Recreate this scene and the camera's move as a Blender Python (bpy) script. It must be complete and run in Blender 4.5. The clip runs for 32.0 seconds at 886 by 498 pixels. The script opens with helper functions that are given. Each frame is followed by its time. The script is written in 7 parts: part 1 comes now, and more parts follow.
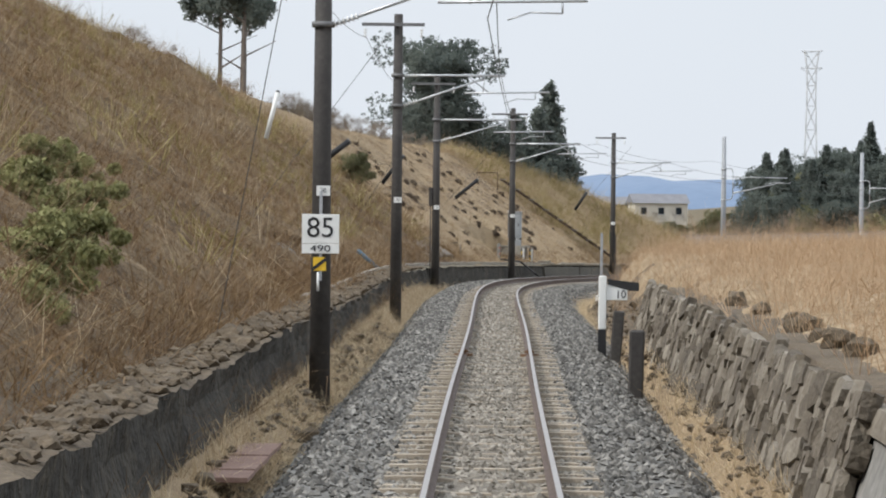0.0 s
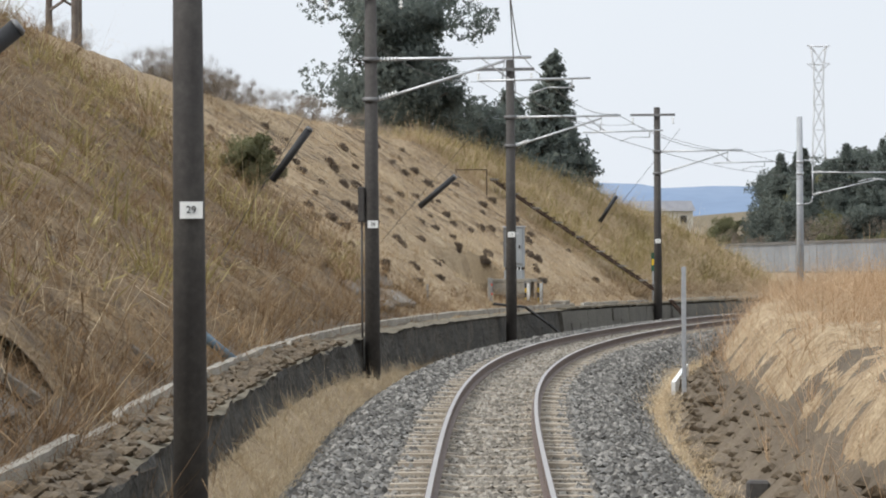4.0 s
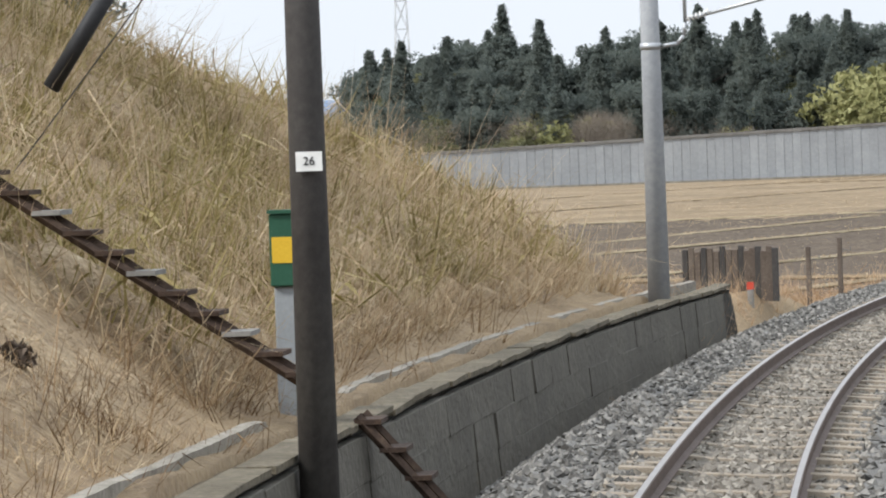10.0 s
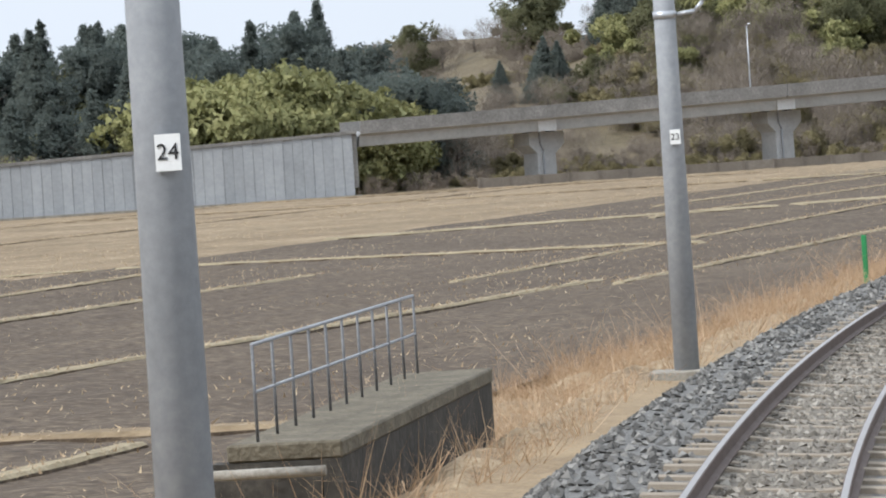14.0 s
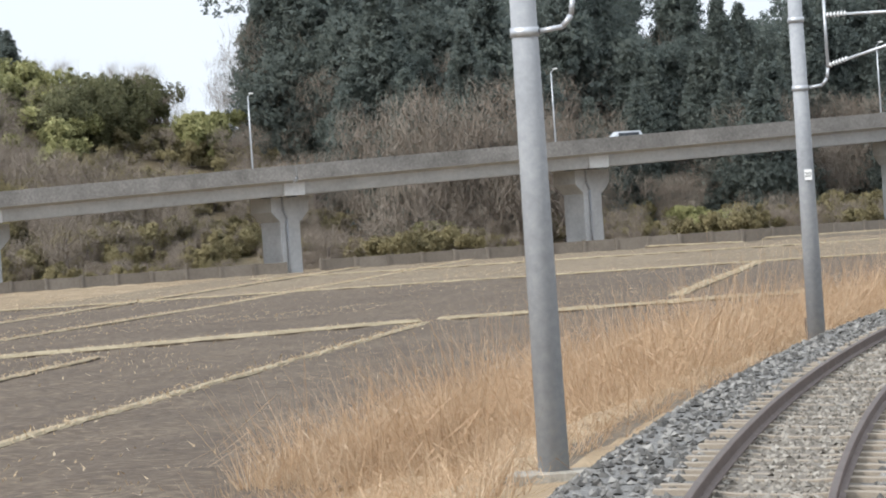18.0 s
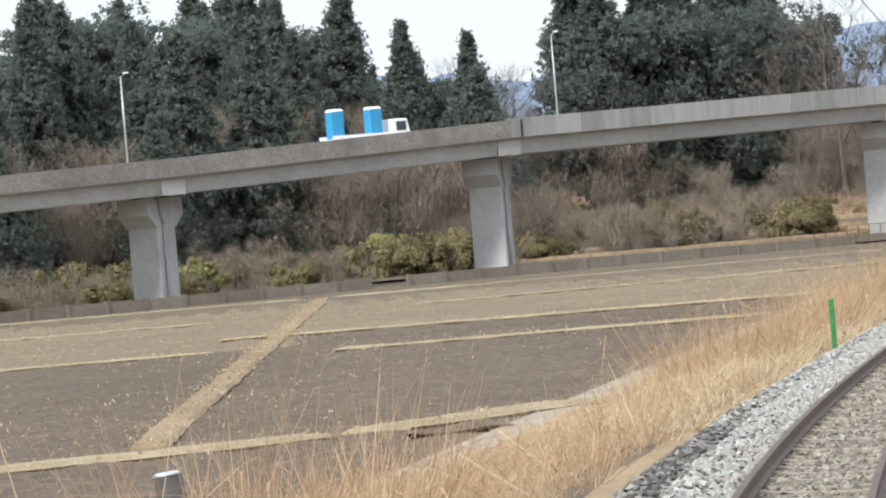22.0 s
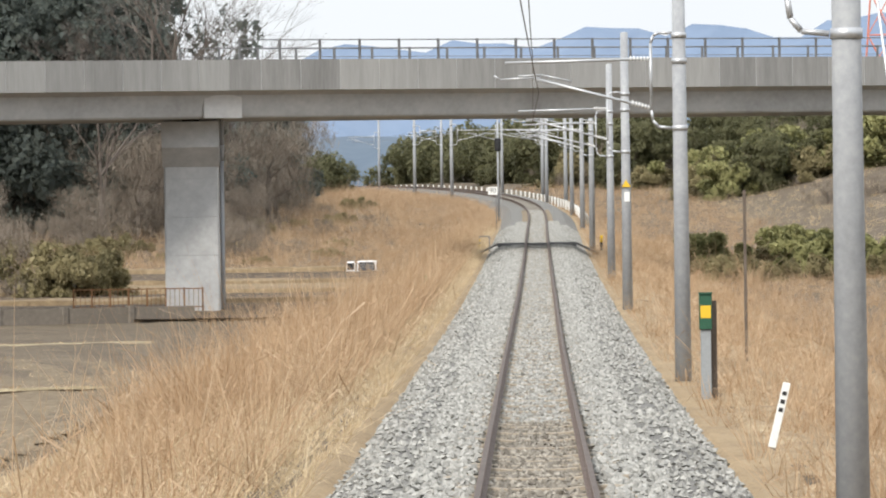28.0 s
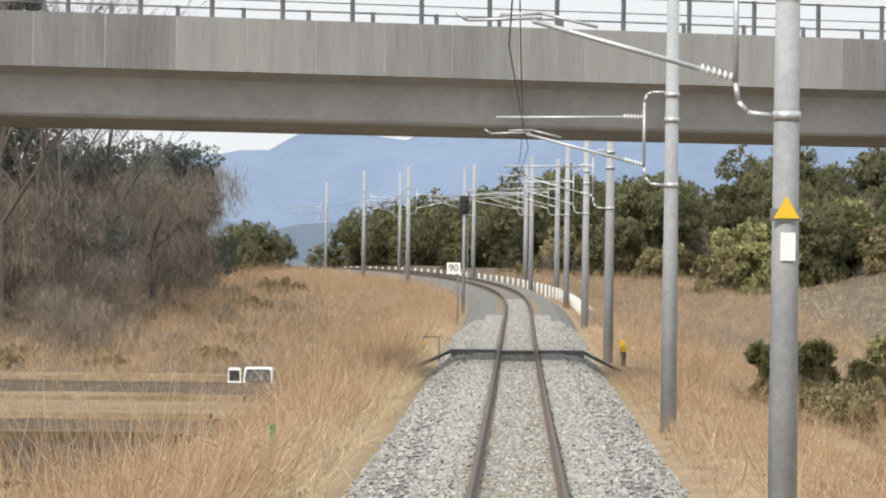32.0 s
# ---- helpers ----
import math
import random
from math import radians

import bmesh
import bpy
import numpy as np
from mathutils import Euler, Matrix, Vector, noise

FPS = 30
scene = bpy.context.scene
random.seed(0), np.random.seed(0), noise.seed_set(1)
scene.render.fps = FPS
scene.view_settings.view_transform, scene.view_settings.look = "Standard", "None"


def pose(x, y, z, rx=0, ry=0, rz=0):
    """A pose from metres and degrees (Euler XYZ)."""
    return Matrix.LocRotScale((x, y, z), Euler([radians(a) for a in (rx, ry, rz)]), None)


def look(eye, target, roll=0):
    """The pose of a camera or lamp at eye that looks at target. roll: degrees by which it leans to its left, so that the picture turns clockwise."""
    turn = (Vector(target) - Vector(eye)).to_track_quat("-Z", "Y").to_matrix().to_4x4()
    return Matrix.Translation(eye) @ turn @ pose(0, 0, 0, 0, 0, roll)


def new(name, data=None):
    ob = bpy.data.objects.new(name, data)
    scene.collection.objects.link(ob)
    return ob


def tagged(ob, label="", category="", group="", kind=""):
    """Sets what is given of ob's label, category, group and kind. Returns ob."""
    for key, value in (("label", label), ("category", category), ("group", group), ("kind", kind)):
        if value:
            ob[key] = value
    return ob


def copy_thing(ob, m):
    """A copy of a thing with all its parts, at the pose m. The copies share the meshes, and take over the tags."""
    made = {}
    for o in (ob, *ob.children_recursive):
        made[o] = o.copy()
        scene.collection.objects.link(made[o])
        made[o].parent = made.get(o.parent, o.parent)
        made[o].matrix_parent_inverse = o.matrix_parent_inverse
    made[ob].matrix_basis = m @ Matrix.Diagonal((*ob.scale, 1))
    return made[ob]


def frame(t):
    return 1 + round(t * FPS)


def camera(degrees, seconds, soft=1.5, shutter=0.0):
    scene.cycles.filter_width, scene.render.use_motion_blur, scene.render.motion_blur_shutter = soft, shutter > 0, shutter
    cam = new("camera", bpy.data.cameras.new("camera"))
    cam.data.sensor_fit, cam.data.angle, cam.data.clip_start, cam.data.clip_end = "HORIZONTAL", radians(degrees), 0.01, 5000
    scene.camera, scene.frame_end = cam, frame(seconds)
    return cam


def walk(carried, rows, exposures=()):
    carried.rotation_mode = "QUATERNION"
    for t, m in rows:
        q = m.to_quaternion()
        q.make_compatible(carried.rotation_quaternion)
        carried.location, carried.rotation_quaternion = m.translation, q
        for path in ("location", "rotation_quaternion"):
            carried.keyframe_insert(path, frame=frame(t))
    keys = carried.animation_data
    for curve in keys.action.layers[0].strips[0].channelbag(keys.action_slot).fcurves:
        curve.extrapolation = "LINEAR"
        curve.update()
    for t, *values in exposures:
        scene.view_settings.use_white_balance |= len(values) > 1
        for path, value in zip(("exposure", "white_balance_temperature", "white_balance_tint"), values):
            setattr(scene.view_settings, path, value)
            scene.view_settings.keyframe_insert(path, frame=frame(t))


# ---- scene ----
# The camera rides a train: seconds, place, bearing clockwise from +y, pitch, roll.
ROWS = [
    (0.0, -0.025, 0.000, 2.454, -0.629, -0.329, 0.636), (0.5, -0.025, 8.622, 2.512, -0.596, -0.310, 0.667),
    (1.0, -0.025, 17.364, 2.567, -0.530, -0.310, 0.394), (1.5, -0.025, 26.226, 2.618, -0.501, -0.297, 0.360),
    (2.0, -0.022, 35.209, 2.664, -0.518, -0.276, 0.190), (2.5, -0.014, 44.311, 2.706, -0.486, -0.199, 0.080),
    (3.0, 0.001, 53.534, 2.743, -0.474, -0.204, -0.289), (3.5, 0.024, 62.877, 2.776, -0.455, -0.191, -0.229),
    (4.0, 0.045, 72.341, 2.806, -0.492, -0.177, -0.373), (4.5, 0.065, 81.911, 2.835, -0.588, -0.164, -0.482),
    (5.0, 0.074, 91.575, 2.861, -0.675, -0.189, -0.535), (5.5, 0.090, 101.334, 2.886, -0.685, -0.288, -0.510),
    (6.0, 0.106, 111.186, 2.908, -0.570, -0.420, -0.427), (6.5, 0.142, 121.132, 2.928, -0.580, -0.581, -0.369),
    (7.0, 0.258, 131.172, 2.936, -0.566, -0.750, -0.189), (7.5, 0.483, 141.302, 2.926, -0.043, -0.913, -0.515),
    (8.0, 0.871, 151.521, 2.899, 0.772, -1.089, -0.770), (8.5, 1.419, 161.762, 2.859, 1.642, -1.201, -1.129),
    (9.0, 2.166, 171.958, 2.802, 2.577, -1.300, -1.415), (9.5, 3.106, 182.106, 2.730, 3.802, -1.372, -2.203),
    (10.0, 4.244, 192.201, 2.655, 5.122, -1.367, -2.072), (10.5, 5.575, 202.239, 2.581, 6.453, -1.364, -1.700),
    (11.0, 7.100, 212.216, 2.510, 7.810, -1.316, -1.790), (11.5, 8.815, 222.130, 2.440, 8.838, -1.225, -1.693),
    (12.0, 10.721, 231.975, 2.372, 9.598, -1.114, -2.247), (12.5, 12.817, 241.765, 2.305, 10.445, -1.143, -3.062),
    (13.0, 15.112, 251.508, 2.237, 11.546, -1.285, -3.690), (13.5, 17.606, 261.201, 2.169, 12.832, -1.359, -3.710),
    (14.0, 20.306, 270.837, 2.100, 13.968, -1.394, -3.722), (14.5, 23.211, 280.412, 2.030, 15.100, -1.317, -3.354),
    (15.0, 26.328, 289.918, 1.960, 16.388, -1.180, -2.972), (15.5, 29.653, 299.352, 1.891, 17.996, -1.034, -2.943),
    (16.0, 33.178, 308.712, 1.833, 19.810, -0.851, -3.961), (16.5, 36.931, 318.068, 1.787, 21.638, -0.769, -3.480),
    (17.0, 40.938, 327.491, 1.755, 22.501, -0.630, -4.713), (17.5, 45.203, 336.975, 1.737, 23.063, -0.546, -3.916),
    (18.0, 49.724, 346.514, 1.733, 23.743, -0.512, -3.848), (18.5, 54.511, 356.101, 1.742, 24.793, -0.526, -3.678),
    (19.0, 59.572, 365.725, 1.749, 25.986, -0.556, -3.454), (19.5, 64.917, 375.376, 1.752, 27.196, -0.574, -3.653),
    (20.0, 70.546, 385.047, 1.753, 28.417, -0.585, -3.926), (20.5, 76.426, 394.668, 1.750, 29.684, -0.585, -4.139),
    (21.0, 82.507, 404.176, 1.744, 31.032, -0.553, -3.974), (21.5, 88.802, 413.558, 1.733, 32.127, -0.473, -3.927),
    (22.0, 95.303, 422.811, 1.720, 33.137, -0.339, -4.813), (22.5, 102.013, 431.926, 1.706, 34.641, -0.379, -4.419),
    (23.0, 108.925, 440.904, 1.690, 36.589, -0.473, -4.229), (23.5, 116.037, 449.738, 1.672, 37.821, -0.519, -4.310),
    (24.0, 123.312, 458.455, 1.651, 38.601, -0.519, -4.108), (24.5, 130.716, 467.071, 1.620, 39.442, -0.514, -3.825),
    (25.0, 138.207, 475.611, 1.579, 40.278, -0.480, -3.545), (25.5, 145.769, 484.088, 1.527, 40.941, -0.402, -2.374),
    (26.0, 153.367, 492.533, 1.465, 41.413, -0.341, -1.849), (26.5, 160.989, 500.954, 1.396, 41.466, -0.282, -1.611),
    (27.0, 168.623, 509.365, 1.337, 41.304, -0.240, -1.486), (27.5, 176.257, 517.774, 1.288, 41.130, -0.231, -1.301),
    (28.0, 183.890, 526.184, 1.250, 40.994, -0.203, -0.845), (28.5, 191.506, 534.591, 1.224, 40.905, -0.257, -0.755),
    (29.0, 199.100, 542.982, 1.208, 40.823, -0.348, -0.116), (29.2, 202.131, 546.333, 1.206, 40.750, -0.410, 0.100),
    (29.4, 205.160, 549.682, 1.205, 40.680, -0.370, 0.300), (29.5, 206.673, 551.355, 1.206, 40.645, 0.076, 0.398),
    (29.6, 208.185, 553.027, 1.208, 40.645, 0.790, 0.300), (29.7, 209.697, 554.699, 1.209, 40.640, 1.230, 0.100),
    (29.8, 211.208, 556.369, 1.212, 40.650, 1.300, -0.050), (30.0, 214.228, 559.708, 1.219, 40.664, 1.322, -0.121),
    (30.5, 221.768, 568.039, 1.246, 40.823, 1.298, 0.129), (31.0, 229.292, 576.347, 1.288, 40.979, 1.208, 0.207),
    (31.5, 236.803, 584.631, 1.344, 41.146, 1.074, 0.945), (32.0, 244.299, 592.893, 1.413, 41.271, 1.000, 0.722),
]
CURVE = [0.000, 0.000, 0.000, 0.000, 0.163, -0.230, 0.277, 2.031, 1.808, 2.049, 1.905, 2.194, 2.240, 1.979, 1.854, 2.061, 1.706, 2.106, 1.755, 0.536, 0.218, -0.133, -0.025, 0.037, 0.051, 0.012, -0.017, 0.004, -0.024, 0.021, 0.054, -0.187, -0.722, -1.202, -1.323, -1.141, -0.842, -0.543, -0.300, -0.129, -0.023, 0.032, 0.053, 0.056, 0.049, 0.039]
GRADE = [0.972, 0.711, 0.342, 0.197, -0.748, -0.665, -0.706, 0.100, -0.076, -0.174, -0.626, -0.116, 0.575, 1.224, 1.768, 2.321, 2.432, 2.5, 2.0, 1.0, 0.268, -0.088, -0.399]
CANT = 34.95



def ride(x, y, z, bearing, pitch, roll):
    return pose(x, y, z, 90 + pitch, 0, -bearing) @ pose(0, 0, 0, 0, 0, roll)


cam = camera(11.48, 32.0, soft=2.0)
walk(cam, [(t, ride(*q)) for t, *q in ROWS], exposures=[(0.0, -0.2, 6150, 10), (6.0, -0.04, 6220, 10), (8.0, 0.0, 6170, 10), (10.0, 0.0, 6120, 10), (13.0, -0.1, 5900, 10), (16.5, 0.06, 5960, 10), (20.0, 0.12, 6020, 10), (23.5, 0.16, 6320, 10), (28.0, 0.06, 6420, 10), (31.0, -0.02, 6420, 10), (32.0, -0.04, 6520, 10)])

# World and sun: hazy early spring daylight.
SUN_AZ, SUN_EL = -108.0, 41.0
world = bpy.data.worlds.new("world")
scene.world = world
world.use_nodes = True
nt = world.node_tree
sky = nt.nodes.new("ShaderNodeTexSky")
sky.sky_type = "NISHITA"
sky.sun_disc = False
sky.sun_elevation, sky.sun_rotation = radians(SUN_EL), radians(SUN_AZ)
sky.air_density, sky.dust_density, sky.ozone_density = 1.0, 1.5, 1.0
# thin high haze whitens the sky, most of all towards the horizon
tc = nt.nodes.new("ShaderNodeTexCoord")
sep = nt.nodes.new("ShaderNodeSeparateXYZ")
nt.links.new(tc.outputs["Generated"], sep.inputs[0])
hz = nt.nodes.new("ShaderNodeMapRange")
nt.links.new(sep.outputs["Z"], hz.inputs["Value"])
hz.inputs["From Min"].default_value, hz.inputs["From Max"].default_value = 0.0, 0.6
hz.inputs["To Min"].default_value, hz.inputs["To Max"].default_value = 0.95, 0.82
cl = nt.nodes.new("ShaderNodeTexNoise")
nt.links.new(tc.outputs["Generated"], cl.inputs["Vector"])
cl.inputs["Scale"].default_value, cl.inputs["Detail"].default_value = 6.0, 4.0
haze = nt.nodes.new("ShaderNodeMix")
haze.data_type = "RGBA"
nt.links.new(cl.outputs[0], haze.inputs["Factor"])
haze.inputs["A"].default_value, haze.inputs["B"].default_value = (7.2, 7.5, 7.8, 1), (8.2, 8.4, 8.6, 1)
# the veil is brighter overhead than at the horizon
up = nt.nodes.new("ShaderNodeMapRange")
nt.links.new(sep.outputs["Z"], up.inputs["Value"])
up.inputs["From Min"].default_value, up.inputs["From Max"].default_value = 0.12, 0.8
up.inputs["To Min"].default_value, up.inputs["To Max"].default_value = 1.0, 2.3
veil = nt.nodes.new("ShaderNodeVectorMath")
veil.operation = "SCALE"
nt.links.new(haze.outputs["Result"], veil.inputs[0])
nt.links.new(up.outputs[0], veil.inputs["Scale"])
mixsky = nt.nodes.new("ShaderNodeMix")
mixsky.data_type = "RGBA"
nt.links.new(hz.outputs[0], mixsky.inputs["Factor"])
nt.links.new(sky.outputs[0], mixsky.inputs["A"])
nt.links.new(veil.outputs[0], mixsky.inputs["B"])
nt.links.new(mixsky.outputs["Result"], nt.nodes["Background"].inputs[0])
nt.nodes["Background"].inputs[1].default_value = 0.12
sun = new("sun", bpy.data.lights.new("sun", "SUN"))
sun.data.energy, sun.data.angle, sun.data.color = 3.3, radians(6.0), (1.0, 0.94, 0.86)
_d = Vector((math.sin(radians(SUN_AZ)) * math.cos(radians(SUN_EL)), math.cos(radians(SUN_AZ)) * math.cos(radians(SUN_EL)), math.sin(radians(SUN_EL))))
sun.matrix_world = look(_d * 100, (0, 0, 0))


# ---- materials ----
def material(name, colors, scale=2.0, fine=40.0, rough=0.9, metal=0.0, bump=0.3, bump_scale=60.0, mix=0.5, island=0.0, objrand=0.0, spec=0.3, stretch=None, dist=0.02, through_light=0.0):
    """A surface with two scales of colour variation and relief."""
    m = bpy.data.materials.new(name)
    m.use_nodes = True
    t = m.node_tree
    b = t.nodes["Principled BSDF"]
    N, L = t.nodes.new, t.links.new
    co = N("ShaderNodeNewGeometry")
    vec = co.outputs["Position"]
    if stretch:
        mp = N("ShaderNodeMapping")
        tc = N("ShaderNodeTexCoord")
        L(tc.outputs["Object"], mp.inputs[0])
        mp.inputs["Scale"].default_value = stretch
        vec = mp.outputs[0]
    n1, n2 = N("ShaderNodeTexNoise"), N("ShaderNodeTexNoise")
    for n, sc in ((n1, scale), (n2, fine)):
        L(vec, n.inputs["Vector"])
        n.inputs["Scale"].default_value = sc
        n.inputs["Detail"].default_value = 5
        n.inputs["Roughness"].default_value = 0.65
    mixn = N("ShaderNodeMix")
    mixn.data_type = "FLOAT"
    mixn.inputs["Factor"].default_value = mix
    L(n1.outputs[0], mixn.inputs["A"])
    L(n2.outputs[0], mixn.inputs["B"])
    fac = mixn.outputs["Result"]
    for amount, node, out in ((island, "ShaderNodeNewGeometry", "Random Per Island"), (objrand, "ShaderNodeObjectInfo", "Random")):
        if amount:
            r = N(node)
            mr = N("ShaderNodeMath")
            mr.operation = "MULTIPLY_ADD"
            L(r.outputs[out], mr.inputs[0])
            mr.inputs[1].default_value = amount
            mr.inputs[2].default_value = -amount / 2
            ad = N("ShaderNodeMath")
            L(fac, ad.inputs[0])
            L(mr.outputs[0], ad.inputs[1])
            fac = ad.outputs[0]
    ramp = N("ShaderNodeValToRGB")
    L(fac, ramp.inputs[0])
    el = ramp.color_ramp.elements
    k = len(colors)
    for i, c in enumerate(colors):
        e = el[i] if i < 2 else el.new(0.5)
        e.color = (*c, 1)
    lo, hi = (0.3, 0.7) if not (island or objrand) else (0.12, 0.88)
    ordered = list(colors)
    for i in range(k):
        ramp.color_ramp.elements[i].position = lo + (hi - lo) * i / max(1, k - 1)
        ramp.color_ramp.elements[i].color = (*ordered[i], 1)
    L(ramp.outputs[0], b.inputs["Base Color"])
    b.inputs["Roughness"].default_value = rough
    b.inputs["Metallic"].default_value = metal
    b.inputs["Specular IOR Level"].default_value = spec
    if bump:
        nb = N("ShaderNodeTexNoise")
        L(vec, nb.inputs["Vector"])
        nb.inputs["Scale"].default_value = bump_scale
        nb.inputs["Detail"].default_value = 4
        bp = N("ShaderNodeBump")
        bp.inputs["Strength"].default_value = bump
        bp.inputs["Distance"].default_value = dist
        L(nb.outputs[0], bp.inputs["Height"])
        L(bp.outputs[0], b.inputs["Normal"])
    if through_light:
        tl, ms = N("ShaderNodeBsdfTranslucent"), N("ShaderNodeMixShader")
        L(ramp.outputs[0], tl.inputs[0])
        ms.inputs[0].default_value = through_light
        L(b.outputs[0], ms.inputs[1])
        L(tl.outputs[0], ms.inputs[2])
        L(ms.outputs[0], t.nodes["Material Output"].inputs[0])
    return m


M = {}
M["soil"] = material("dry_slope_soil", [(0.16, 0.11, 0.065), (0.26, 0.19, 0.11), (0.36, 0.27, 0.16)], 0.5, 9, bump=0.8, bump_scale=12, dist=0.1)
M["paddy"] = material("tilled_paddy_soil", [(0.026, 0.018, 0.011), (0.074, 0.052, 0.032), (0.19, 0.146, 0.095)], 0.15, 3.0, mix=0.8, bump=1.0, bump_scale=7, dist=0.06)
M["paddy_tan"] = material("tan_stubble_paddy", [(0.06, 0.043, 0.025), (0.14, 0.105, 0.063), (0.27, 0.215, 0.14)], 0.15, 3.0, mix=0.8, bump=1.0, bump_scale=7, dist=0.06)
M["bund"] = material("pale_bund_turf", [(0.15, 0.12, 0.07), (0.26, 0.212, 0.13), (0.39, 0.33, 0.215)], 0.5, 5, bump=1.0, bump_scale=8, dist=0.1)
M["straw"] = material("dry_straw_turf", [(0.10, 0.07, 0.038), (0.2, 0.146, 0.084), (0.33, 0.255, 0.158)], 0.12, 2.5, bump=0.8, bump_scale=10, dist=0.08)
M["ballast"] = material("crushed_ballast", [(0.08, 0.076, 0.068), (0.155, 0.149, 0.135), (0.29, 0.28, 0.255)], 1.5, 22, bump=1.0, bump_scale=28, dist=0.06, mix=0.8)
M["woodfloor"] = material("woodland_floor", [(0.06, 0.05, 0.03), (0.12, 0.095, 0.055), (0.21, 0.165, 0.10)], 0.12, 1.2, bump=0.8, bump_scale=2, dist=0.4)
M["stone"] = material("ballast_stone", [(0.052, 0.049, 0.044), (0.115, 0.109, 0.098), (0.275, 0.262, 0.235)], 3, 20, island=0.7, bump=0.3)
M["stone_pale"] = material("pale_ballast_stone", [(0.16, 0.158, 0.142), (0.27, 0.265, 0.242), (0.41, 0.40, 0.365)], 3, 20, island=0.5, bump=0.3)
M["dust"] = material("brown_track_ballast", [(0.095, 0.081, 0.063), (0.165, 0.145, 0.115), (0.27, 0.24, 0.195)], 2, 24, bump=1.0, bump_scale=30, dist=0.05, mix=0.75)
M["sleeper"] = material("weathered_concrete_sleeper", [(0.20, 0.165, 0.125), (0.29, 0.245, 0.185), (0.37, 0.325, 0.255)], 3, 30, objrand=0.3, bump=0.5)
M["rail"] = material("rusty_rail_web", [(0.06, 0.042, 0.034), (0.10, 0.072, 0.058), (0.15, 0.115, 0.095)], 3, 40, rough=0.75, bump=0.2)
M["railtop"] = material("polished_rail_head", [(0.22, 0.20, 0.185), (0.32, 0.30, 0.28)], 1.5, 30, rough=0.42, metal=0.4, bump=0.05)
M["raildull"] = material("dull_brown_rail_head", [(0.07, 0.056, 0.048), (0.12, 0.10, 0.088)], 1.5, 30, rough=0.75, bump=0.1, spec=0.15)
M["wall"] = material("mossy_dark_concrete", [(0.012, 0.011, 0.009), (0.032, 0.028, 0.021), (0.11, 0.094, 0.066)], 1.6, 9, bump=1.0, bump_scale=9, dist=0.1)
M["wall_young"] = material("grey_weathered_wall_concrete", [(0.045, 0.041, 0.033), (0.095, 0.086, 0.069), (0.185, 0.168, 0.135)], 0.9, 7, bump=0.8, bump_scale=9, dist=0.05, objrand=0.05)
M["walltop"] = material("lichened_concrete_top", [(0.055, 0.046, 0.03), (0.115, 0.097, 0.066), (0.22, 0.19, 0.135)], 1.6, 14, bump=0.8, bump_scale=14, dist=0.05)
M["culvert"] = material("dark_culvert_concrete", [(0.02, 0.018, 0.014), (0.045, 0.04, 0.032), (0.10, 0.088, 0.07)], 1.2, 8, bump=0.6, bump_scale=9, dist=0.05)
M["path"] = material("pale_gravel_path", [(0.15, 0.128, 0.098), (0.24, 0.21, 0.165), (0.36, 0.325, 0.265)], 0.5, 6, bump=0.5, bump_scale=12, dist=0.03)
M["kerb"] = material("pale_concrete_kerb", [(0.13, 0.113, 0.087), (0.255, 0.232, 0.19), (0.40, 0.372, 0.315)], 1.3, 12, bump=0.6)
M["masonry"] = material("lichened_masonry", [(0.045, 0.036, 0.026), (0.13, 0.108, 0.08), (0.33, 0.295, 0.235)], 1.5, 9, bump=0.6, bump_scale=18, objrand=0.35, dist=0.04)
M["pole_dark"] = material("dark_weathered_pole", [(0.035, 0.032, 0.03), (0.055, 0.05, 0.046), (0.085, 0.08, 0.07)], 1, 14, rough=0.75, bump=0.15)
M["pole_grey"] = material("grey_concrete_pole", [(0.24, 0.25, 0.26), (0.31, 0.32, 0.33), (0.39, 0.40, 0.40)], 0.8, 10, rough=0.8, bump=0.1)
M["pole_wood"] = material("brown_wooden_pole", [(0.07, 0.055, 0.045), (0.12, 0.095, 0.075), (0.18, 0.15, 0.12)], 2, 20, bump=0.4)
M["steel"] = material("galvanised_steel", [(0.34, 0.35, 0.36), (0.45, 0.46, 0.47), (0.56, 0.57, 0.58)], 3, 30, rough=0.45, metal=0.6, bump=0.05)
M["steel_dark"] = material("dull_grey_steel", [(0.10, 0.10, 0.10), (0.16, 0.16, 0.16), (0.22, 0.22, 0.22)], 3, 30, rough=0.6, metal=0.4, bump=0.05)
M["porcelain"] = material("white_porcelain", [(0.72, 0.72, 0.70), (0.82, 0.82, 0.80)], 3, 30, rough=0.25, bump=0.0)
M["wire"] = material("overhead_wire", [(0.06, 0.055, 0.05), (0.10, 0.09, 0.08)], 3, 30, rough=0.6, metal=0.5, bump=0.0)
M["plate"] = material("white_enamel_plate", [(0.66, 0.66, 0.63), (0.78, 0.78, 0.75)], 4, 40, rough=0.4, bump=0.02)
M["ink"] = material("black_lettering", [(0.015, 0.015, 0.016), (0.03, 0.03, 0.03)], 4, 40, rough=0.6, bump=0.0)
M["yellow"] = material("yellow_paint", [(0.58, 0.36, 0.02), (0.72, 0.47, 0.04)], 4, 40, rough=0.5, bump=0.03)
M["black"] = material("black_sleeve", [(0.015, 0.015, 0.016), (0.035, 0.035, 0.036)], 4, 30, rough=0.6, bump=0.1)
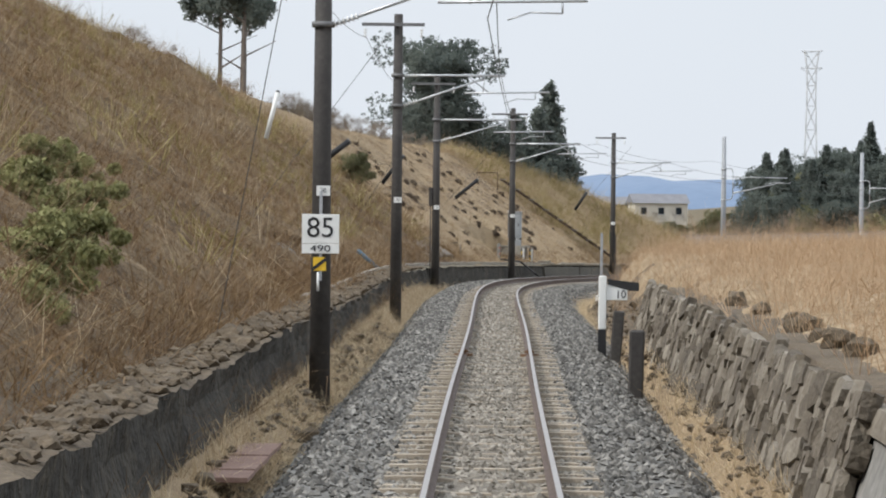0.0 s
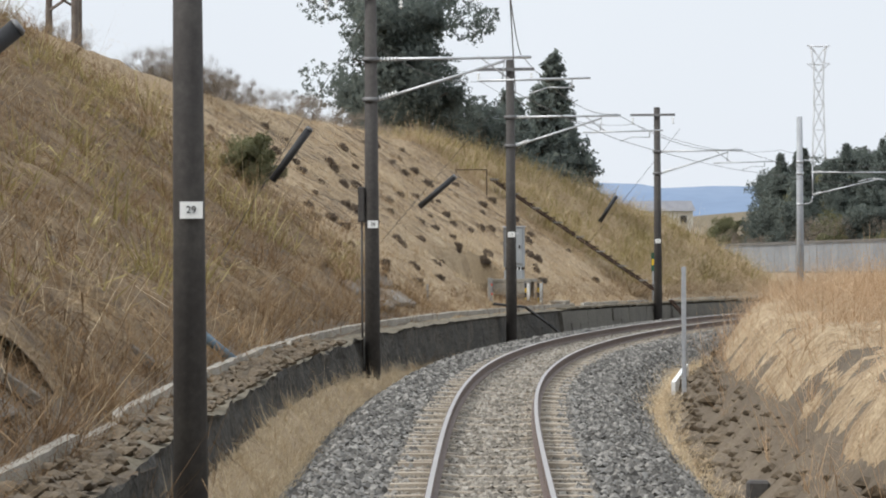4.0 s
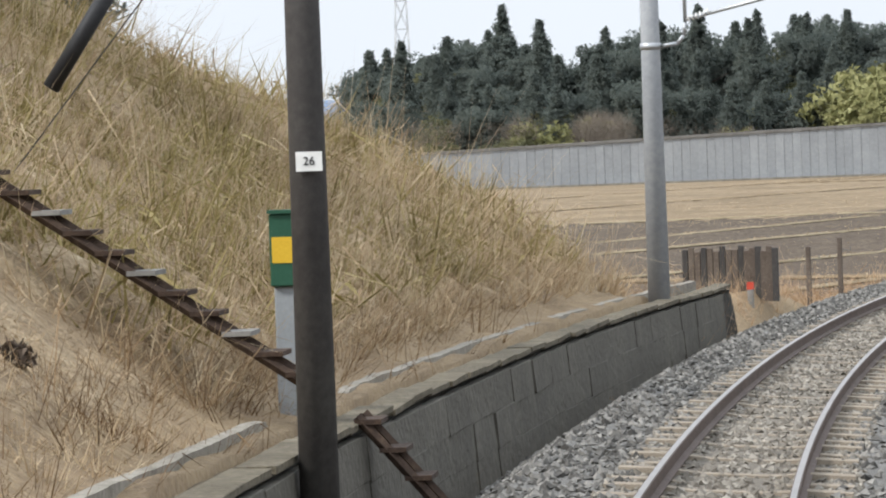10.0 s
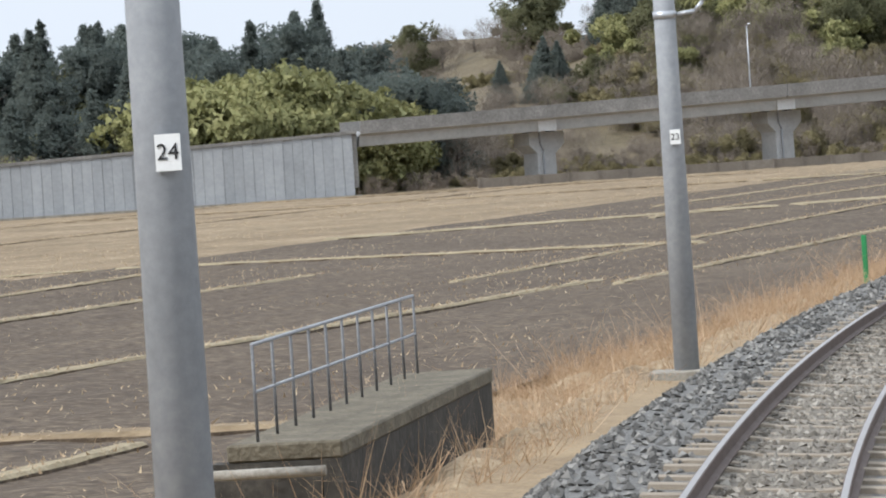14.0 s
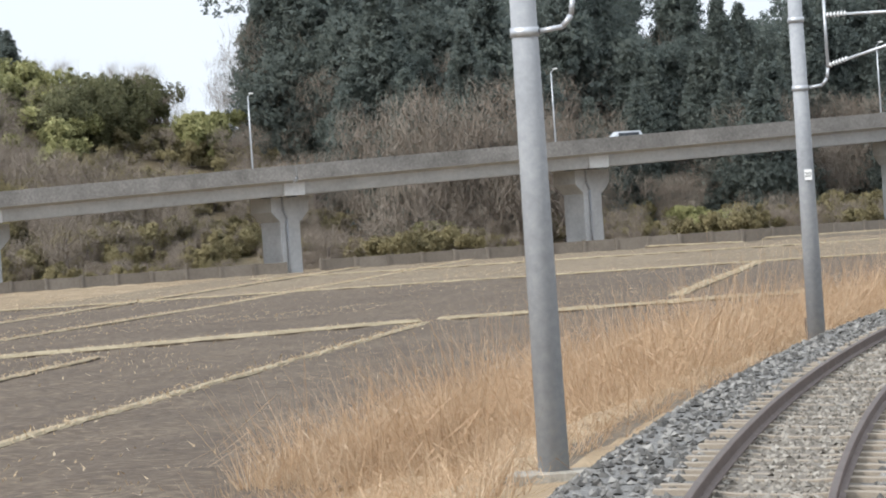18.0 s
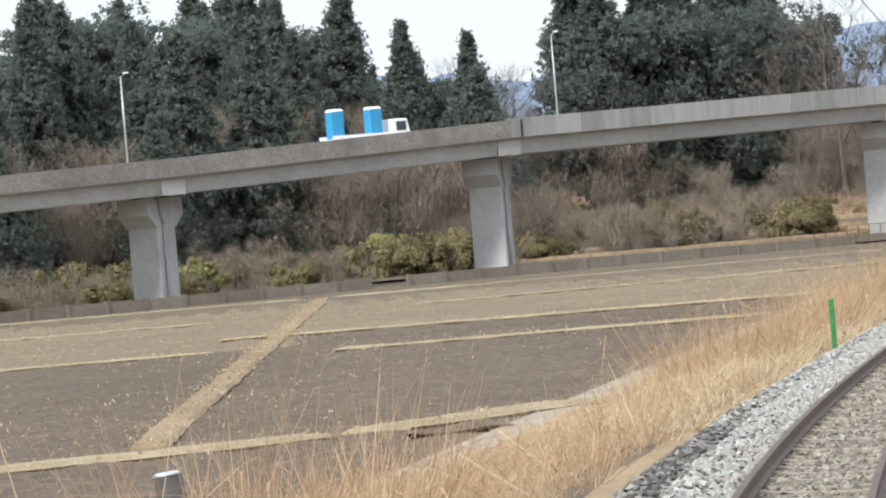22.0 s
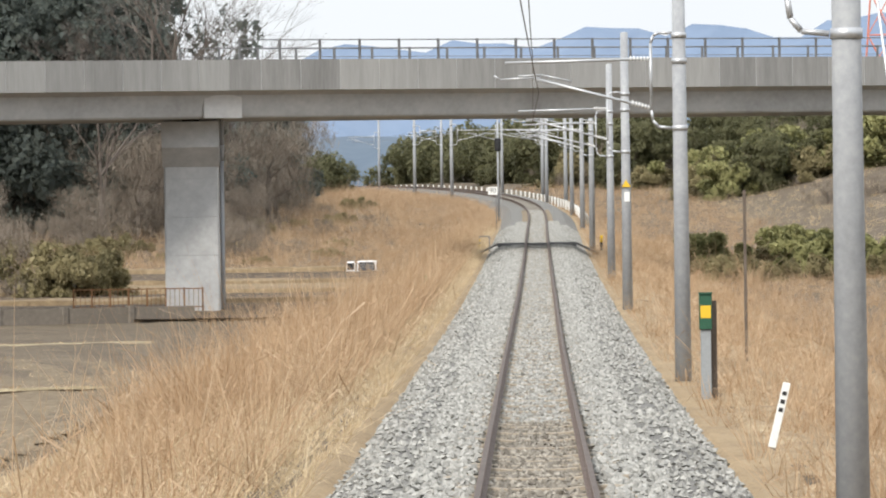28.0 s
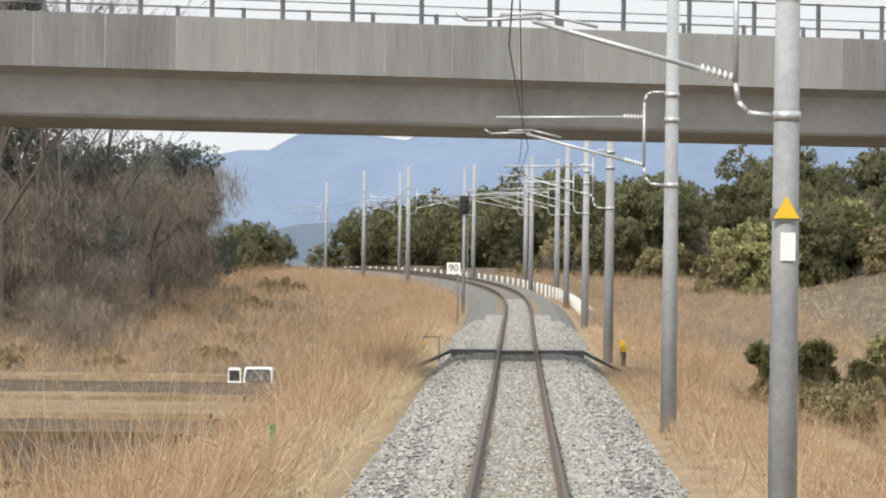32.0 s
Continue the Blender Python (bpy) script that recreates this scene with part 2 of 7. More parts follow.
M["concrete"] = material("viaduct_concrete", [(0.30, 0.30, 0.295), (0.40, 0.405, 0.40), (0.50, 0.50, 0.49)], 0.35, 3, bump=0.15, bump_scale=6, mix=0.4)
M["concrete_pale"] = material("pale_diaphragm_concrete", [(0.42, 0.415, 0.40), (0.52, 0.515, 0.50), (0.60, 0.595, 0.57)], 0.4, 4, bump=0.15, bump_scale=6)
# rain streaks, plus a darker tone standing for the weaker light on the parapet
M["parapet_dimmed"] = material("rain_streaked_dimmed_parapet", [(0.13, 0.128, 0.122), (0.24, 0.238, 0.228), (0.34, 0.338, 0.322)], 1.0, 6, bump=0.15, bump_scale=6, mix=0.35, stretch=(2.2, 2.2, 0.18), objrand=0.3)
M["concrete_dark"] = material("stained_concrete", [(0.12, 0.115, 0.105), (0.22, 0.21, 0.19), (0.36, 0.34, 0.31)], 0.5, 6, bump=0.3, bump_scale=10)
M["canal"] = material("brown_stained_canal_concrete", [(0.09, 0.075, 0.06), (0.16, 0.138, 0.112), (0.26, 0.23, 0.19)], 0.6, 5, bump=0.3, bump_scale=8, objrand=0.2)
M["parapet"] = material("dark_stained_parapet", [(0.10, 0.095, 0.085), (0.18, 0.17, 0.155), (0.30, 0.285, 0.26)], 0.4, 5, bump=0.2)
M["retaining"] = material("pale_retaining_panels", [(0.20, 0.21, 0.215), (0.30, 0.31, 0.315), (0.41, 0.42, 0.42)], 0.3, 2.5, objrand=0.15, bump=0.2, bump_scale=5)
M["turf_brown"] = material("brown_dead_turf", [(0.035, 0.023, 0.012), (0.095, 0.063, 0.033), (0.19, 0.132, 0.07), (0.32, 0.24, 0.14)], 0.7, 7, mix=0.55, bump=1.0, bump_scale=14, dist=0.12)
M["turf_tan"] = material("tan_dead_turf", [(0.115, 0.077, 0.044), (0.225, 0.16, 0.092), (0.355, 0.27, 0.165), (0.50, 0.41, 0.27)], 0.7, 7, mix=0.55, bump=1.0, bump_scale=14, dist=0.1)
M["grass"] = material("dry_blade_mixed", [(0.20, 0.135, 0.075), (0.34, 0.245, 0.145), (0.48, 0.375, 0.235), (0.66, 0.57, 0.42)], 0.4, 4, island=0.42, bump=0, rough=0.8, through_light=0.3)
M["grass_red"] = material("russet_blade", [(0.17, 0.098, 0.05), (0.33, 0.213, 0.118), (0.50, 0.36, 0.225), (0.68, 0.57, 0.43)], 0.22, 3, mix=0.3, island=0.36, bump=0, rough=0.8, through_light=0.3)
M["grass_gold"] = material("golden_blade", [(0.31, 0.218, 0.12), (0.46, 0.348, 0.21), (0.59, 0.475, 0.31), (0.73, 0.635, 0.47)], 0.4, 4, island=0.38, bump=0, rough=0.8, through_light=0.3)
M["grass_green"] = material("olive_bamboo_blade", [(0.085, 0.07, 0.022), (0.18, 0.145, 0.048), (0.32, 0.26, 0.105), (0.56, 0.47, 0.26)], 0.2, 3, island=0.42, bump=0, rough=0.75, through_light=0.3)
# conifer colour is lifted above true foliage, with haze and glare put into it
M["conifer"] = material("haze_lightened_conifer", [(0.092, 0.112, 0.104), (0.14, 0.162, 0.142), (0.195, 0.213, 0.172)], 0.2, 2, island=0.4, bump=0, rough=0.8, through_light=0.55)
M["broad"] = material("evergreen_foliage", [(0.095, 0.097, 0.05), (0.155, 0.155, 0.078), (0.23, 0.22, 0.118)], 0.2, 2, island=0.4, bump=0, rough=0.7, through_light=0.45)
M["bamboo"] = material("yellow_bamboo_foliage", [(0.17, 0.175, 0.07), (0.29, 0.285, 0.12), (0.42, 0.40, 0.19)], 0.15, 2, island=0.4, bump=0, rough=0.7, through_light=0.3)
M["brush"] = material("brown_winter_brush", [(0.12, 0.098, 0.078), (0.20, 0.166, 0.13), (0.31, 0.265, 0.21)], 0.2, 2, island=0.45, bump=0, rough=0.9)
M["reed"] = material("olive_brown_scrub", [(0.15, 0.13, 0.06), (0.25, 0.215, 0.11), (0.36, 0.31, 0.18)], 0.2, 2, island=0.45, bump=0, rough=0.9, through_light=0.3)
M["stone_brown"] = material("brown_ballast_stone", [(0.095, 0.082, 0.066), (0.18, 0.161, 0.131), (0.33, 0.303, 0.255)], 3, 20, island=0.7, bump=0.3)
M["slab"] = material("rough_grey_wall_stone", [(0.065, 0.054, 0.042), (0.15, 0.13, 0.105), (0.33, 0.30, 0.25)], 1.4, 9, bump=1.0, bump_scale=10, objrand=0.3, dist=0.06)
M["slab_joined"] = material("lichened_wall_stones", [(0.045, 0.036, 0.026), (0.13, 0.108, 0.08), (0.33, 0.295, 0.235)], 1.5, 9, bump=0.8, bump_scale=18, island=0.4, dist=0.05)
M["bark"] = material("grey_brown_bark", [(0.07, 0.055, 0.045), (0.12, 0.10, 0.085), (0.19, 0.165, 0.14)], 2, 20, bump=0.4)
M["rust"] = material("rusty_iron", [(0.07, 0.03, 0.015), (0.14, 0.07, 0.03), (0.22, 0.12, 0.06)], 3, 20, rough=0.85, bump=0.3)
M["rust_dark"] = material("dark_rusted_iron", [(0.022, 0.014, 0.01), (0.05, 0.032, 0.022), (0.10, 0.065, 0.042)], 3, 20, rough=0.9, bump=0.3)
M["cab"] = material("grey_cabinet_paint", [(0.22, 0.235, 0.24), (0.27, 0.285, 0.29), (0.32, 0.335, 0.34)], 1.5, 25, rough=0.55, bump=0.04)
M["green"] = material("dark_green_paint", [(0.02, 0.07, 0.04), (0.03, 0.10, 0.06)], 3, 30, rough=0.5, bump=0.03)
M["postgreen"] = material("green_marker_paint", [(0.02, 0.16, 0.05), (0.04, 0.24, 0.08)], 3, 30, rough=0.6, bump=0.05)
# both ridges carry the distance haze as blue in their base colour
M["ridge_a"] = material("haze_tinted_wooded_ridge", [(0.065, 0.09, 0.12), (0.08, 0.11, 0.145), (0.10, 0.13, 0.165)], 0.004, 0.05, bump=0)
M["ridge_b"] = material("haze_tinted_ridge", [(0.125, 0.17, 0.245), (0.145, 0.195, 0.275), (0.17, 0.22, 0.30)], 0.003, 0.04, bump=0)
M["drainboard"] = material("faded_brown_plank", [(0.15, 0.09, 0.07), (0.22, 0.14, 0.11), (0.29, 0.20, 0.16)], 2, 18, bump=0.4)
M["litter"] = material("brown_slope_litter", [(0.055, 0.042, 0.028), (0.105, 0.08, 0.052), (0.18, 0.142, 0.096)], 0.5, 9, bump=0.8, bump_scale=12, dist=0.1)
M["grass_brown"] = material("brown_blade", [(0.055, 0.032, 0.015), (0.125, 0.076, 0.037), (0.23, 0.147, 0.073), (0.46, 0.345, 0.2)], 0.16, 2, mix=0.3, island=0.4, bump=0, rough=0.8, through_light=0.25)
M["white"] = material("white_vehicle_paint", [(0.74, 0.75, 0.75), (0.82, 0.82, 0.82)], 3, 30, rough=0.3, bump=0.0)
M["pipe_blue"] = material("faded_blue_plastic", [(0.07, 0.12, 0.16), (0.12, 0.17, 0.21)], 3, 30, rough=0.7, bump=0.0)
M["blue"] = material("blue_plastic", [(0.03, 0.22, 0.42), (0.05, 0.30, 0.52)], 3, 30, rough=0.45, bump=0.0)
M["glass"] = material("dark_window_glass", [(0.02, 0.025, 0.03), (0.03, 0.035, 0.04)], 3, 30, rough=0.08, bump=0.0, spec=0.6)
M["tyre"] = material("black_rubber", [(0.02, 0.02, 0.02), (0.03, 0.03, 0.03)], 3, 30, rough=0.8, bump=0.1)
M["tile"] = material("grey_roof_tile", [(0.10, 0.10, 0.11), (0.17, 0.17, 0.18), (0.23, 0.23, 0.24)], 0.5, 6, rough=0.6, bump=0.2)
M["plaster"] = material("cream_plaster", [(0.52, 0.48, 0.40), (0.62, 0.58, 0.50)], 0.5, 6, bump=0.1)
M["red"] = material("red_paint", [(0.45, 0.05, 0.03), (0.58, 0.09, 0.05)], 3, 30, rough=0.5, bump=0.02)
M["orange"] = material("faded_red_white_steel", [(0.50, 0.16, 0.11), (0.62, 0.24, 0.17)], 3, 30, rough=0.6, bump=0.02)
M["pylon"] = material("pale_lattice_steel", [(0.50, 0.51, 0.52), (0.60, 0.61, 0.62)], 3, 30, rough=0.6, bump=0.02)
M["tuft"] = material("withered_tuft", [(0.055, 0.04, 0.03), (0.10, 0.075, 0.055), (0.19, 0.145, 0.10)], 2, 12, island=0.4, bump=0)


# ---- the line of the track ----
STEP = 2.0
_S = np.arange(-60, 1300, STEP)
_k = np.interp(_S, np.arange(-60, 1320, 30.0), CURVE) * 1e-3
_i0 = int(np.argmin(abs(_S)))
_psi = np.cumsum(_k) * STEP
_psi = _psi - _psi[_i0]
_x, _y = np.cumsum(np.sin(_psi)) * STEP, np.cumsum(np.cos(_psi)) * STEP
_z = np.cumsum(np.interp(_S, np.arange(-60, 1320, 60.0), GRADE) * 1e-2) * STEP
_x, _y, _z = _x - _x[_i0], _y - _y[_i0], _z - _z[_i0]


def bearing(s):
    return np.interp(s, _S, _psi)


def rail_z(s):
    return np.interp(s, _S, _z)


def line(s, lat, z=0.0):
    """World places from chainage, offset to the right and height over the rail; arrays or numbers."""
    s, lat, z = np.broadcast_arrays(np.asarray(s, float), np.asarray(lat, float), np.asarray(z, float))
    q = bearing(s)
    return np.stack([np.interp(s, _S, _x) + lat * np.cos(q), np.interp(s, _S, _y) - lat * np.sin(q), rail_z(s) + z], -1)


def bed(s, lat, z=0.0):
    """The same on the canted track bed."""
    ca = CANT * np.interp(s, _S, _k)
    return line(s, lat * np.cos(ca), z - np.asarray(lat) * np.sin(ca))


def at(s, lat, z=0.0, turn=0.0):
    """A pose at the track: local y runs along it, x to its right."""
    p = line(s, lat, z)
    return pose(*[float(v) for v in p], 0, 0, -math.degrees(float(bearing(s))) + turn)


def smooth(a, b, x):
    t = np.clip((np.asarray(x, float) - a) / (b - a), 0, 1)
    return t * t * (3 - 2 * t)


# ---- mesh helpers ----
def mesh_np(name, verts, faces, mat, parent=None, label="", smooth_faces=False, mats=None, index=None):
    me = bpy.data.meshes.new(name)
    verts = np.asarray(verts, dtype=np.float32).reshape(-1, 3)
    faces = np.asarray(faces, dtype=np.int32)
    n, k = faces.shape
    me.vertices.add(len(verts))
    me.vertices.foreach_set("co", verts.ravel())
    me.loops.add(n * k)
    me.loops.foreach_set("vertex_index", faces.ravel())
    me.polygons.add(n)
    me.polygons.foreach_set("loop_start", np.arange(0, n * k, k, dtype=np.int32))
    me.polygons.foreach_set("use_smooth", np.full(n, smooth_faces, dtype=bool))
    for m in (mats or [mat]):
        me.materials.append(m)
    if index is not None:
        me.polygons.foreach_set("material_index", np.asarray(index, dtype=np.int32))
    me.update(calc_edges=True)
    me.validate()
    ob = new(name, me)
    if parent:
        ob.parent = parent
    if label:
        ob["label"] = label
    return ob


def part(name, bm, mat, parent=None, label=""):
    me = bpy.data.meshes.new(name)
    bm.to_mesh(me)
    bm.free()
    me.materials.append(mat)
    ob = new(name, me)
    if parent:
        ob.parent = parent
    if label:
        ob["label"] = label
    return ob


def thing(name, m, label="", category="", group="", kind=""):
    ob = new(name)
    ob.empty_display_size = 0.1
    ob.matrix_world = m
    return tagged(ob, label, category, group, kind)


def add_box(bm, x0, x1, y0, y1, z0, z1, bevel=0.0):
    r = bmesh.ops.create_cube(bm, size=1)
    for v in r["verts"]:
        v.co = Vector(((x0 + x1) / 2 + v.co.x * (x1 - x0), (y0 + y1) / 2 + v.co.y * (y1 - y0), (z0 + z1) / 2 + v.co.z * (z1 - z0)))
    if bevel:
        es = list({e for v in r["verts"] for e in v.link_edges})
        bmesh.ops.bevel(bm, geom=es, offset=bevel, segments=1, affect="EDGES")
    return bm


def box(*a, bevel=0.0):
    return add_box(bmesh.new(), *a, bevel=bevel)


def add_tube(bm, a, b, r0, r1=None, n=8, caps=True):
    a, b = Vector(a), Vector(b)
    r1 = r0 if r1 is None else r1
    d = b - a
    q = d.to_track_quat("Z", "Y")
    rings = []
    for c, r in ((a, r0), (b, r1)):
        rings.append([bm.verts.new(c + q @ Vector((r * math.cos(2 * math.pi * i / n), r * math.sin(2 * math.pi * i / n), 0))) for i in range(n)])
    for i in range(n):
        f = bm.faces.new((rings[0][i], rings[0][(i + 1) % n], rings[1][(i + 1) % n], rings[1][i]))
        f.smooth = n > 5
    if caps:
        bm.faces.new(rings[0][::-1])
        bm.faces.new(rings[1])
    return bm


def tube(a, b, r0, r1=None, n=8):
    return add_tube(bmesh.new(), a, b, r0, r1, n)


def pipe(points, r, n=6):
    bm = bmesh.new()
    for a, b in zip(points, points[1:]):
        add_tube(bm, a, b, r, r, n)
    return bm


def strip(cols, s):
    """Faces of a grid of len(s) rows and cols columns."""
    n = len(s)
    i = np.arange(n - 1)[:, None] * cols + np.arange(cols - 1)[None]
    return np.stack([i, i + 1, i + cols + 1, i + cols], -1).reshape(-1, 4)


def extrude(name, profile, s, mat, place=None, parent=None, label="", closed=True, mats=None, pick=None):
    """A profile of (offset, height) drawn along the chainages s."""
    place = place or line
    pr = np.array(profile, float)
    c = len(pr)
    V = np.stack([place(s, np.full(len(s), a), np.full(len(s), b)) for a, b in pr], 1).reshape(-1, 3)
    if closed:
        i = np.arange(len(s) - 1)[:, None] * c + np.arange(c)[None]
        j = np.arange(len(s) - 1)[:, None] * c + (np.arange(c)[None] + 1) % c
        Fc = np.stack([i, i + c, j + c, j], -1).reshape(-1, 4)
        idx = np.tile(pick, len(s) - 1) if pick is not None else None
        ob = mesh_np(name, V, Fc, mat, parent, label, mats=mats, index=idx)
        bm = bmesh.new()
        bm.from_mesh(ob.data)
        bm.verts.ensure_lookup_table()
        bm.faces.new([bm.verts[q] for q in range(c)])
        bm.faces.new([bm.verts[(len(s) - 1) * c + q] for q in range(c)][::-1])
        bmesh.ops.recalc_face_normals(bm, faces=bm.faces)
        bm.to_mesh(ob.data)
        bm.free()
        return ob
    return mesh_np(name, V, strip(c, s), mat, parent, label)


rng = np.random.default_rng(7)


def wobble(s, lat, f=1.0, seed=0.0):
    s, lat = np.asarray(s, float) * f, np.asarray(lat, float) * f
    return (np.sin(s * 0.71 + lat * 0.9 + seed) + np.sin(s * 1.63 - lat * 1.3 + 1.7 + seed) + np.sin(s * 0.31 + lat * 2.1 + 4.1 + seed) + np.sin(s * 2.7 + lat * 2.9 + seed)) / 4


_tab = np.random.default_rng(11).random((256, 256))


def vnoise(x, y, f=1.0, seed=0):
    """Smooth lattice noise between 0 and 1."""
    x, y = np.asarray(x, float) * f + 17.3 * seed, np.asarray(y, float) * f + 9.1 * seed
    i, j = np.floor(x).astype(int), np.floor(y).astype(int)
    u, v = x - i, y - j
    u, v = u * u * (3 - 2 * u), v * v * (3 - 2 * v)
    q = lambda a, b: _tab[a % 256, b % 256]
    return (q(i, j) * (1 - u) + q(i + 1, j) * u) * (1 - v) + (q(i, j + 1) * (1 - u) + q(i + 1, j + 1) * u) * v


def rugged(x, y, seed=0):
    return 0.5 * vnoise(x, y, 0.8, seed) + 0.3 * vnoise(x, y, 1.9, seed + 1) + 0.2 * vnoise(x, y, 4.3, seed + 2)


# ---- shape of the ground ----
def field_z(s):
    return np.interp(s, [0, 700, 780, 830, 865, 900, 950, 1000, 1300], [-2.75, -2.65, -2.4, -1.6, -0.4, 1.0, 3.3, 5.0, 8.0]) - rail_z(s)


def crest(s):
    return np.interp(s, [0, 150, 175, 200, 222, 236, 246, 252, 258, 264, 270], [19, 17, 15.5, 12.8, 12.2, 11.6, 10.0, 8.8, 7.0, 5.0, 3.9])


def hill_z(s, a):
    """Height of the cutting slope at a metres left of the track."""
    c = crest(s)
    up = 0.45 + 0.7 * np.clip(np.minimum(a, c) - 3.9, 0, None)
    back = 0.10 * np.clip(a - c, 0, 25)
    z = up + np.where(np.asarray(s) < 245, back, -0.28 * np.clip(a - c, 0, 30))
    return np.maximum(z, field_z(s) * smooth(250, 262, s) + np.where(np.asarray(s) < 250, -9, 0))


def ground_z(s, lat):
    s, lat = np.broadcast_arrays(np.asarray(s, float), np.asarray(lat, float))
    a = -lat
    f = field_z(s) - 0.16 * smooth(11, 13, a) * smooth(285, 300, s) * (1 - smooth(690, 705, s))
    # left, cutting
    heap = -0.8 + (0.3 + 0.42 * smooth(2.35, 2.8, a) + 0.05 * wobble(s, lat, 1.4, 6.0)) * (1 - smooth(130, 200, s)) * (a > 2.2)
    hl = np.where(a < 3.4, heap, hill_z(s, a) + 0.08 * wobble(s, lat, 1.6))
    # pocket cut into the slope for the cabinet
    dug = smooth(197, 201, s) * (1 - smooth(206.4, 207.0, s)) * smooth(3.9, 4.4, a) * (1 - smooth(5.9, 6.5, a))
    hl = hl + (np.minimum(hl, 0.66) - hl) * dug
    # left, bank
    foot = np.interp(s, [270, 330, 470, 520, 800], [7.5, 7.0, 7.5, 8.3, 8.6])
    bl = -0.62 + (f + 0.62) * smooth(0, 1, (a - 3.2) / (foot - 3.2)) + 0.06 * wobble(s, lat, 1.3)
    bl = bl - 0.8 * np.exp(-((s - 846) / 14) ** 2 - ((a - 10.2) / 3.0) ** 2)
    bl = np.where(a < 2.6, -0.75, bl)
    w = smooth(258, 272, s)
    left = hl * (1 - w) + bl * w + 0.75 * np.exp(-((s - 274) / 6.0) ** 2) * smooth(2.7, 3.4, a) * (1 - smooth(5.5, 8.5, a))
    # right, field behind the masonry wall, then earth bank
    fr = 0.85 + 0.035 * np.clip(lat - 3.4, 0, 30) + 0.06 * wobble(s, lat, 1.2, 2.0)
    bank = -0.75 + (fr + 0.75) * smooth(2.7, 4.6, lat)
    r1 = np.where(s < 85.2, np.where(lat < 3.15, -0.8 + 0.72 * smooth(2.15, 2.62, lat) + 0.05 * wobble(s, lat, 1.7, 5.0), fr), bank)
    low = np.interp(s, [480, 640, 760, 860, 1000], [-1.5, -1.5, -1.7, -1.6, 0.2])
    hump = 3.2 * smooth(14, 34, lat) * smooth(690, 800, s)
    r2 = -0.62 + (low + 0.62) * smooth(2.9, 7.5, lat) + hump + 0.06 * wobble(s, lat, 1.2, 3.0)
    r2 = np.where(lat < 2.6, -0.75, r2)
    w2 = smooth(230, 330, s)
    right = r1 * (1 - w2) + r2 * w2
    # the sheet runs out into the low farmland at its edges
    low_land = -3.3 - rail_z(s)
    e = np.where(s < 300, smooth(30, 50, lat), 0)
    right = right * (1 - e) + low_land * e
    e = np.where(s < 300, smooth(45, 70, a), 0)
    left = left * (1 - e) + low_land * e
    return np.where(lat < 0, left, right)


cs = np.arange(-40, 1121, 1.0)
cl = np.concatenate([-np.array([70, 55, 45, 38, 33, 29, 26, 24, 22, 20.5]), -np.arange(19, 3.4, -0.5), [-3.38, -3.36, -3, -2.8, -2.6, -2.4, -2.22, -2.18, -1.5, 0, 1.5, 2.1, 2.3, 2.45, 2.6, 2.74, 2.78, 3.0, 3.3], np.arange(3.6, 8, 0.4), [8.5, 9.5, 11, 13, 15, 17, 20, 23, 26, 29, 32, 36, 42, 50]])
SS, LL = np.meshgrid(cs, cl, indexing="ij")
SB = SS[:-1, :-1] + 5 * wobble(SS[:-1, :-1], LL[:-1, :-1], 0.5, 2.0)
brownish = ((SB < 300) & (LL[:-1, :-1] > 2.5)) | ((SB < 174) & (LL[:-1, :-1] < -3.3)) | ((SB > 400) & (abs(LL[:-1, :-1]) > 3))
corridor = mesh_np("ground", line(SS, LL, ground_z(SS, LL)), strip(len(cl), cs), M["soil"], smooth_faces=True, mats=[M["soil"], M["litter"]], index=brownish.ravel().astype(int))
tagged(corridor, "dry earth banks and slopes along the railway, brown and straw coloured", "ground", kind="structure")


def far_z(x, y):
    z = -2.85 + 7.5 * smooth(722, 790, y) * smooth(20, 90, x) * (1 - smooth(420, 520, x)) + 5 * smooth(760, 1000, y)
    z = z + 5.0 * smooth(740, 800, y) * smooth(195, 225, x) * (1 - smooth(300, 330, x))
    z = z + 9.0 * np.exp(-((x - 192) / 24.0) ** 2) * smooth(735, 800, y)
    return z + 3.5 * smooth(330, 420, x) * smooth(640, 760, y)


gx = np.concatenate([np.arange(-4500, -300, 300.0), np.arange(-300, 700, 12.0), np.arange(700, 4600, 300.0)])
gy = np.concatenate([np.arange(-1500, -100, 300.0), np.arange(-100, 1000, 12.0), np.arange(1000, 4800, 200.0)])
GX, GY = np.meshgrid(gx, gy, indexing="ij")


def nearest(x, y):
    q = np.stack([_x, _y], 1)
    out = np.full(x.shape, 1e9)
    si = np.zeros(x.shape)
    for i in range(0, len(q), 2):
        d = (x - q[i, 0]) ** 2 + (y - q[i, 1]) ** 2
        m = d < out
        out[m] = d[m]
        si[m] = _S[i]
    q2 = np.interp(si, _S, _psi)
    lat = (x - np.interp(si, _S, _x)) * np.cos(q2) - (y - np.interp(si, _S, _y)) * np.sin(q2)
    return si, lat, np.sqrt(out)


ns, nl, nd = nearest(GX, GY)
inside = (nd < 62) & (ns < 1105)
near_start = ns < 560
GZ = np.where(inside & (nl < np.where(near_start, 36, 45)) & (nl > np.where(near_start, -56, -66)), -14.0, far_z(GX, GY))
cx, cy = (GX[:-1, :-1] + GX[1:, 1:]) / 2, (GY[:-1, :-1] + GY[1:, 1:]) / 2
wooded = ((cy > 716) & (cx > 30) & (cx < 460)) | (cy > 840)
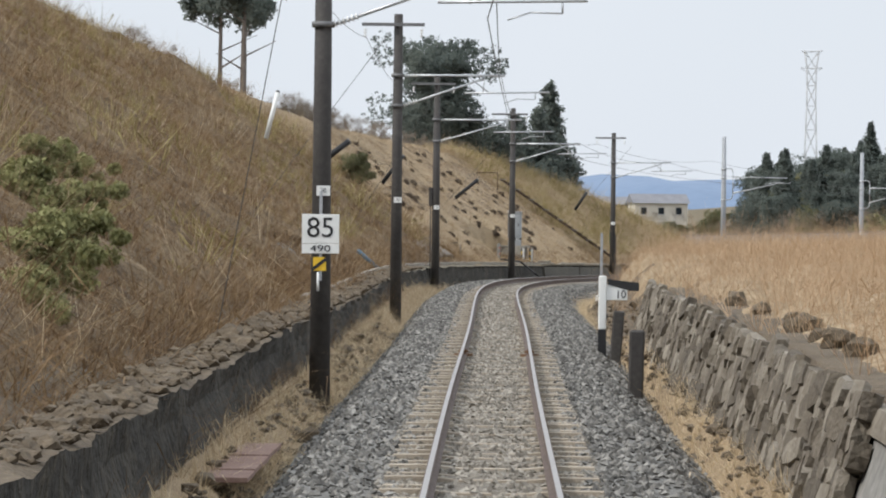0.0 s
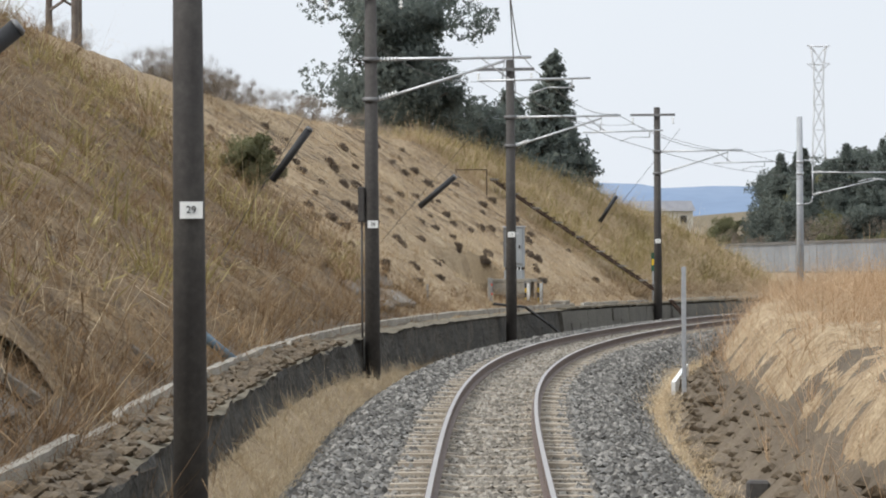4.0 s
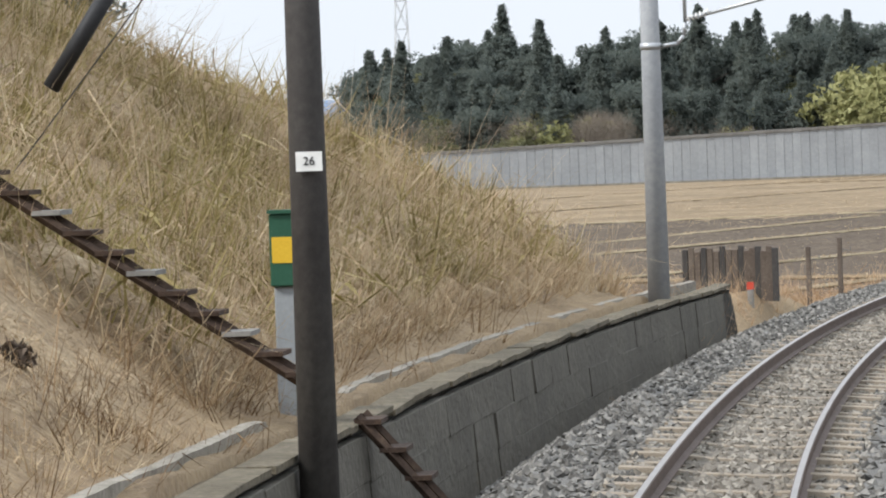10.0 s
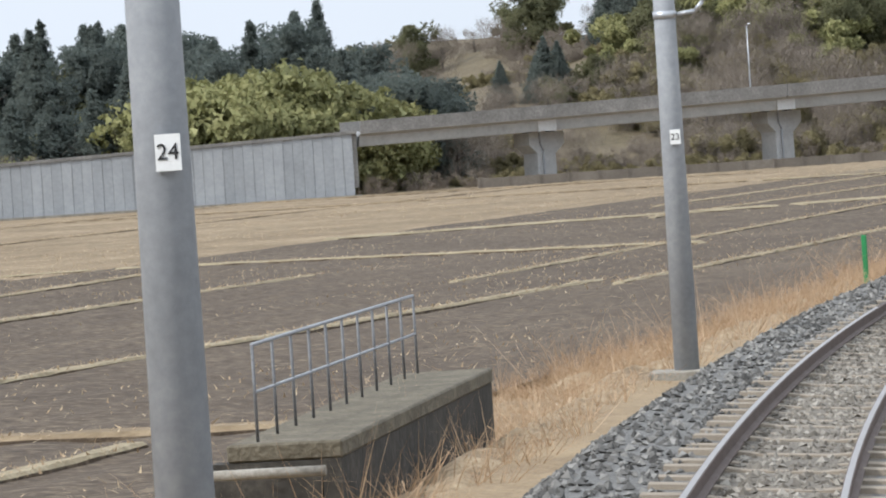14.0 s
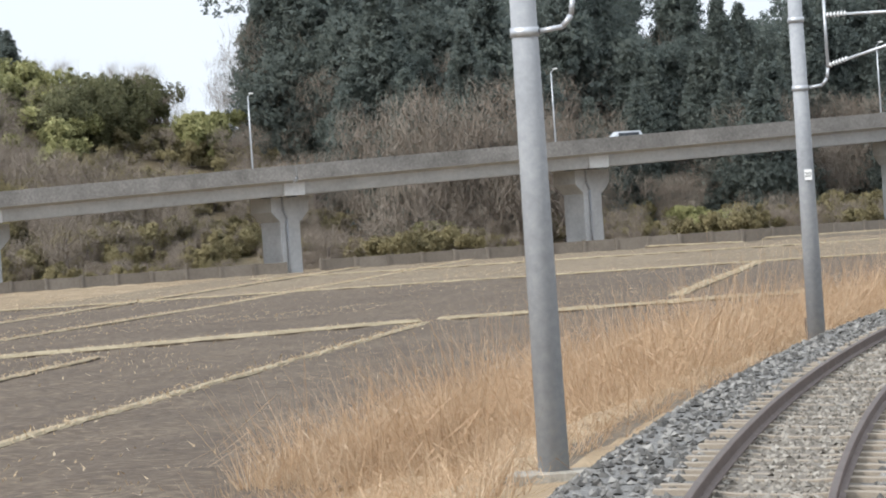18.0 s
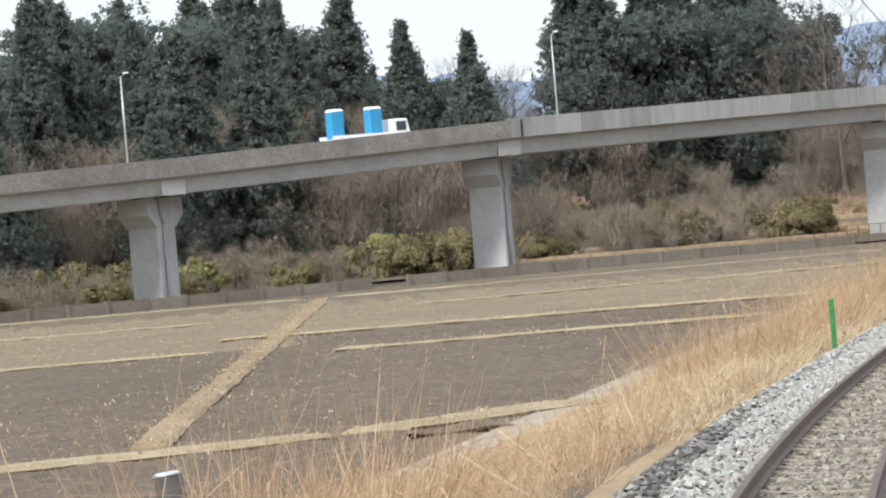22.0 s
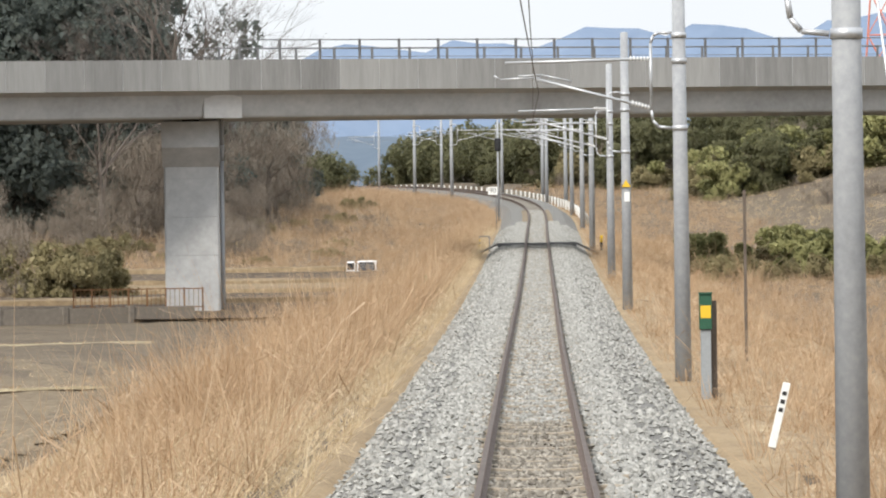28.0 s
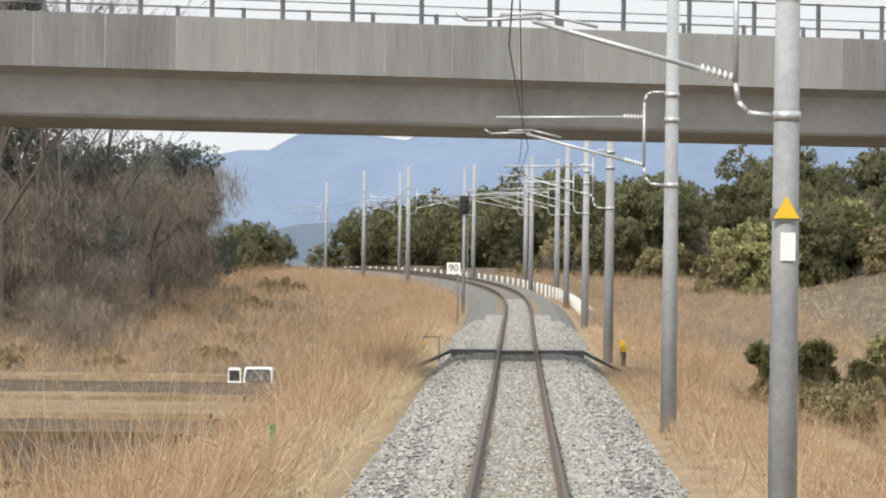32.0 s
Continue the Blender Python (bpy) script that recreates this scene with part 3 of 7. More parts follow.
farground = mesh_np("ground", np.stack([GX, GY, GZ], -1), strip(len(gy), gx), M["straw"], smooth_faces=True, mats=[M["straw"], M["woodfloor"]], index=wooded.ravel().astype(int))
tagged(farground, "pale straw farmland reaching to the horizon", "ground", kind="structure")

# ---- track ----
ts = np.arange(6, 1112, 1.0)
bal = extrude("ballast_bed", [(-2.75, -0.95), (-2.45, -0.66), (-1.75, -0.19), (-0.72, -0.185), (0.72, -0.185), (1.75, -0.19), (2.5, -0.66), (2.8, -0.95)], ts, M["ballast"], bed,
              mats=[M["ballast"], M["dust"]], pick=[0, 0, 0, 1, 0, 0, 0, 0])
tagged(bal, "grey crushed stone ballast bed with brown dusty middle", "ballast", kind="structure")
rail_profile = [(-0.0635, -0.153), (0.0635, -0.153), (0.0635, -0.142), (0.012, -0.125), (0.012, -0.045), (0.0325, -0.036), (0.0325, -0.006), (0.024, 0.0), (-0.024, 0.0), (-0.0325, -0.006), (-0.0325, -0.036), (-0.012, -0.045), (-0.012, -0.125), (-0.0635, -0.142)]
for off in (-0.566, 0.566):
    r = extrude("rail", [(off + a, b) for a, b in rail_profile], ts, M["rail"], bed, mats=[M["rail"], M["railtop"]], pick=[0, 0, 0, 0, 0, 0, 0, 1, 0, 0, 0, 0, 0, 0])
    heads = np.zeros(len(r.data.polygons), dtype=np.int32)
    r.data.polygons.foreach_get("material_index", heads)
    r.data.materials.append(M["raildull"])
    along = np.minimum(np.arange(len(heads)) // len(rail_profile), len(ts) - 1)
    heads[(heads == 1) & (ts[along] > 335)] = 2
    r.data.polygons.foreach_set("material_index", heads)
    tagged(r, "long steel rail with polished head and rusty web", "rail", "rails of the track")

# loose stones over the ballast
def stones(name, n, s0, s1, lat0, lat1, size, mat, label, zfun):
    s = rng.uniform(s0, s1, n)
    lat = rng.uniform(lat0, lat1, n)
    r = size * rng.uniform(0.5, 1.25, n)
    c = bed(s, lat, zfun(lat))
    base = np.array([(1, 0, 0), (0, 1, 0), (-1, 0, 0), (0, -1, 0), (0, 0, 1), (0, 0, -0.4)], float)
    V = base[None] * r[:, None, None] * rng.uniform(0.55, 1.25, (n, 6, 1))
    an = rng.uniform(0, 6.28, n)
    ti = rng.normal(0, 0.5, n)
    ca, sa = np.cos(an)[:, None], np.sin(an)[:, None]
    x, y, z = V[..., 0], V[..., 1], V[..., 2]
    x, z = x * np.cos(ti)[:, None] + z * np.sin(ti)[:, None], -x * np.sin(ti)[:, None] + z * np.cos(ti)[:, None]
    V = np.stack([x * ca - y * sa, x * sa + y * ca, z * 0.8], -1) + c[:, None]
    t = np.array([(0, 1, 4), (1, 2, 4), (2, 3, 4), (3, 0, 4), (1, 0, 5), (2, 1, 5), (3, 2, 5), (0, 3, 5)])
    Fc = (np.arange(n)[:, None, None] * 6 + t[None]).reshape(-1, 3)
    return tagged(mesh_np(name, V, Fc, mat), label, "ballast", kind="stuff")


def bed_z(lat):
    return np.interp(lat, [-2.75, -2.45, -1.75, 1.75, 2.5, 2.8], [-0.95, -0.66, -0.19, -0.19, -0.66, -0.95]) + 0.012


stones("ballast_stones", 34000, 28, 300, -2.65, -0.85, 0.055, M["stone"], "sharp grey ballast stones on the shoulder", bed_z)
stones("ballast_stones", 22000, 28, 200, 0.85, 2.7, 0.055, M["stone"], "sharp grey ballast stones on the shoulder", bed_z)
stones("ballast_stones", 14000, 300, 505, -2.65, -0.85, 0.058, M["stone"], "grey-brown ballast stones on the shoulder", bed_z)
stones("ballast_stones", 20000, 495, 850, -2.65, -0.85, 0.058, M["stone_pale"], "pale grey ballast stones on the shoulder", bed_z)
stones("ballast_stones", 16000, 200, 505, 0.85, 2.7, 0.06, M["stone"], "grey-brown ballast stones on the shoulder", bed_z)
stones("ballast_stones", 20000, 495, 850, 0.85, 2.7, 0.058, M["stone_pale"], "pale grey ballast stones on the shoulder", bed_z)
stones("ballast_stones", 42000, 28, 640, -0.5, 0.5, 0.05, M["stone_brown"], "brown dusty stones between the rails", lambda l: np.full(len(l), -0.185))
stones("ballast_stones", 15000, 640, 900, -0.5, 0.5, 0.05, M["stone_pale"], "pale stones between the rails", lambda l: np.full(len(l), -0.185))
for l0, l1 in ((-1.35, -0.66), (0.66, 1.35)):
    stones("ballast_stones", 22000, 460, 860, l0, l1, 0.058, M["stone_pale"], "pale ballast stones heaped over the sleeper ends", lambda l: np.full(len(l), -0.15))
stones("ballast_stones", 14000, 28, 300, -1.05, -0.66, 0.045, M["stone_brown"], "brown dusty stones on the sleeper ends", lambda l: np.full(len(l), -0.185))
stones("ballast_stones", 14000, 28, 300, 0.66, 1.05, 0.045, M["stone_brown"], "brown dusty stones on the sleeper ends", lambda l: np.full(len(l), -0.185))

# ---- left retaining wall and kerb ----
# sleepers: each its own piece under one track
track = thing("track_sleepers", Matrix(), "row of weathered concrete sleepers half sunk in ballast", "sleepers")


def sleeper_mesh():
    bm = bmesh.new()
    prof = [(-1.0, 0.125, -0.150), (-0.62, 0.12, -0.146), (-0.3, 0.095, -0.178), (0.3, 0.095, -0.178), (0.62, 0.12, -0.146), (1.0, 0.125, -0.150)]
    rows = []
    for x, w, z in prof:
        rows.append([bm.verts.new((x, y, zz)) for y, zz in ((-w - 0.03, z - 0.16), (-w, z), (w, z), (w + 0.03, z - 0.16))])
    for a, b in zip(rows, rows[1:]):
        for k in range(3):
            bm.faces.new((a[k], b[k], b[k + 1], a[k + 1]))
    bm.faces.new(rows[0])
    bm.faces.new(rows[-1][::-1])
    bmesh.ops.recalc_face_normals(bm, faces=bm.faces)
    me = bpy.data.meshes.new("sleeper")
    bm.to_mesh(me)
    bm.free()
    me.materials.append(M["sleeper"])
    return me


SLEEPER = sleeper_mesh()


def bed_pose(s):
    ca = CANT * float(np.interp(s, _S, _k))
    return at(s, 0, 0) @ pose(0, 0, 0, 0, math.degrees(ca), 0)


GAP = 0.92
for s in np.concatenate([np.arange(30, 168, GAP), np.arange(600, 732, GAP)]):
    ob = new("sleeper", SLEEPER)
    ob.parent = track
    ob.matrix_world = bed_pose(float(s)) @ pose(0, 0, 0.012 * math.sin(s * 3.1), 0, 0, 0.4 * math.sin(s * 5.7))
sv = np.array([v.co for v in SLEEPER.vertices])
sf = [tuple(p.vertices) for p in SLEEPER.polygons]
VV, FF = [], []
for s in np.concatenate([np.arange(168, 600, GAP), np.arange(732, 900, GAP)]):
    m = np.array(bed_pose(float(s)))
    VV.append(sv @ m[:3, :3].T + m[:3, 3] + np.array([0, 0, 0.012 * math.sin(s * 3.1)]))
    FF += [tuple(i + (len(VV) - 1) * len(sv) for i in f) for f in sf if len(f) == 4]
rest = mesh_np("sleeper_strip", np.concatenate(VV), FF, M["sleeper"], track)
rest["kind"] = "stuff"

lw = np.arange(4, 268.1, 2.0)
lw_top = lambda s: np.interp(s, [4, 60, 100, 150, 200, 268], [0.74, 0.64, 0.48, 0.47, 0.46, 0.32])


def ribbon(name, s, columns, mat, label="", mats=None, pick=None, parent=None):
    """A closed body along the track; each column is (offset, height) with numbers or arrays over s."""
    c = len(columns)
    V = np.stack([line(s, np.broadcast_to(a, s.shape), np.broadcast_to(b, s.shape)) for a, b in columns], 1).reshape(-1, 3)
    i = np.arange(len(s) - 1)[:, None] * c + np.arange(c)[None]
    j = np.arange(len(s) - 1)[:, None] * c + (np.arange(c)[None] + 1) % c
    ob = mesh_np(name, V, np.stack([i, i + c, j + c, j], -1).reshape(-1, 4), mat, parent, label, mats=mats, index=np.tile(pick, len(s) - 1) if pick is not None else None)
    bm = bmesh.new()
    bm.from_mesh(ob.data)
    bm.verts.ensure_lookup_table()
    bm.faces.new([bm.verts[q] for q in range(c)])
    bm.faces.new([bm.verts[(len(s) - 1) * c + q] for q in range(c)][::-1])
    bmesh.ops.recalc_face_normals(bm, faces=bm.faces)
    bm.to_mesh(ob.data)
    bm.free()
    return ob


sw = np.arange(4, 268.1, 0.25)
jag = lambda s, k, seed: k * wobble(s, 0 * s, 2.3, seed)
top = lw_top(sw)
rough = 1 - 0.8 * smooth(120, 165, sw)
inn = 0.15 * (1 - smooth(110, 170, sw))
old = 1 - smooth(150, 205, sw)
levels = [-1.0, -0.55, -0.25, 0.0, 0.2, 0.38]
face = [(-2.92 + inn - 0.035 * k + (0.20 * (rugged(sw, 0 * sw + k * 0.7, 3) - 0.5)) * (0.15 + old), np.minimum(z, top - 0.06 - 0.01 * (6 - k)) + 0 * sw) for k, z in enumerate(levels)]
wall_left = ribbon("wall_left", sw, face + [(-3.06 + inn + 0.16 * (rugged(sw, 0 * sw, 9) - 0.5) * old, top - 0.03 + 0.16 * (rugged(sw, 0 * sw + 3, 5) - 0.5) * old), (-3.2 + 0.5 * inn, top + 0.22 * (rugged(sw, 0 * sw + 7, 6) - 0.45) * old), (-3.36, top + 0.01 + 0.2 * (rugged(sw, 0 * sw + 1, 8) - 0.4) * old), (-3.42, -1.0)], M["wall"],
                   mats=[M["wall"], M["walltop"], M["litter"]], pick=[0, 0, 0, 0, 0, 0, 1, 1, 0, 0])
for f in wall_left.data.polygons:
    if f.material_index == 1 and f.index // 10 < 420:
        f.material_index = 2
tagged(wall_left, "dark mossy low concrete retaining wall beside the drain", "wall", kind="structure")
shelf = ribbon("ledge", sw[:-4], [(-3.36, -0.2), (-3.36, top[:-4] - 0.05), (-3.66, top[:-4] - 0.04 + jag(sw[:-4], 0.04, 8)), (-3.66, -0.2)], M["litter"])
tagged(shelf, "earthy ledge behind the retaining wall", "ledge", kind="structure")
kl = -3.66 + 0.0 * sw
kz = top + 0.13 + 0.06 * (rugged(sw, 0 * sw, 4) - 0.5) - 0.10 * (vnoise(sw, 0 * sw, 0.35, 7) > 0.82)
kerb = ribbon("kerb", sw[320:], [(kl[320:] + jag(sw[320:], 0.02, 7), -0.1), (kl[320:] + jag(sw[320:], 0.02, 7), kz[320:]), (kl[320:] - 0.1, kz[320:] + 0.01), (kl[320:] - 0.1, -0.1)], M["kerb"])
tagged(kerb, "pale broken concrete kerb along the foot of the slope", "kerb", kind="structure")

# ---- right masonry wall: backing, then its stones as pieces ----
sr = np.arange(14, 85.3, 0.5)
wall_right = ribbon("wall_right", sr, [(2.58, -1.0), (2.74, -0.1), (3.0, 0.72), (3.4, 0.72), (3.4, -1.0)], M["concrete_dark"])
tagged(wall_right, "old lichened masonry wall of rough stones", "wall", kind="structure")
wc = np.arange(14, 85.3, 0.25)
coping = ribbon("coping", wc, [(2.9, 0.66), (2.86 + 0.1 * rugged(wc, 0 * wc, 3), 0.78 + 0.12 * (rugged(wc, 0 * wc, 5) - 0.5)), (2.92 + 0.1 * rugged(wc, 0 * wc, 7), 0.86 + 0.12 * (rugged(wc, 0 * wc, 6) - 0.5)), (3.1, 0.86), (3.3, 0.7)], M["masonry"], parent=wall_right)
part("pilaster", box(-0.13, 0.13, -0.12, 0.12, -0.8, 0.72, bevel=0.02), M["concrete_dark"], wall_right, "grey concrete post set into the wall").matrix_world = at(39.5, 2.8, 0) @ pose(0, 0, 0, 0, 14, 0)


# ---- line-side poles ----
def insulator(a, b, n=5, r=0.06):
    bm = bmesh.new()
    a, b = Vector(a), Vector(b)
    for i in range(n):
        c0, c1 = a.lerp(b, (i + 0.1) / n), a.lerp(b, (i + 0.6) / n)
        add_tube(bm, c0, c1, r * 0.5, r, 8)
    add_tube(bm, a, b, r * 0.3, r * 0.3, 6)
    return bm


def number_plate(parent, z, r, digits, w=0.27, h=0.22, face=-1, x=0.0):
    pl = part("number_plate", box(x - w / 2, x + w / 2, -r - 0.025, -r - 0.01, z - h / 2, z + h / 2), M["plate"], parent, "white number plate")
    if digits:
        cu = bpy.data.curves.new("numeral", "FONT")
        cu.body, cu.size, cu.align_x, cu.align_y, cu.extrude = digits, h * 0.62, "CENTER", "CENTER", 0.002
        ob = bpy.data.objects.new("numeral", cu)
        scene.collection.objects.link(ob)
        dg = bpy.context.evaluated_depsgraph_get()
        me = bpy.data.meshes.new_from_object(ob.evaluated_get(dg))
        bpy.data.objects.remove(ob)
        me.transform(pose(x, -r - 0.029, z, 90, 0, 0))
        me.materials.clear()
        me.materials.append(M["ink"])
        t = new("numeral", me)
        t.parent = pl
    return pl


def text_mesh(body, size, m, mat, parent, extrude_by=0.002, name="lettering"):
    cu = bpy.data.curves.new(name, "FONT")
    cu.body, cu.size, cu.align_x, cu.align_y, cu.extrude = body, size, "CENTER", "CENTER", extrude_by
    ob = bpy.data.objects.new(name, cu)
    scene.collection.objects.link(ob)
    me = bpy.data.meshes.new_from_object(ob.evaluated_get(bpy.context.evaluated_depsgraph_get()))
    bpy.data.objects.remove(ob)
    me.transform(m)
    me.materials.clear()
    me.materials.append(mat)
    t = new(name, me)
    t.parent = parent
    return t


def old_pole(s, lat, base, digits="", height=7.15, r=0.15, arm_z=5.66, mat="pole_dark"):
    """Dark pole with a bracket that reaches right over the track; x is to the right, local z 0 at rail height."""
    p = thing("catenary_pole", at(s, lat, 0), "dark weathered railway pole with a bracket arm over the track", "pole", "poles along the line")
    part("shaft", tube((0, 0, base), (0, 0, height), r, r * 0.72, 14), M[mat], p)
    part("cap", tube((0, 0, height), (0, 0, height + 0.03), r * 0.76, r * 0.6, 12), M["steel_dark"], p)
    for z in (arm_z, arm_z - 0.75):
        part("band", tube((0, 0, z - 0.04), (0, 0, z + 0.04), r + 0.012, r + 0.012, 14), M["steel_dark"], p, "steel band")
    reach = -lat + 0.15
    part("top_arm", tube((0.1, 0, arm_z), (reach, 0, arm_z + 0.02), 0.03, 0.03, 8), M["steel"], p, "grey horizontal bracket tube")
    part("brace", tube((0.12, 0, arm_z - 0.76), (reach - 0.5, 0, arm_z - 0.05), 0.026, 0.026, 8), M["steel"], p, "grey diagonal bracket tube")
    part("insulator", insulator((0.14, 0, arm_z - 0.74), (0.5, 0, arm_z - 0.62), 6), M["porcelain"], p, "white ribbed insulator")
    part("insulator", insulator((0.16, 0, arm_z), (0.5, 0, arm_z + 0.004), 5, 0.05), M["porcelain"], p, "white ribbed insulator")
    part("registration_arm", tube((reach - 1.0, 0, arm_z - 0.42), (reach + 1.1, 0, arm_z - 0.38), 0.022, None, 8), M["steel"], p, "grey horizontal registration tube")
    part("steady_arm", pipe([(reach + 0.75, 0, arm_z - 0.38), (reach + 0.75, 0, arm_z - 0.56), (reach + 0.3, 0, arm_z - 0.55), (reach - 0.02, 0, arm_z - 0.66)], 0.014), M["steel"], p, "thin hooked steady arm")
    part("cross_stay", tube((reach - 1.0, 0, arm_z + 0.05), (reach - 0.4, 0, arm_z - 0.4), 0.018, None, 6), M["steel"], p)
    part("hanger", tube((reach - 0.5, 0, arm_z), (reach - 0.55, 0, arm_z - 0.44), 0.016, None, 6), M["steel"], p)
    part("crossarm", box(-0.9, 0.65, -0.18, -0.11, height - 0.28, height - 0.2), M["steel_dark"], p, "thin steel crossarm near the top")
    for x in (-0.82, 0.58):
        part("pin_insulator", insulator((x, -0.14, height - 0.34), (x, -0.14, height - 0.56), 3, 0.05), M["porcelain"], p, "small white insulator")
    if digits:
        number_plate(p, 2.58, r * 0.93, digits, 0.19, 0.14, x=0.03)
    return p


def new_pole(s, lat, base, digits="", height=8.0, r=0.175, side=-1, arm_z=5.65, plate_z=2.65):
    """Round grey concrete pole; side gives the way to the track."""
    p = thing("catenary_pole", at(s, lat, 0), "smooth grey concrete railway pole with steel tube brackets", "pole", "poles along the line")
    part("shaft", tube((0, 0, base), (0, 0, height), r, r * 0.72, 18), M["pole_grey"], p)
    part("cap", tube((0, 0, height), (0, 0, height + 0.02), r * 0.7, r * 0.5, 14), M["steel"], p)
    reach = abs(lat) + 0.5
    for z in (arm_z + 0.45, arm_z - 0.05, arm_z - 1.35):
        part("band", tube((0, 0, z - 0.05), (0, 0, z + 0.05), r * 0.92, r * 0.92, 16), M["steel"], p, "galvanised clamp band")
    k = side
    loop = [(k * 0.16, 0, arm_z - 1.35), (k * 0.42, 0, arm_z - 1.32), (k * 0.52, 0, arm_z - 1.2), (k * 0.55, 0, arm_z - 1.0), (k * 0.55, 0, arm_z + 0.3), (k * 0.5, 0, arm_z + 0.45), (k * 0.4, 0, arm_z + 0.5), (k * 0.12, 0, arm_z + 0.5)]
    part("swivel_loop", pipe(loop, 0.03, 8), M["steel"], p, "bent galvanised tube loop")
    part("insulator", insulator((k * 0.58, 0, arm_z), (k * 0.98, 0, arm_z + 0.01), 6), M["porcelain"], p, "white ribbed insulator")
    part("top_arm", tube((k * 0.55, 0, arm_z), (k * reach, 0, arm_z - 0.04), 0.028, 0.028, 8), M["steel"], p, "galvanised horizontal tube")
    part("insulator", insulator((k * 0.58, 0, arm_z - 0.95), (k * 0.95, 0, arm_z - 0.84), 6), M["porcelain"], p, "white ribbed insulator")
    part("brace", tube((k * 0.55, 0, arm_z - 0.96), (k * (reach - 0.6), 0, arm_z - 0.36), 0.028, 0.028, 8), M["steel"], p, "galvanised slanting tube")
    part("steady_arm", pipe([(k * (reach - 0.25), 0, arm_z - 0.3), (k * (reach - 0.7), 0, arm_z - 0.28), (k * (reach - 1.3), 0, arm_z - 0.42)], 0.02), M["steel"], p, "curved steady arm")
    part("registration_arm", pipe([(k * (reach - 0.7), 0, arm_z - 0.33), (k * (reach + 0.1), 0, arm_z - 0.36), (k * (reach + 0.22), 0, arm_z - 0.28)], 0.02), M["steel"], p)
    if digits:
        number_plate(p, plate_z, r * 0.9, digits, 0.14, 0.2, x=0.06)
    return p


OLD = [(61.8, -2.45, -0.7, "30"), (109.0, -2.5, -0.7, "29"), (154.5, -2.85, -0.7, "28"), (187.9, -2.76, -0.7, "27"), (223.8, -2.8, -0.7, "26")]
for s, lat, base, dg in OLD:
    old_pole(s, lat, base, dg)
LEFT = [(260.2, -3.3, 0.0, ""), (296.5, -2.9, -1.0, "24"), (332.2, -2.9, -1.0, "23"), (367.0, -2.9, -1.0, "22"), (402.0, -2.9, -1.0, ""), (438.0, -2.9, -1.0, "20")]
for s, lat, base, dg in LEFT:
    new_pole(s, lat, base, dg, side=1)
RIGHT = [(569, 3.05, "17"), (620.5, 2.95, ""), (665, 2.88, ""), (716.5, 2.83, ""), (757, 3.0, ""), (810, 2.9, ""), (858, 2.85, ""), (902, 2.8, ""), (945, 2.75, ""), (990, 2.9, ""), (1037, 3.0, ""), (1084, 3.0, "")]
for s, lat, dg in RIGHT:
    p = new_pole(s, lat, -1.2, dg, side=-1, r=0.165)


# ---- overhead wires ----
def wire(name, pts, sag, r, label, n=10):
    P = []
    for (a, b) in zip(pts, pts[1:]):
        for i in range(n):
            u = i / n
            P.append(np.array(a) * (1 - u) + np.array(b) * u - np.array([0, 0, sag * 4 * u * (1 - u)]))
    P.append(np.array(pts[-1]))
    bm = bmesh.new()
    for a, b in zip(P, P[1:]):
        add_tube(bm, a, b, r, r, 4, caps=False)
    ob = part(name, bm, M["wire"])
    return tagged(ob, label, "wire", "overhead wires")


stops = [6, 40] + [q[0] for q in OLD] + [q[0] for q in LEFT] + [480, 522] + [q[0] for q in RIGHT]
stag = [0.15 if i % 2 else -0.15 for i in range(len(stops))]
wire("contact_wire", [line(s, a, 5.02) for s, a in zip(stops, stag)], 0.05, 0.008, "thin dark contact wire over the track")
wire("messenger_wire", [line(s, a * 0.3, 5.72) for s, a in zip(stops, stag)], 0.35, 0.008, "thin sagging messenger wire over the track")
wire("feeder_wire", [line(q[0], q[1] - 0.8, 6.6) for q in OLD + LEFT], 0.4, 0.007, "thin feeder wire on the pole tops")

# ---- road viaduct ----
PIERS = [(118.5, 701.0), (138.0, 701.0), (163.0, 700.0), (189.7, 699.0), (218.6, 699.0), (250.3, 698.0), (278.5, 696.5), (311.1, 690.5), (347.6, 677.3), (370.0, 667.0), (397.0, 653.0)]
PZ = [2.1, 2.5, 3.1, 3.8, 4.5, 5.3, 6.3, 6.75, 6.95, 7.0, 6.9]


def deck(name, pts, zs, prof, mats, pick, parent=None, label=""):
    V = []
    pts = np.array(pts, float)
    for i in range(len(pts)):
        d = pts[min(i + 1, len(pts) - 1)] - pts[max(i - 1, 0)]
        d /= np.linalg.norm(d)
        nrm = np.array([d[1], -d[0]])
        V += [(*(pts[i] + nrm * a), zs[i] + b) for a, b in prof]
    c = len(prof)
    n = len(pts)
    i = np.arange(n - 1)[:, None] * c + np.arange(c)[None]
    j = np.arange(n - 1)[:, None] * c + (np.arange(c)[None] + 1) % c
    ob = mesh_np(name, V, np.stack([i, i + c, j + c, j], -1).reshape(-1, 4), mats[0], parent, label, mats=mats, index=np.tile(pick, n - 1))
    bm = bmesh.new()
    bm.from_mesh(ob.data)
    bm.verts.ensure_lookup_table()
    bm.faces.new([bm.verts[q] for q in range(c)])
    bm.faces.new([bm.verts[(n - 1) * c + q] for q in range(c)][::-1])
    bmesh.ops.recalc_face_normals(bm, faces=bm.faces)
    bm.to_mesh(ob.data)
    bm.free()
    return ob


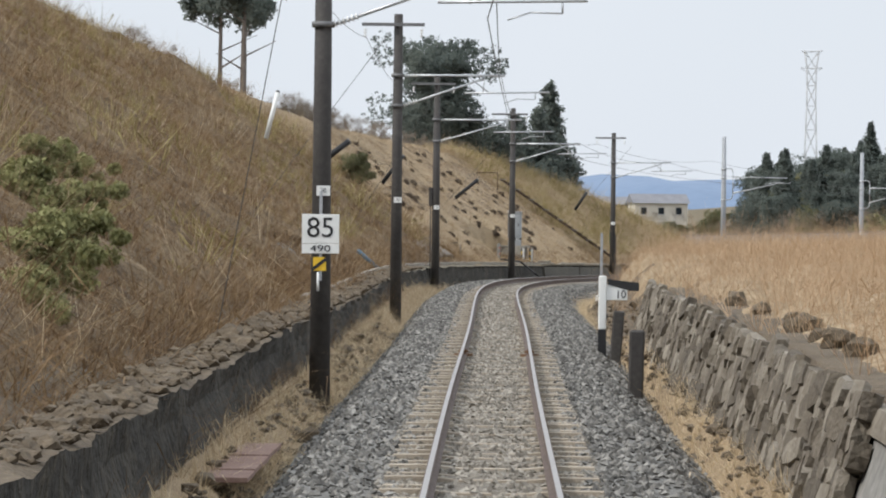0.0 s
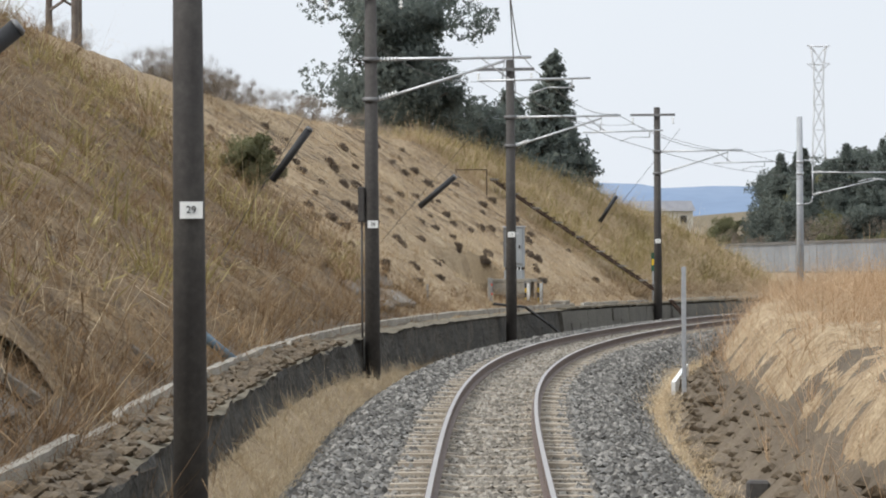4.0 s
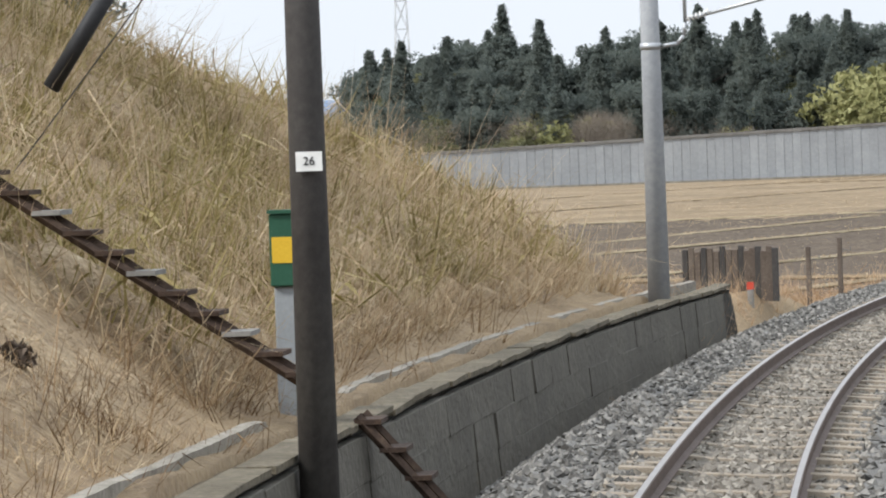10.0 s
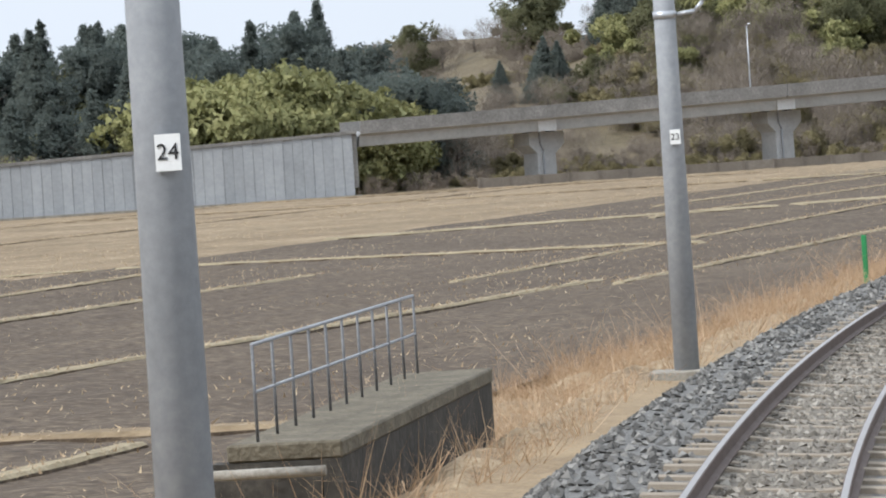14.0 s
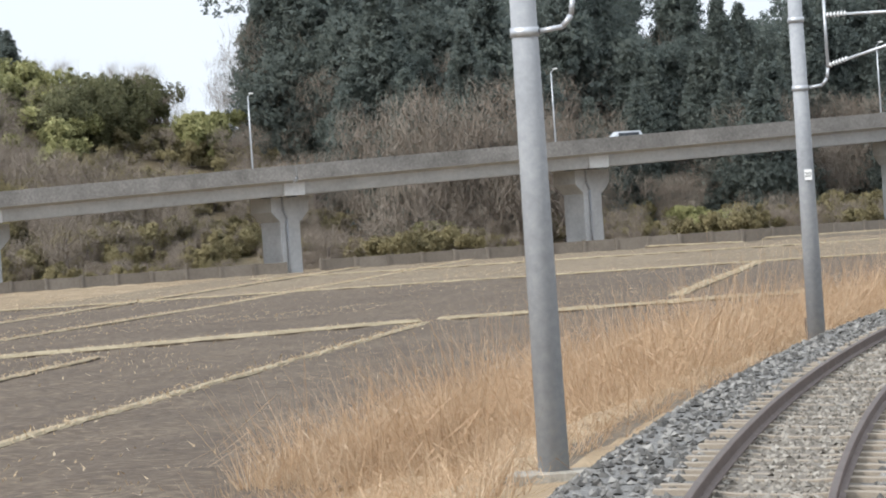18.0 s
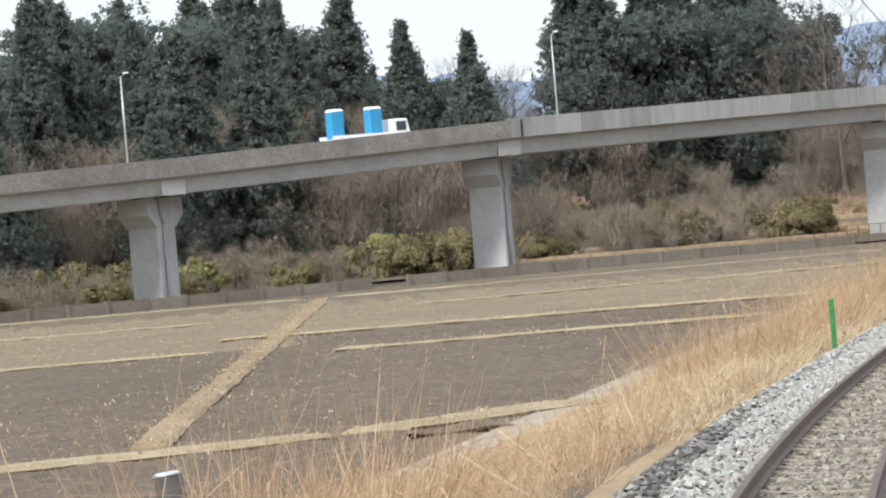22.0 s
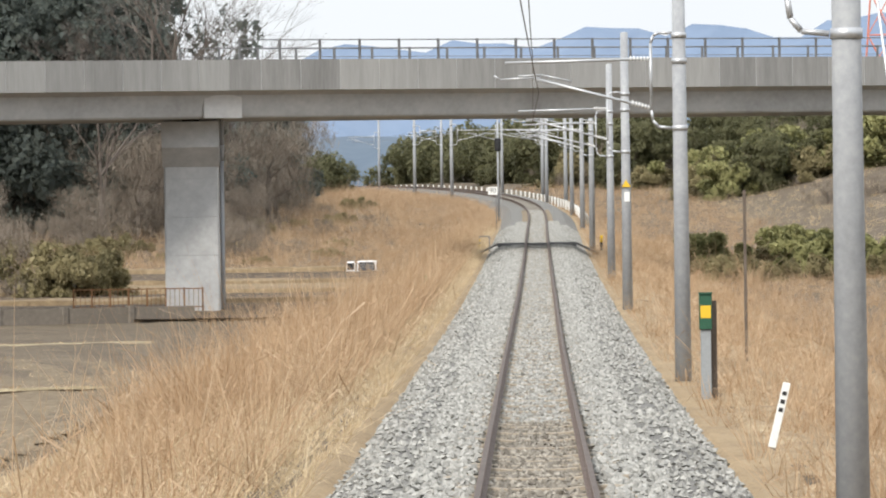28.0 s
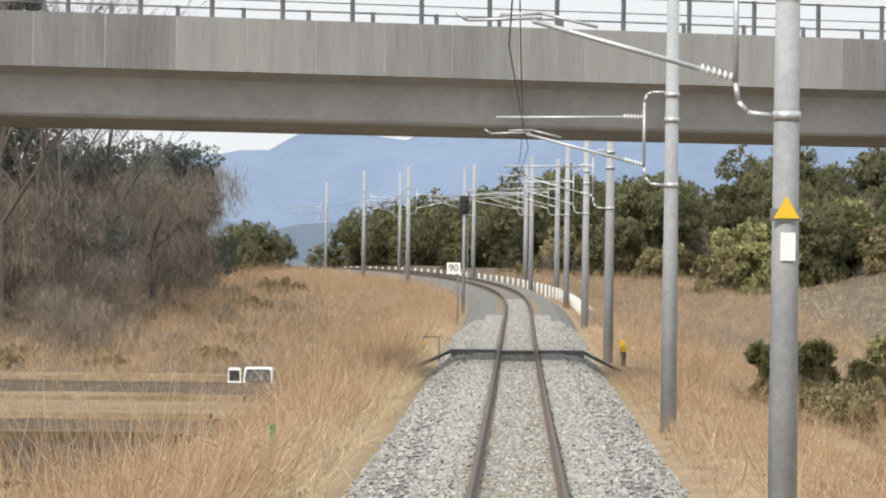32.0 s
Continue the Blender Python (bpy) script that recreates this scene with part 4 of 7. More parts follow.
viaduct = thing("road_viaduct", Matrix(), "grey concrete road viaduct on single piers, crossing over the railway", "viaduct")
girder_prof = [(-3.5, 0.0), (3.5, 0.0), (3.58, 0.08), (3.9, 1.05), (4.55, 1.3), (4.55, 1.5), (-4.55, 1.5), (-4.55, 1.3), (-3.9, 1.05), (-3.58, 0.08)]
para = {}
for side in (1, -1):
    para[side] = [(side * 4.62, 1.18), (side * 4.62, 2.45), (side * 4.32, 2.45), (side * 4.32, 1.5)]
for i in range(len(PIERS) - 1):
    a, b = np.array(PIERS[i]), np.array(PIERS[i + 1])
    pts = [a + (b - a) * u for u in (0.002, 0.25, 0.5, 0.75, 0.998)]
    zs = [PZ[i] + (PZ[i + 1] - PZ[i]) * u for u in (0.0, 0.25, 0.5, 0.75, 1.0)]
    deck("girder", pts, zs, girder_prof, [M["concrete"]], [0] * 10, viaduct)
    mat = M["concrete"] if i >= 6 else M["parapet"]
    hgt = 0.2 if i >= 6 else 0.12
    for side in (1, -1):
        if i >= 6 and side == 1:
            n = int(np.linalg.norm(b - a) / 1.85)
            for k in range(n):
                u0, u1 = (k + 0.012) / n, (k + 0.988) / n
                deck("parapet_panel", [a + (b - a) * u for u in (u0, u1)], [PZ[i] + (PZ[i + 1] - PZ[i]) * u for u in (u0, u1)], [(4.68, 1.24), (4.68, 2.46 + hgt), (4.66, 2.46 + hgt), (4.66, 1.24)], [M["parapet_dimmed"]], [0] * 4, viaduct, "rain-streaked concrete parapet panel, with its weaker light put into the colour")
        deck("parapet", pts, zs, [(side * 4.66, 1.26), (side * 4.66, 2.45 + hgt), (side * 4.4, 2.45 + hgt), (side * 4.4, 1.4)], [mat], [0] * 4, viaduct, "low dark stained parapet" if i < 6 else "")
PIER_TURN = [-70, -70, -70, -70, -70, -64, -50, -39, -50, -55, -55]
for i in range(1, len(PIERS)):
    x, y = PIERS[i]
    g, h = -3.2, PZ[i] - 0.12
    put = pose(x, y, 0, 0, 0, PIER_TURN[i])
    bm = bmesh.new()
    zs, ws = [], []
    z = g
    while z < h - 4.0:
        zs += [z, z + 1.77, z + 1.775, z + 1.795]
        ws += [1.0, 1.0, 0.985, 0.985]
        z += 1.8
    zs += [z, h - 2.05]
    ws += [1.0, 1.0]
    rings = [[bm.verts.new((a * w, b * w, zz)) for a, b in ((-1.28, -1.07), (-1.2, -1.15), (1.2, -1.15), (1.28, -1.07), (1.28, 1.07), (1.2, 1.15), (-1.2, 1.15), (-1.28, 1.07))] for w, zz in zip(ws, zs)]
    for lo, hi in zip(rings, rings[1:]):
        for q in range(8):
            bm.faces.new((lo[q], lo[(q + 1) % 8], hi[(q + 1) % 8], hi[q]))
    bm.faces.new(rings[-1])
    bmesh.ops.transform(bm, matrix=put, verts=bm.verts)
    pier = part("pier", bm, M["concrete"], viaduct)
    bm = bmesh.new()
    rows = [[bm.verts.new((a * 1.34, b * w, zz)) for a, b in ((-1, -1), (1, -1), (1, 1), (-1, 1))] for w, zz in ((1.17, h - 2.1), (2.15, h - 1.2), (2.15, h))]
    for lo, hi in zip(rows, rows[1:]):
        for q in range(4):
            bm.faces.new((lo[q], lo[(q + 1) % 4], hi[(q + 1) % 4], hi[q]))
    bm.faces.new(rows[0][::-1])
    bm.faces.new(rows[-1])
    bmesh.ops.transform(bm, matrix=put, verts=bm.verts)
    part("pier_cap", bm, M["concrete"], pier, "flared concrete pier head")
    bm = pipe([(1.46, -0.9, h + 0.9), (1.46, -0.9, h - 1.1), (1.42, -0.5, h - 1.8), (1.42, -0.5, g)], 0.1, 8)
    bmesh.ops.transform(bm, matrix=put, verts=bm.verts)
    part("drain_pipe", bm, M["pole_grey"], pier, "grey drain pipe on the pier")
    for u in (-1.4, 1.4):
        bm = box(-0.4, 0.4, u - 0.3, u + 0.3, h, h + 0.13)
        bmesh.ops.transform(bm, matrix=put, verts=bm.verts)
        part("bearing", bm, M["black"], pier)
    d = np.array(PIERS[min(i + 1, len(PIERS) - 1)]) - np.array(PIERS[i - 1])
    for sd in (-1, 1):
        bm = bmesh.new()
        add_box(bm, -0.95, 0.95, sd * 3.45 - 0.5, sd * 3.45 + 0.5, PZ[i] - 0.02, PZ[i] + 1.2, 0.02)
        bmesh.ops.transform(bm, matrix=pose(x, y, 0, 0, 0, math.degrees(math.atan2(d[1], d[0]))), verts=bm.verts)
        part("diaphragm", bm, M["concrete_pale"], pier, "pale concrete end block of the girder")

# ---- approach embankment wall of the road ----
WALLPTS = [(30.0, 705.0), (55.0, 704.0), (80.0, 703.0), (100.0, 702.0), (118.4, 701.0)]
approach = thing("retaining_wall", Matrix(), "long pale concrete panel retaining wall carrying the road", "wall")
wp = np.array(WALLPTS)
seg = np.concatenate([[0], np.cumsum(np.linalg.norm(np.diff(wp, axis=0), axis=1))])


def wall_at(u):
    return np.array([np.interp(u, seg, wp[:, 0]), np.interp(u, seg, wp[:, 1])])


wall_top = lambda u: np.interp(u, [0, seg[-1]], [1.02, 3.6])
for i in range(int(seg[-1] // 1.0)):
    a, b = wall_at(i * 1.0 + 0.012), wall_at(i * 1.0 + 0.988)
    d = (b - a) / np.linalg.norm(b - a)
    nrm = np.array([d[1], -d[0]])
    f = 0.02 * ((i * 7) % 3 - 1)
    V = [(*(p + nrm * (4.4 + f + k)), z) for k in (0, -0.3) for p, z in ((a, -3.4), (b, -3.4), (b, wall_top(i + 1.0)), (a, wall_top(i * 1.0)))]
    mesh_np("panel", V, [(0, 1, 2, 3), (7, 6, 5, 4), (0, 4, 5, 1), (1, 5, 6, 2), (2, 6, 7, 3), (3, 7, 4, 0)], M["retaining"], approach)
us = np.arange(0, seg[-1], 4.0)
pts = [wall_at(u) for u in us] + [wall_at(seg[-1])]
deck("road_fill", pts, [wall_top(u) for u in list(us) + [seg[-1]]], [(-4.2, -5.5), (4.15, -5.5), (4.15, -0.1), (-4.2, -0.1)], [M["concrete_dark"]], [0] * 4, approach)
for side in (1, -1):
    deck("road_edge", pts, [wall_top(u) for u in list(us) + [seg[-1]]], [(side * 4.55, -0.15), (side * 4.55, 0.15), (side * 4.1, 0.15), (side * 4.1, -0.15)], [M["parapet"]], [0] * 4, approach, "dark road edge beam")
deck("footing", pts, [-2.75] * len(pts), [(4.6, -0.4), (5.6, -0.4), (5.6, 0.12), (4.6, 0.12)], [M["kerb"]], [0] * 4, approach, "pale concrete footing strip")


# ---- trees ----
def leaf_cards(c, size, k=2):
    """k random small triangles at each place c."""
    n = len(c)
    c = np.repeat(c, k, 0)
    sz = size * rng.uniform(0.5, 1.3, (n * k, 1, 1))
    V = rng.normal(0, 1, (n * k, 3, 3))
    V = V / np.linalg.norm(V, axis=2, keepdims=True) * sz + c[:, None] + rng.normal(0, size * 0.5, (n * k, 1, 3))
    return V.reshape(-1, 3), np.arange(n * k * 3).reshape(-1, 3)


def conifer_mesh(h, w, n, narrow=1.0):
    k = 260
    u = rng.uniform(0, 1, k) ** 0.85
    z = h * (0.06 + 0.94 * u)
    rad = w * (1 - u * 0.97) ** narrow * rng.uniform(0.45, 1.05, k)
    an = rng.uniform(0, 6.28, k)
    tuft = np.stack([rad * np.cos(an), rad * np.sin(an), z - 0.2 * rad], 1)
    spread = 0.13 + 0.2 * w * (1 - u)
    share = 0.12 + (1 - u)
    i = rng.choice(k, n, p=share / share.sum())
    return tuft[i] + rng.normal(0, 1, (n, 3)) * spread[i, None] * np.array([1, 1, 0.6])


def round_mesh(h, w, n, low=0.15, blobs=9):
    blobs = int(blobs * 1.8)
    bc = np.stack([rng.normal(0, w * 0.42, blobs), rng.normal(0, w * 0.42, blobs), rng.uniform(h * (low + 0.05), h * 0.8, blobs)], 1)
    br = rng.uniform(0.12, 0.36, blobs) * min(w * 1.5, h * 0.75)
    i = rng.integers(0, blobs, n)
    d = rng.normal(0, 1, (n, 3))
    d /= np.linalg.norm(d, axis=1, keepdims=True)
    p = bc[i] + d * br[i, None] * rng.uniform(0.55, 1, (n, 1)) * np.array([1, 1, 0.85])
    p[:, 2] = np.clip(p[:, 2], 0.05 * h, None)
    return p


def branches(bm, a, d, length, r, depth, spread=0.5):
    b = a + d * length
    add_tube(bm, a, b, r, r * 0.62, 5 if depth > 2 else 3, caps=False)
    if depth == 0:
        return
    for i in range(3 if depth > 1 else 4):
        v = Vector(rng.normal(0, 1, 3))
        nd = (d + v.normalized() * spread * (0.8 + 0.5 * rng.random())).normalized()
        nd.z = nd.z * 0.8 + 0.22
        branches(bm, a.lerp(b, rng.uniform(0.55, 1.0)), nd.normalized(), length * rng.uniform(0.62, 0.85), r * 0.55, depth - 1, spread)


TREES = {}


def twigs(c, length, width=0.02):
    """Thin upward twigs at the places c."""
    n = len(c)
    d = rng.normal(0, 0.7, (n, 3)) + np.array([0, 0, 0.8])
    d = d / np.linalg.norm(d, axis=1, keepdims=True) * length * rng.uniform(0.4, 1.3, (n, 1))
    a = rng.uniform(0, 6.28, n)
    w = np.stack([np.cos(a), np.sin(a), 0 * a], 1) * width
    return np.stack([c - w, c + w, c + d], 1).reshape(-1, 3), np.arange(n * 3).reshape(-1, 3)


def soft_leaves(me, h):
    """Turn the leaves outwards and shade them with the roundness of the crown."""
    n = len(me.vertices)
    V = np.empty(n * 3, np.float32)
    me.vertices.foreach_get("co", V)
    V = V.reshape(-1, 3, 3)
    c = V.mean(1)
    out = np.stack([c[:, 0], c[:, 1], 0.55 * (c[:, 2] - 0.3 * h) + 0.35], 1)
    out = out / np.linalg.norm(out, axis=1, keepdims=True) + rng.normal(0, 0.38, out.shape)
    out /= np.linalg.norm(out, axis=1, keepdims=True)
    face = np.cross(V[:, 1] - V[:, 0], V[:, 2] - V[:, 0])
    back = (face * out).sum(1) < 0
    V[back] = V[back][:, ::-1]
    me.vertices.foreach_set("co", V.ravel())
    me.polygons.foreach_set("use_smooth", np.ones(len(me.polygons), bool))
    me.update()
    me.normals_split_custom_set_from_vertices(np.repeat(out, 3, 0).tolist())


def make_tree(key, name, label, h, cloud, mat, size, k=2, trunk=0.25, trunk_h=0.5, bare=0):
    t = thing(name, pose(0, 0, -60), label, "tree")
    bm = bmesh.new()
    lift = [-1.0] + [h * trunk_h * u + e for u in (0.3, 0.42, 0.54, 0.66, 0.78, 0.9) for e in (0, trunk * 0.7)] + [h * trunk_h]
    rings = [[bm.verts.new((q[0] * trunk * (1 - 0.04 * i) + 0.008 * i, q[1] * trunk * (1 - 0.04 * i), z)) for q in [(math.cos(k * math.pi / 4), math.sin(k * math.pi / 4)) for k in range(8)]] for i, z in enumerate(lift)]
    sides = []
    for a, b in zip(rings, rings[1:]):
        for k in range(8):
            sides.append(bm.faces.new((a[k], a[(k + 1) % 8], b[(k + 1) % 8], b[k])))
    bm.faces.new(rings[-1])
    if bare:
        for i in range(4):
            v = Vector(rng.normal(0, 1, 3))
            v.z = abs(v.z) + 1.6
            branches(bm, Vector((0, 0, h * (0.18 + 0.09 * i))), v.normalized(), h * 0.28, trunk * 0.55, bare, 0.6)
    elif cloud is not None:
        for i in range(6):
            # a limb grown out of one side of the trunk
            f = sides[(2 * i + 1) * 8 + int(rng.integers(0, 8))]
            c = f.calc_center_median()
            grown = bmesh.ops.extrude_discrete_faces(bm, faces=[f])["faces"][0]
            o = Vector((c.x, c.y, 0)).normalized() * h * 0.22 + Vector((0, 0, h * 0.1))
            for v in grown.verts:
                v.co = c + o + (v.co - c) * 0.25
    part("trunk", bm, M["bark"], t)
    if cloud is not None:
        V, Fc = twigs(np.repeat(cloud, 2, 0) + rng.normal(0, 0.15, (2 * len(cloud), 3)), size, 0.016) if mat == "brush" else leaf_cards(cloud, size, k)
        crown = mesh_np("crown", V, Fc, M[mat], t)
        if mat != "brush":
            soft_leaves(crown.data, h)
    TREES[key] = t
    return t


make_tree("con0", "conifer", "tall dark green cedar tree in the wood", 17, conifer_mesh(17, 4.4, 5200, 1.1), "conifer", 0.22, 3)
make_tree("con1", "conifer", "tall dark green cedar tree in the wood", 14, conifer_mesh(14, 4.4, 4800, 0.95), "conifer", 0.22, 3)
make_tree("con2", "conifer", "broad dark green cypress in the wood", 15, round_mesh(15, 4.5, 5600, 0.05, 34), "conifer", 0.22, 3)
make_tree("brd0", "evergreen_tree", "rounded dark evergreen tree among conifers", 11, round_mesh(11, 5, 3600, 0.0, 20), "broad", 0.27, 3)
make_tree("brd1", "evergreen_tree", "rounded olive evergreen tree on the slope", 9, round_mesh(9, 5, 3200, 0.0, 18), "broad", 0.26, 3)
make_tree("bam0", "bamboo_clump", "yellow-green bamboo thicket on the hillside", 9, round_mesh(9, 6, 3000, 0.0, 14), "bamboo", 0.34)
make_tree("bam1", "bamboo_clump", "yellow-green bamboo thicket on the hillside", 7, round_mesh(7, 5, 2400, 0.0, 12), "bamboo", 0.32)
make_tree("brs0", "leafless_thicket", "brown leafless winter thicket", 5, round_mesh(5, 5.5, 3200, 0.0, 22), "brush", 1.1)
make_tree("brs1", "leafless_tree", "brown leafless winter woodland tree", 10, round_mesh(10, 5, 3600, 0.05, 20), "brush", 1.3)
make_tree("scr0", "scrub_bush", "low olive-brown scrub bush with dry leaves", 4, round_mesh(4, 5, 2600, 0.0, 20), "reed", 0.2)
make_tree("bare0", "bare_tree", "tall leafless tree with fine twigs", 15, None, "brush", 0, bare=5, trunk=0.17)
make_tree("bare1", "bare_tree", "leafless tree with fine twigs", 11, None, "brush", 0, bare=4, trunk=0.13)
make_tree("pine0", "pine_tree", "thin tall pine with sparse crown", 9, round_mesh(9, 2.4, 700, 0.55, 8), "conifer", 0.2, trunk=0.14, trunk_h=0.9)
USED = {}


def plant(key, x, y, z, scale=1.0, turn=0.0, group="trees of the wooded hill", label=""):
    src = TREES[key]
    m = pose(x, y, z, 0, 0, turn) @ Matrix.Diagonal((scale, scale, scale * 1.0, 1))
    if key not in USED:
        USED[key] = src
        ob = src
        ob.matrix_basis = m
    else:
        ob = copy_thing(src, m)
        ob.matrix_basis = m
    ob["group"] = group
    if label:
        ob["label"] = label
    return ob


def far_at(x, y):
    return float(far_z(np.array(x, float), np.array(y, float)))


def belt(keys, n, x0, x1, y0, y1, s0=0.8, s1=1.2, dz=0.0, group="trees of the wooded hill"):
    for i in range(n):
        x, y = rng.uniform(x0, x1), rng.uniform(y0, y1)
        z = far_at(x, y)
        s, lat, d = [float(q[0]) for q in nearest(np.array([x]), np.array([y]))]
        if d < 60 and s < 1100:
            if abs(lat) < 17:
                continue
            z = float(line(s, lat, ground_z(np.array(s), np.array(lat)))[2])
        plant(keys[int(rng.integers(0, len(keys)))], x, y, z + dz - 0.1, rng.uniform(s0, s1), rng.uniform(0, 360), group)


# cedar wood behind the road embankment
belt(["con0", "con1", "con2", "con2", "con1", "brd0"], 84, 50, 136, 742, 785, 0.8, 1.05)
belt(["con2", "brd0", "brs1", "con1", "brs1"], 74, 46, 138, 726, 742, 0.7, 0.95)
belt(["brd0", "brs0"], 26, 46, 116, 713, 722, 0.4, 0.6)
belt(["bam0", "brd1"], 8, 52, 80, 714, 722, 0.45, 0.65)
belt(["bam0", "bam0", "bam1"], 18, 107, 121, 719, 732, 1.3, 1.65)
belt(["bam0", "bam1"], 10, 121, 131, 719, 730, 0.9, 1.15)
# thicket hill with bamboo on top
belt(["brs0", "scr0", "brs1", "scr0", "scr0"], 100, 164, 214, 732, 785, 0.6, 1.0)
belt(["brs0", "brs1", "scr0"], 56, 128, 167, 732, 778, 0.4, 0.65)
belt(["brs1", "brs0", "scr0"], 34, 158, 188, 808, 872, 0.35, 0.6)
belt(["con1", "brd0"], 6, 157, 168, 770, 790, 0.4, 0.6)
belt(["bam0", "bam1", "brd1", "brs1", "bam1"], 46, 174, 212, 772, 800, 0.6, 0.9)
belt(["con1", "con0", "con1"], 14, 182, 206, 815, 830, 0.6, 0.9)
belt(["brs0", "scr0"], 50, 118, 200, 712, 735, 0.3, 0.5)
# dark wood further along
belt(["con0", "con1", "con2", "brs1", "brs1"], 100, 222, 316, 756, 800, 1.0, 1.3)
belt(["brs1", "brs1", "con0", "con1"], 58, 221, 314, 740, 758, 0.9, 1.3)
belt(["con0", "con0", "brs1"], 7, 223, 230, 766, 785, 1.05, 1.25)
for x, y, k in ((219, 735, 1.6), (226, 736, 1.75), (233, 733, 1.4)):
    plant("brs1", x, y, far_at(x, y) - 0.2, k, x * 7.0)
belt(["brs0", "scr0", "scr0"], 90, 195, 325, 712, 742, 0.5, 0.9)
belt(["con0", "con0", "con1"], 12, 318, 336, 785, 805, 0.9, 1.1)
belt(["bam1", "scr0"], 18, 215, 300, 724, 734, 0.4, 0.6)
# cedar clump and bare trees beyond the bridge
belt(["con2", "con0", "con1", "con2"], 30, 369, 384, 792, 810, 1.35, 1.6)
for x, y in ((361, 797), (363, 800), (360.5, 801)):
    plant("con0", x, y, far_at(x, y) - 0.2, 1.35, x * 3.0)
belt(["bare0", "bare1"], 9, 384, 412, 790, 830, 0.75, 0.95)
belt(["brs1"], 22, 372, 410, 775, 815, 0.7, 1.0)
belt(["bare1", "brs1"], 10, 342, 360, 790, 810, 0.9, 1.2)
belt(["brs0", "scr0", "brs1"], 70, 306, 420, 752, 790, 0.35, 0.6)
belt(["brs0", "scr0"], 24, 330, 420, 735, 755, 0.3, 0.45)
belt(["con0", "con2", "brs1"], 16, 224, 250, 752, 785, 1.3, 1.6)
for x, y, k in ((374, 774.5, 1.4), (381, 781, 1.15), (367, 773, 1.0)):
    s, lat, d = [float(q[0]) for q in nearest(np.array([x]), np.array([y]))]
    plant("bare0", x, y, float(line(s, lat, ground_z(np.array(s), np.array(lat)))[2]) - 0.1, k, x * 11.0, "trees beyond the bridge")
belt(["brs0", "brd0", "brs1"], 60, 90, 185, 845, 900, 0.6, 0.9)
belt(["bam0", "brs1", "bam1"], 20, 60, 130, 722, 738, 0.6, 0.9)
belt(["brs1", "scr0", "brs0"], 40, 196, 322, 736, 750, 0.45, 0.7)
# wood seen over the far end of the cutting
belt(["con0", "con1", "con2", "brd0"], 26, 50, 72, 800, 850, 0.75, 1.1)
belt(["brs1", "brd1", "bare1"], 26, -5, 45, 850, 930, 0.4, 0.6)
belt(["brs0", "brd0", "brs1"], 26, 8, 50, 790, 850, 0.3, 0.5)


# trees on the cutting's hill
def hill_plant(key, s, lat, scale, dz=0.0, label=""):
    p = line(s, lat, float(ground_z(np.array(s, float), np.array(lat, float))) + dz)
    plant(key, *[float(v) for v in p], scale, float(rng.uniform(0, 360)), "trees on the cutting", label)


for s, lat, sc in ((189, -14.6, 0.75), (198, -17.4, 0.8), (194, -15.6, 0.7)):
    hill_plant("pine0", s, lat, sc)
for s, lat, key, sc in ((236, -14.2, "con2", 0.46), (241, -15.9, "con2", 0.55), (246, -17.6, "con2", 0.55), (250, -15.4, "con2", 0.46), (256, -19, "con0", 0.45), (263, -17.5, "con1", 0.6), (269, -18.5, "con0", 0.7), (275, -20, "con1", 0.85), (281, -20.5, "con1", 0.9), (288, -22, "con0", 0.85)):
    hill_plant(key, s, lat, sc)
# a round evergreen bush and olive bamboo grass on the mown slope's near edge
for s, lat, sc in ((181, -8.6, 0.13), (183.5, -8.9, 0.11)):
    hill_plant("brd0", s, lat, sc, 0, "dark green round bush on the dry slope")
for s, lat, sc in ((47, -5.0, 0.11), (51, -5.3, 0.14), (55, -5.6, 0.15), (59, -5.6, 0.12), (60, -6.5, 0.15), (65, -6.2, 0.13), (70, -7.3, 0.14), (76, -7.2, 0.11)):
    hill_plant("bam1", s, lat, sc, -0.15, "yellow-green leafy bush on the dry slope")
for i in range(26):
    s = rng.uniform(170, 255)
    hill_plant("brs0", s, -float(crest(s)) - rng.uniform(0.6, 3.5), rng.uniform(0.14, 0.26))


# wooded slopes right and left of the line beyond the bridge
def side_belt(keys, n, s0, s1, l0, l1, a, b):
    for i in range(n):
        s, lat = float(rng.uniform(s0, s1)), float(rng.uniform(l0, l1))
        z = float(ground_z(np.array(s), np.array(lat))) if -70 < lat < 50 and s < 1000 else 4.0 - float(rail_z(s))
        p = line(s, lat, z - 0.2)
        plant(keys[int(rng.integers(0, len(keys)))], *[float(v) for v in p], float(rng.uniform(a, b)), float(rng.uniform(0, 360)), "trees beyond the bridge")


side_belt(["brd1", "scr0", "scr0", "scr0", "bam1", "brs0"], 90, 940, 1010, 15, 42, 0.55, 0.85)
side_belt(["brd1", "scr0", "brs0", "brd1"], 80, 985, 1110, 9, 28, 0.8, 1.15)
side_belt(["brs0", "scr0"], 44, 852, 890, -60, -13, 0.14, 0.3)
side_belt(["brs0", "brs0", "scr0"], 60, 890, 985, -64, -12, 0.18, 0.42)
side_belt(["brs1", "brd1"], 40, 1025, 1112, -36, -7, 0.45, 0.75)
side_belt(["brs1", "brs1", "brd0", "con2"], 72, 950, 1010, -66, -18, 0.5, 0.85)
side_belt(["scr0", "scr0", "bam1"], 26, 785, 822, 8.5, 17, 0.26, 0.4)
side_belt(["brs1", "brd0", "brs0"], 26, 1040, 1110, -66, -34, 0.5, 0.8)

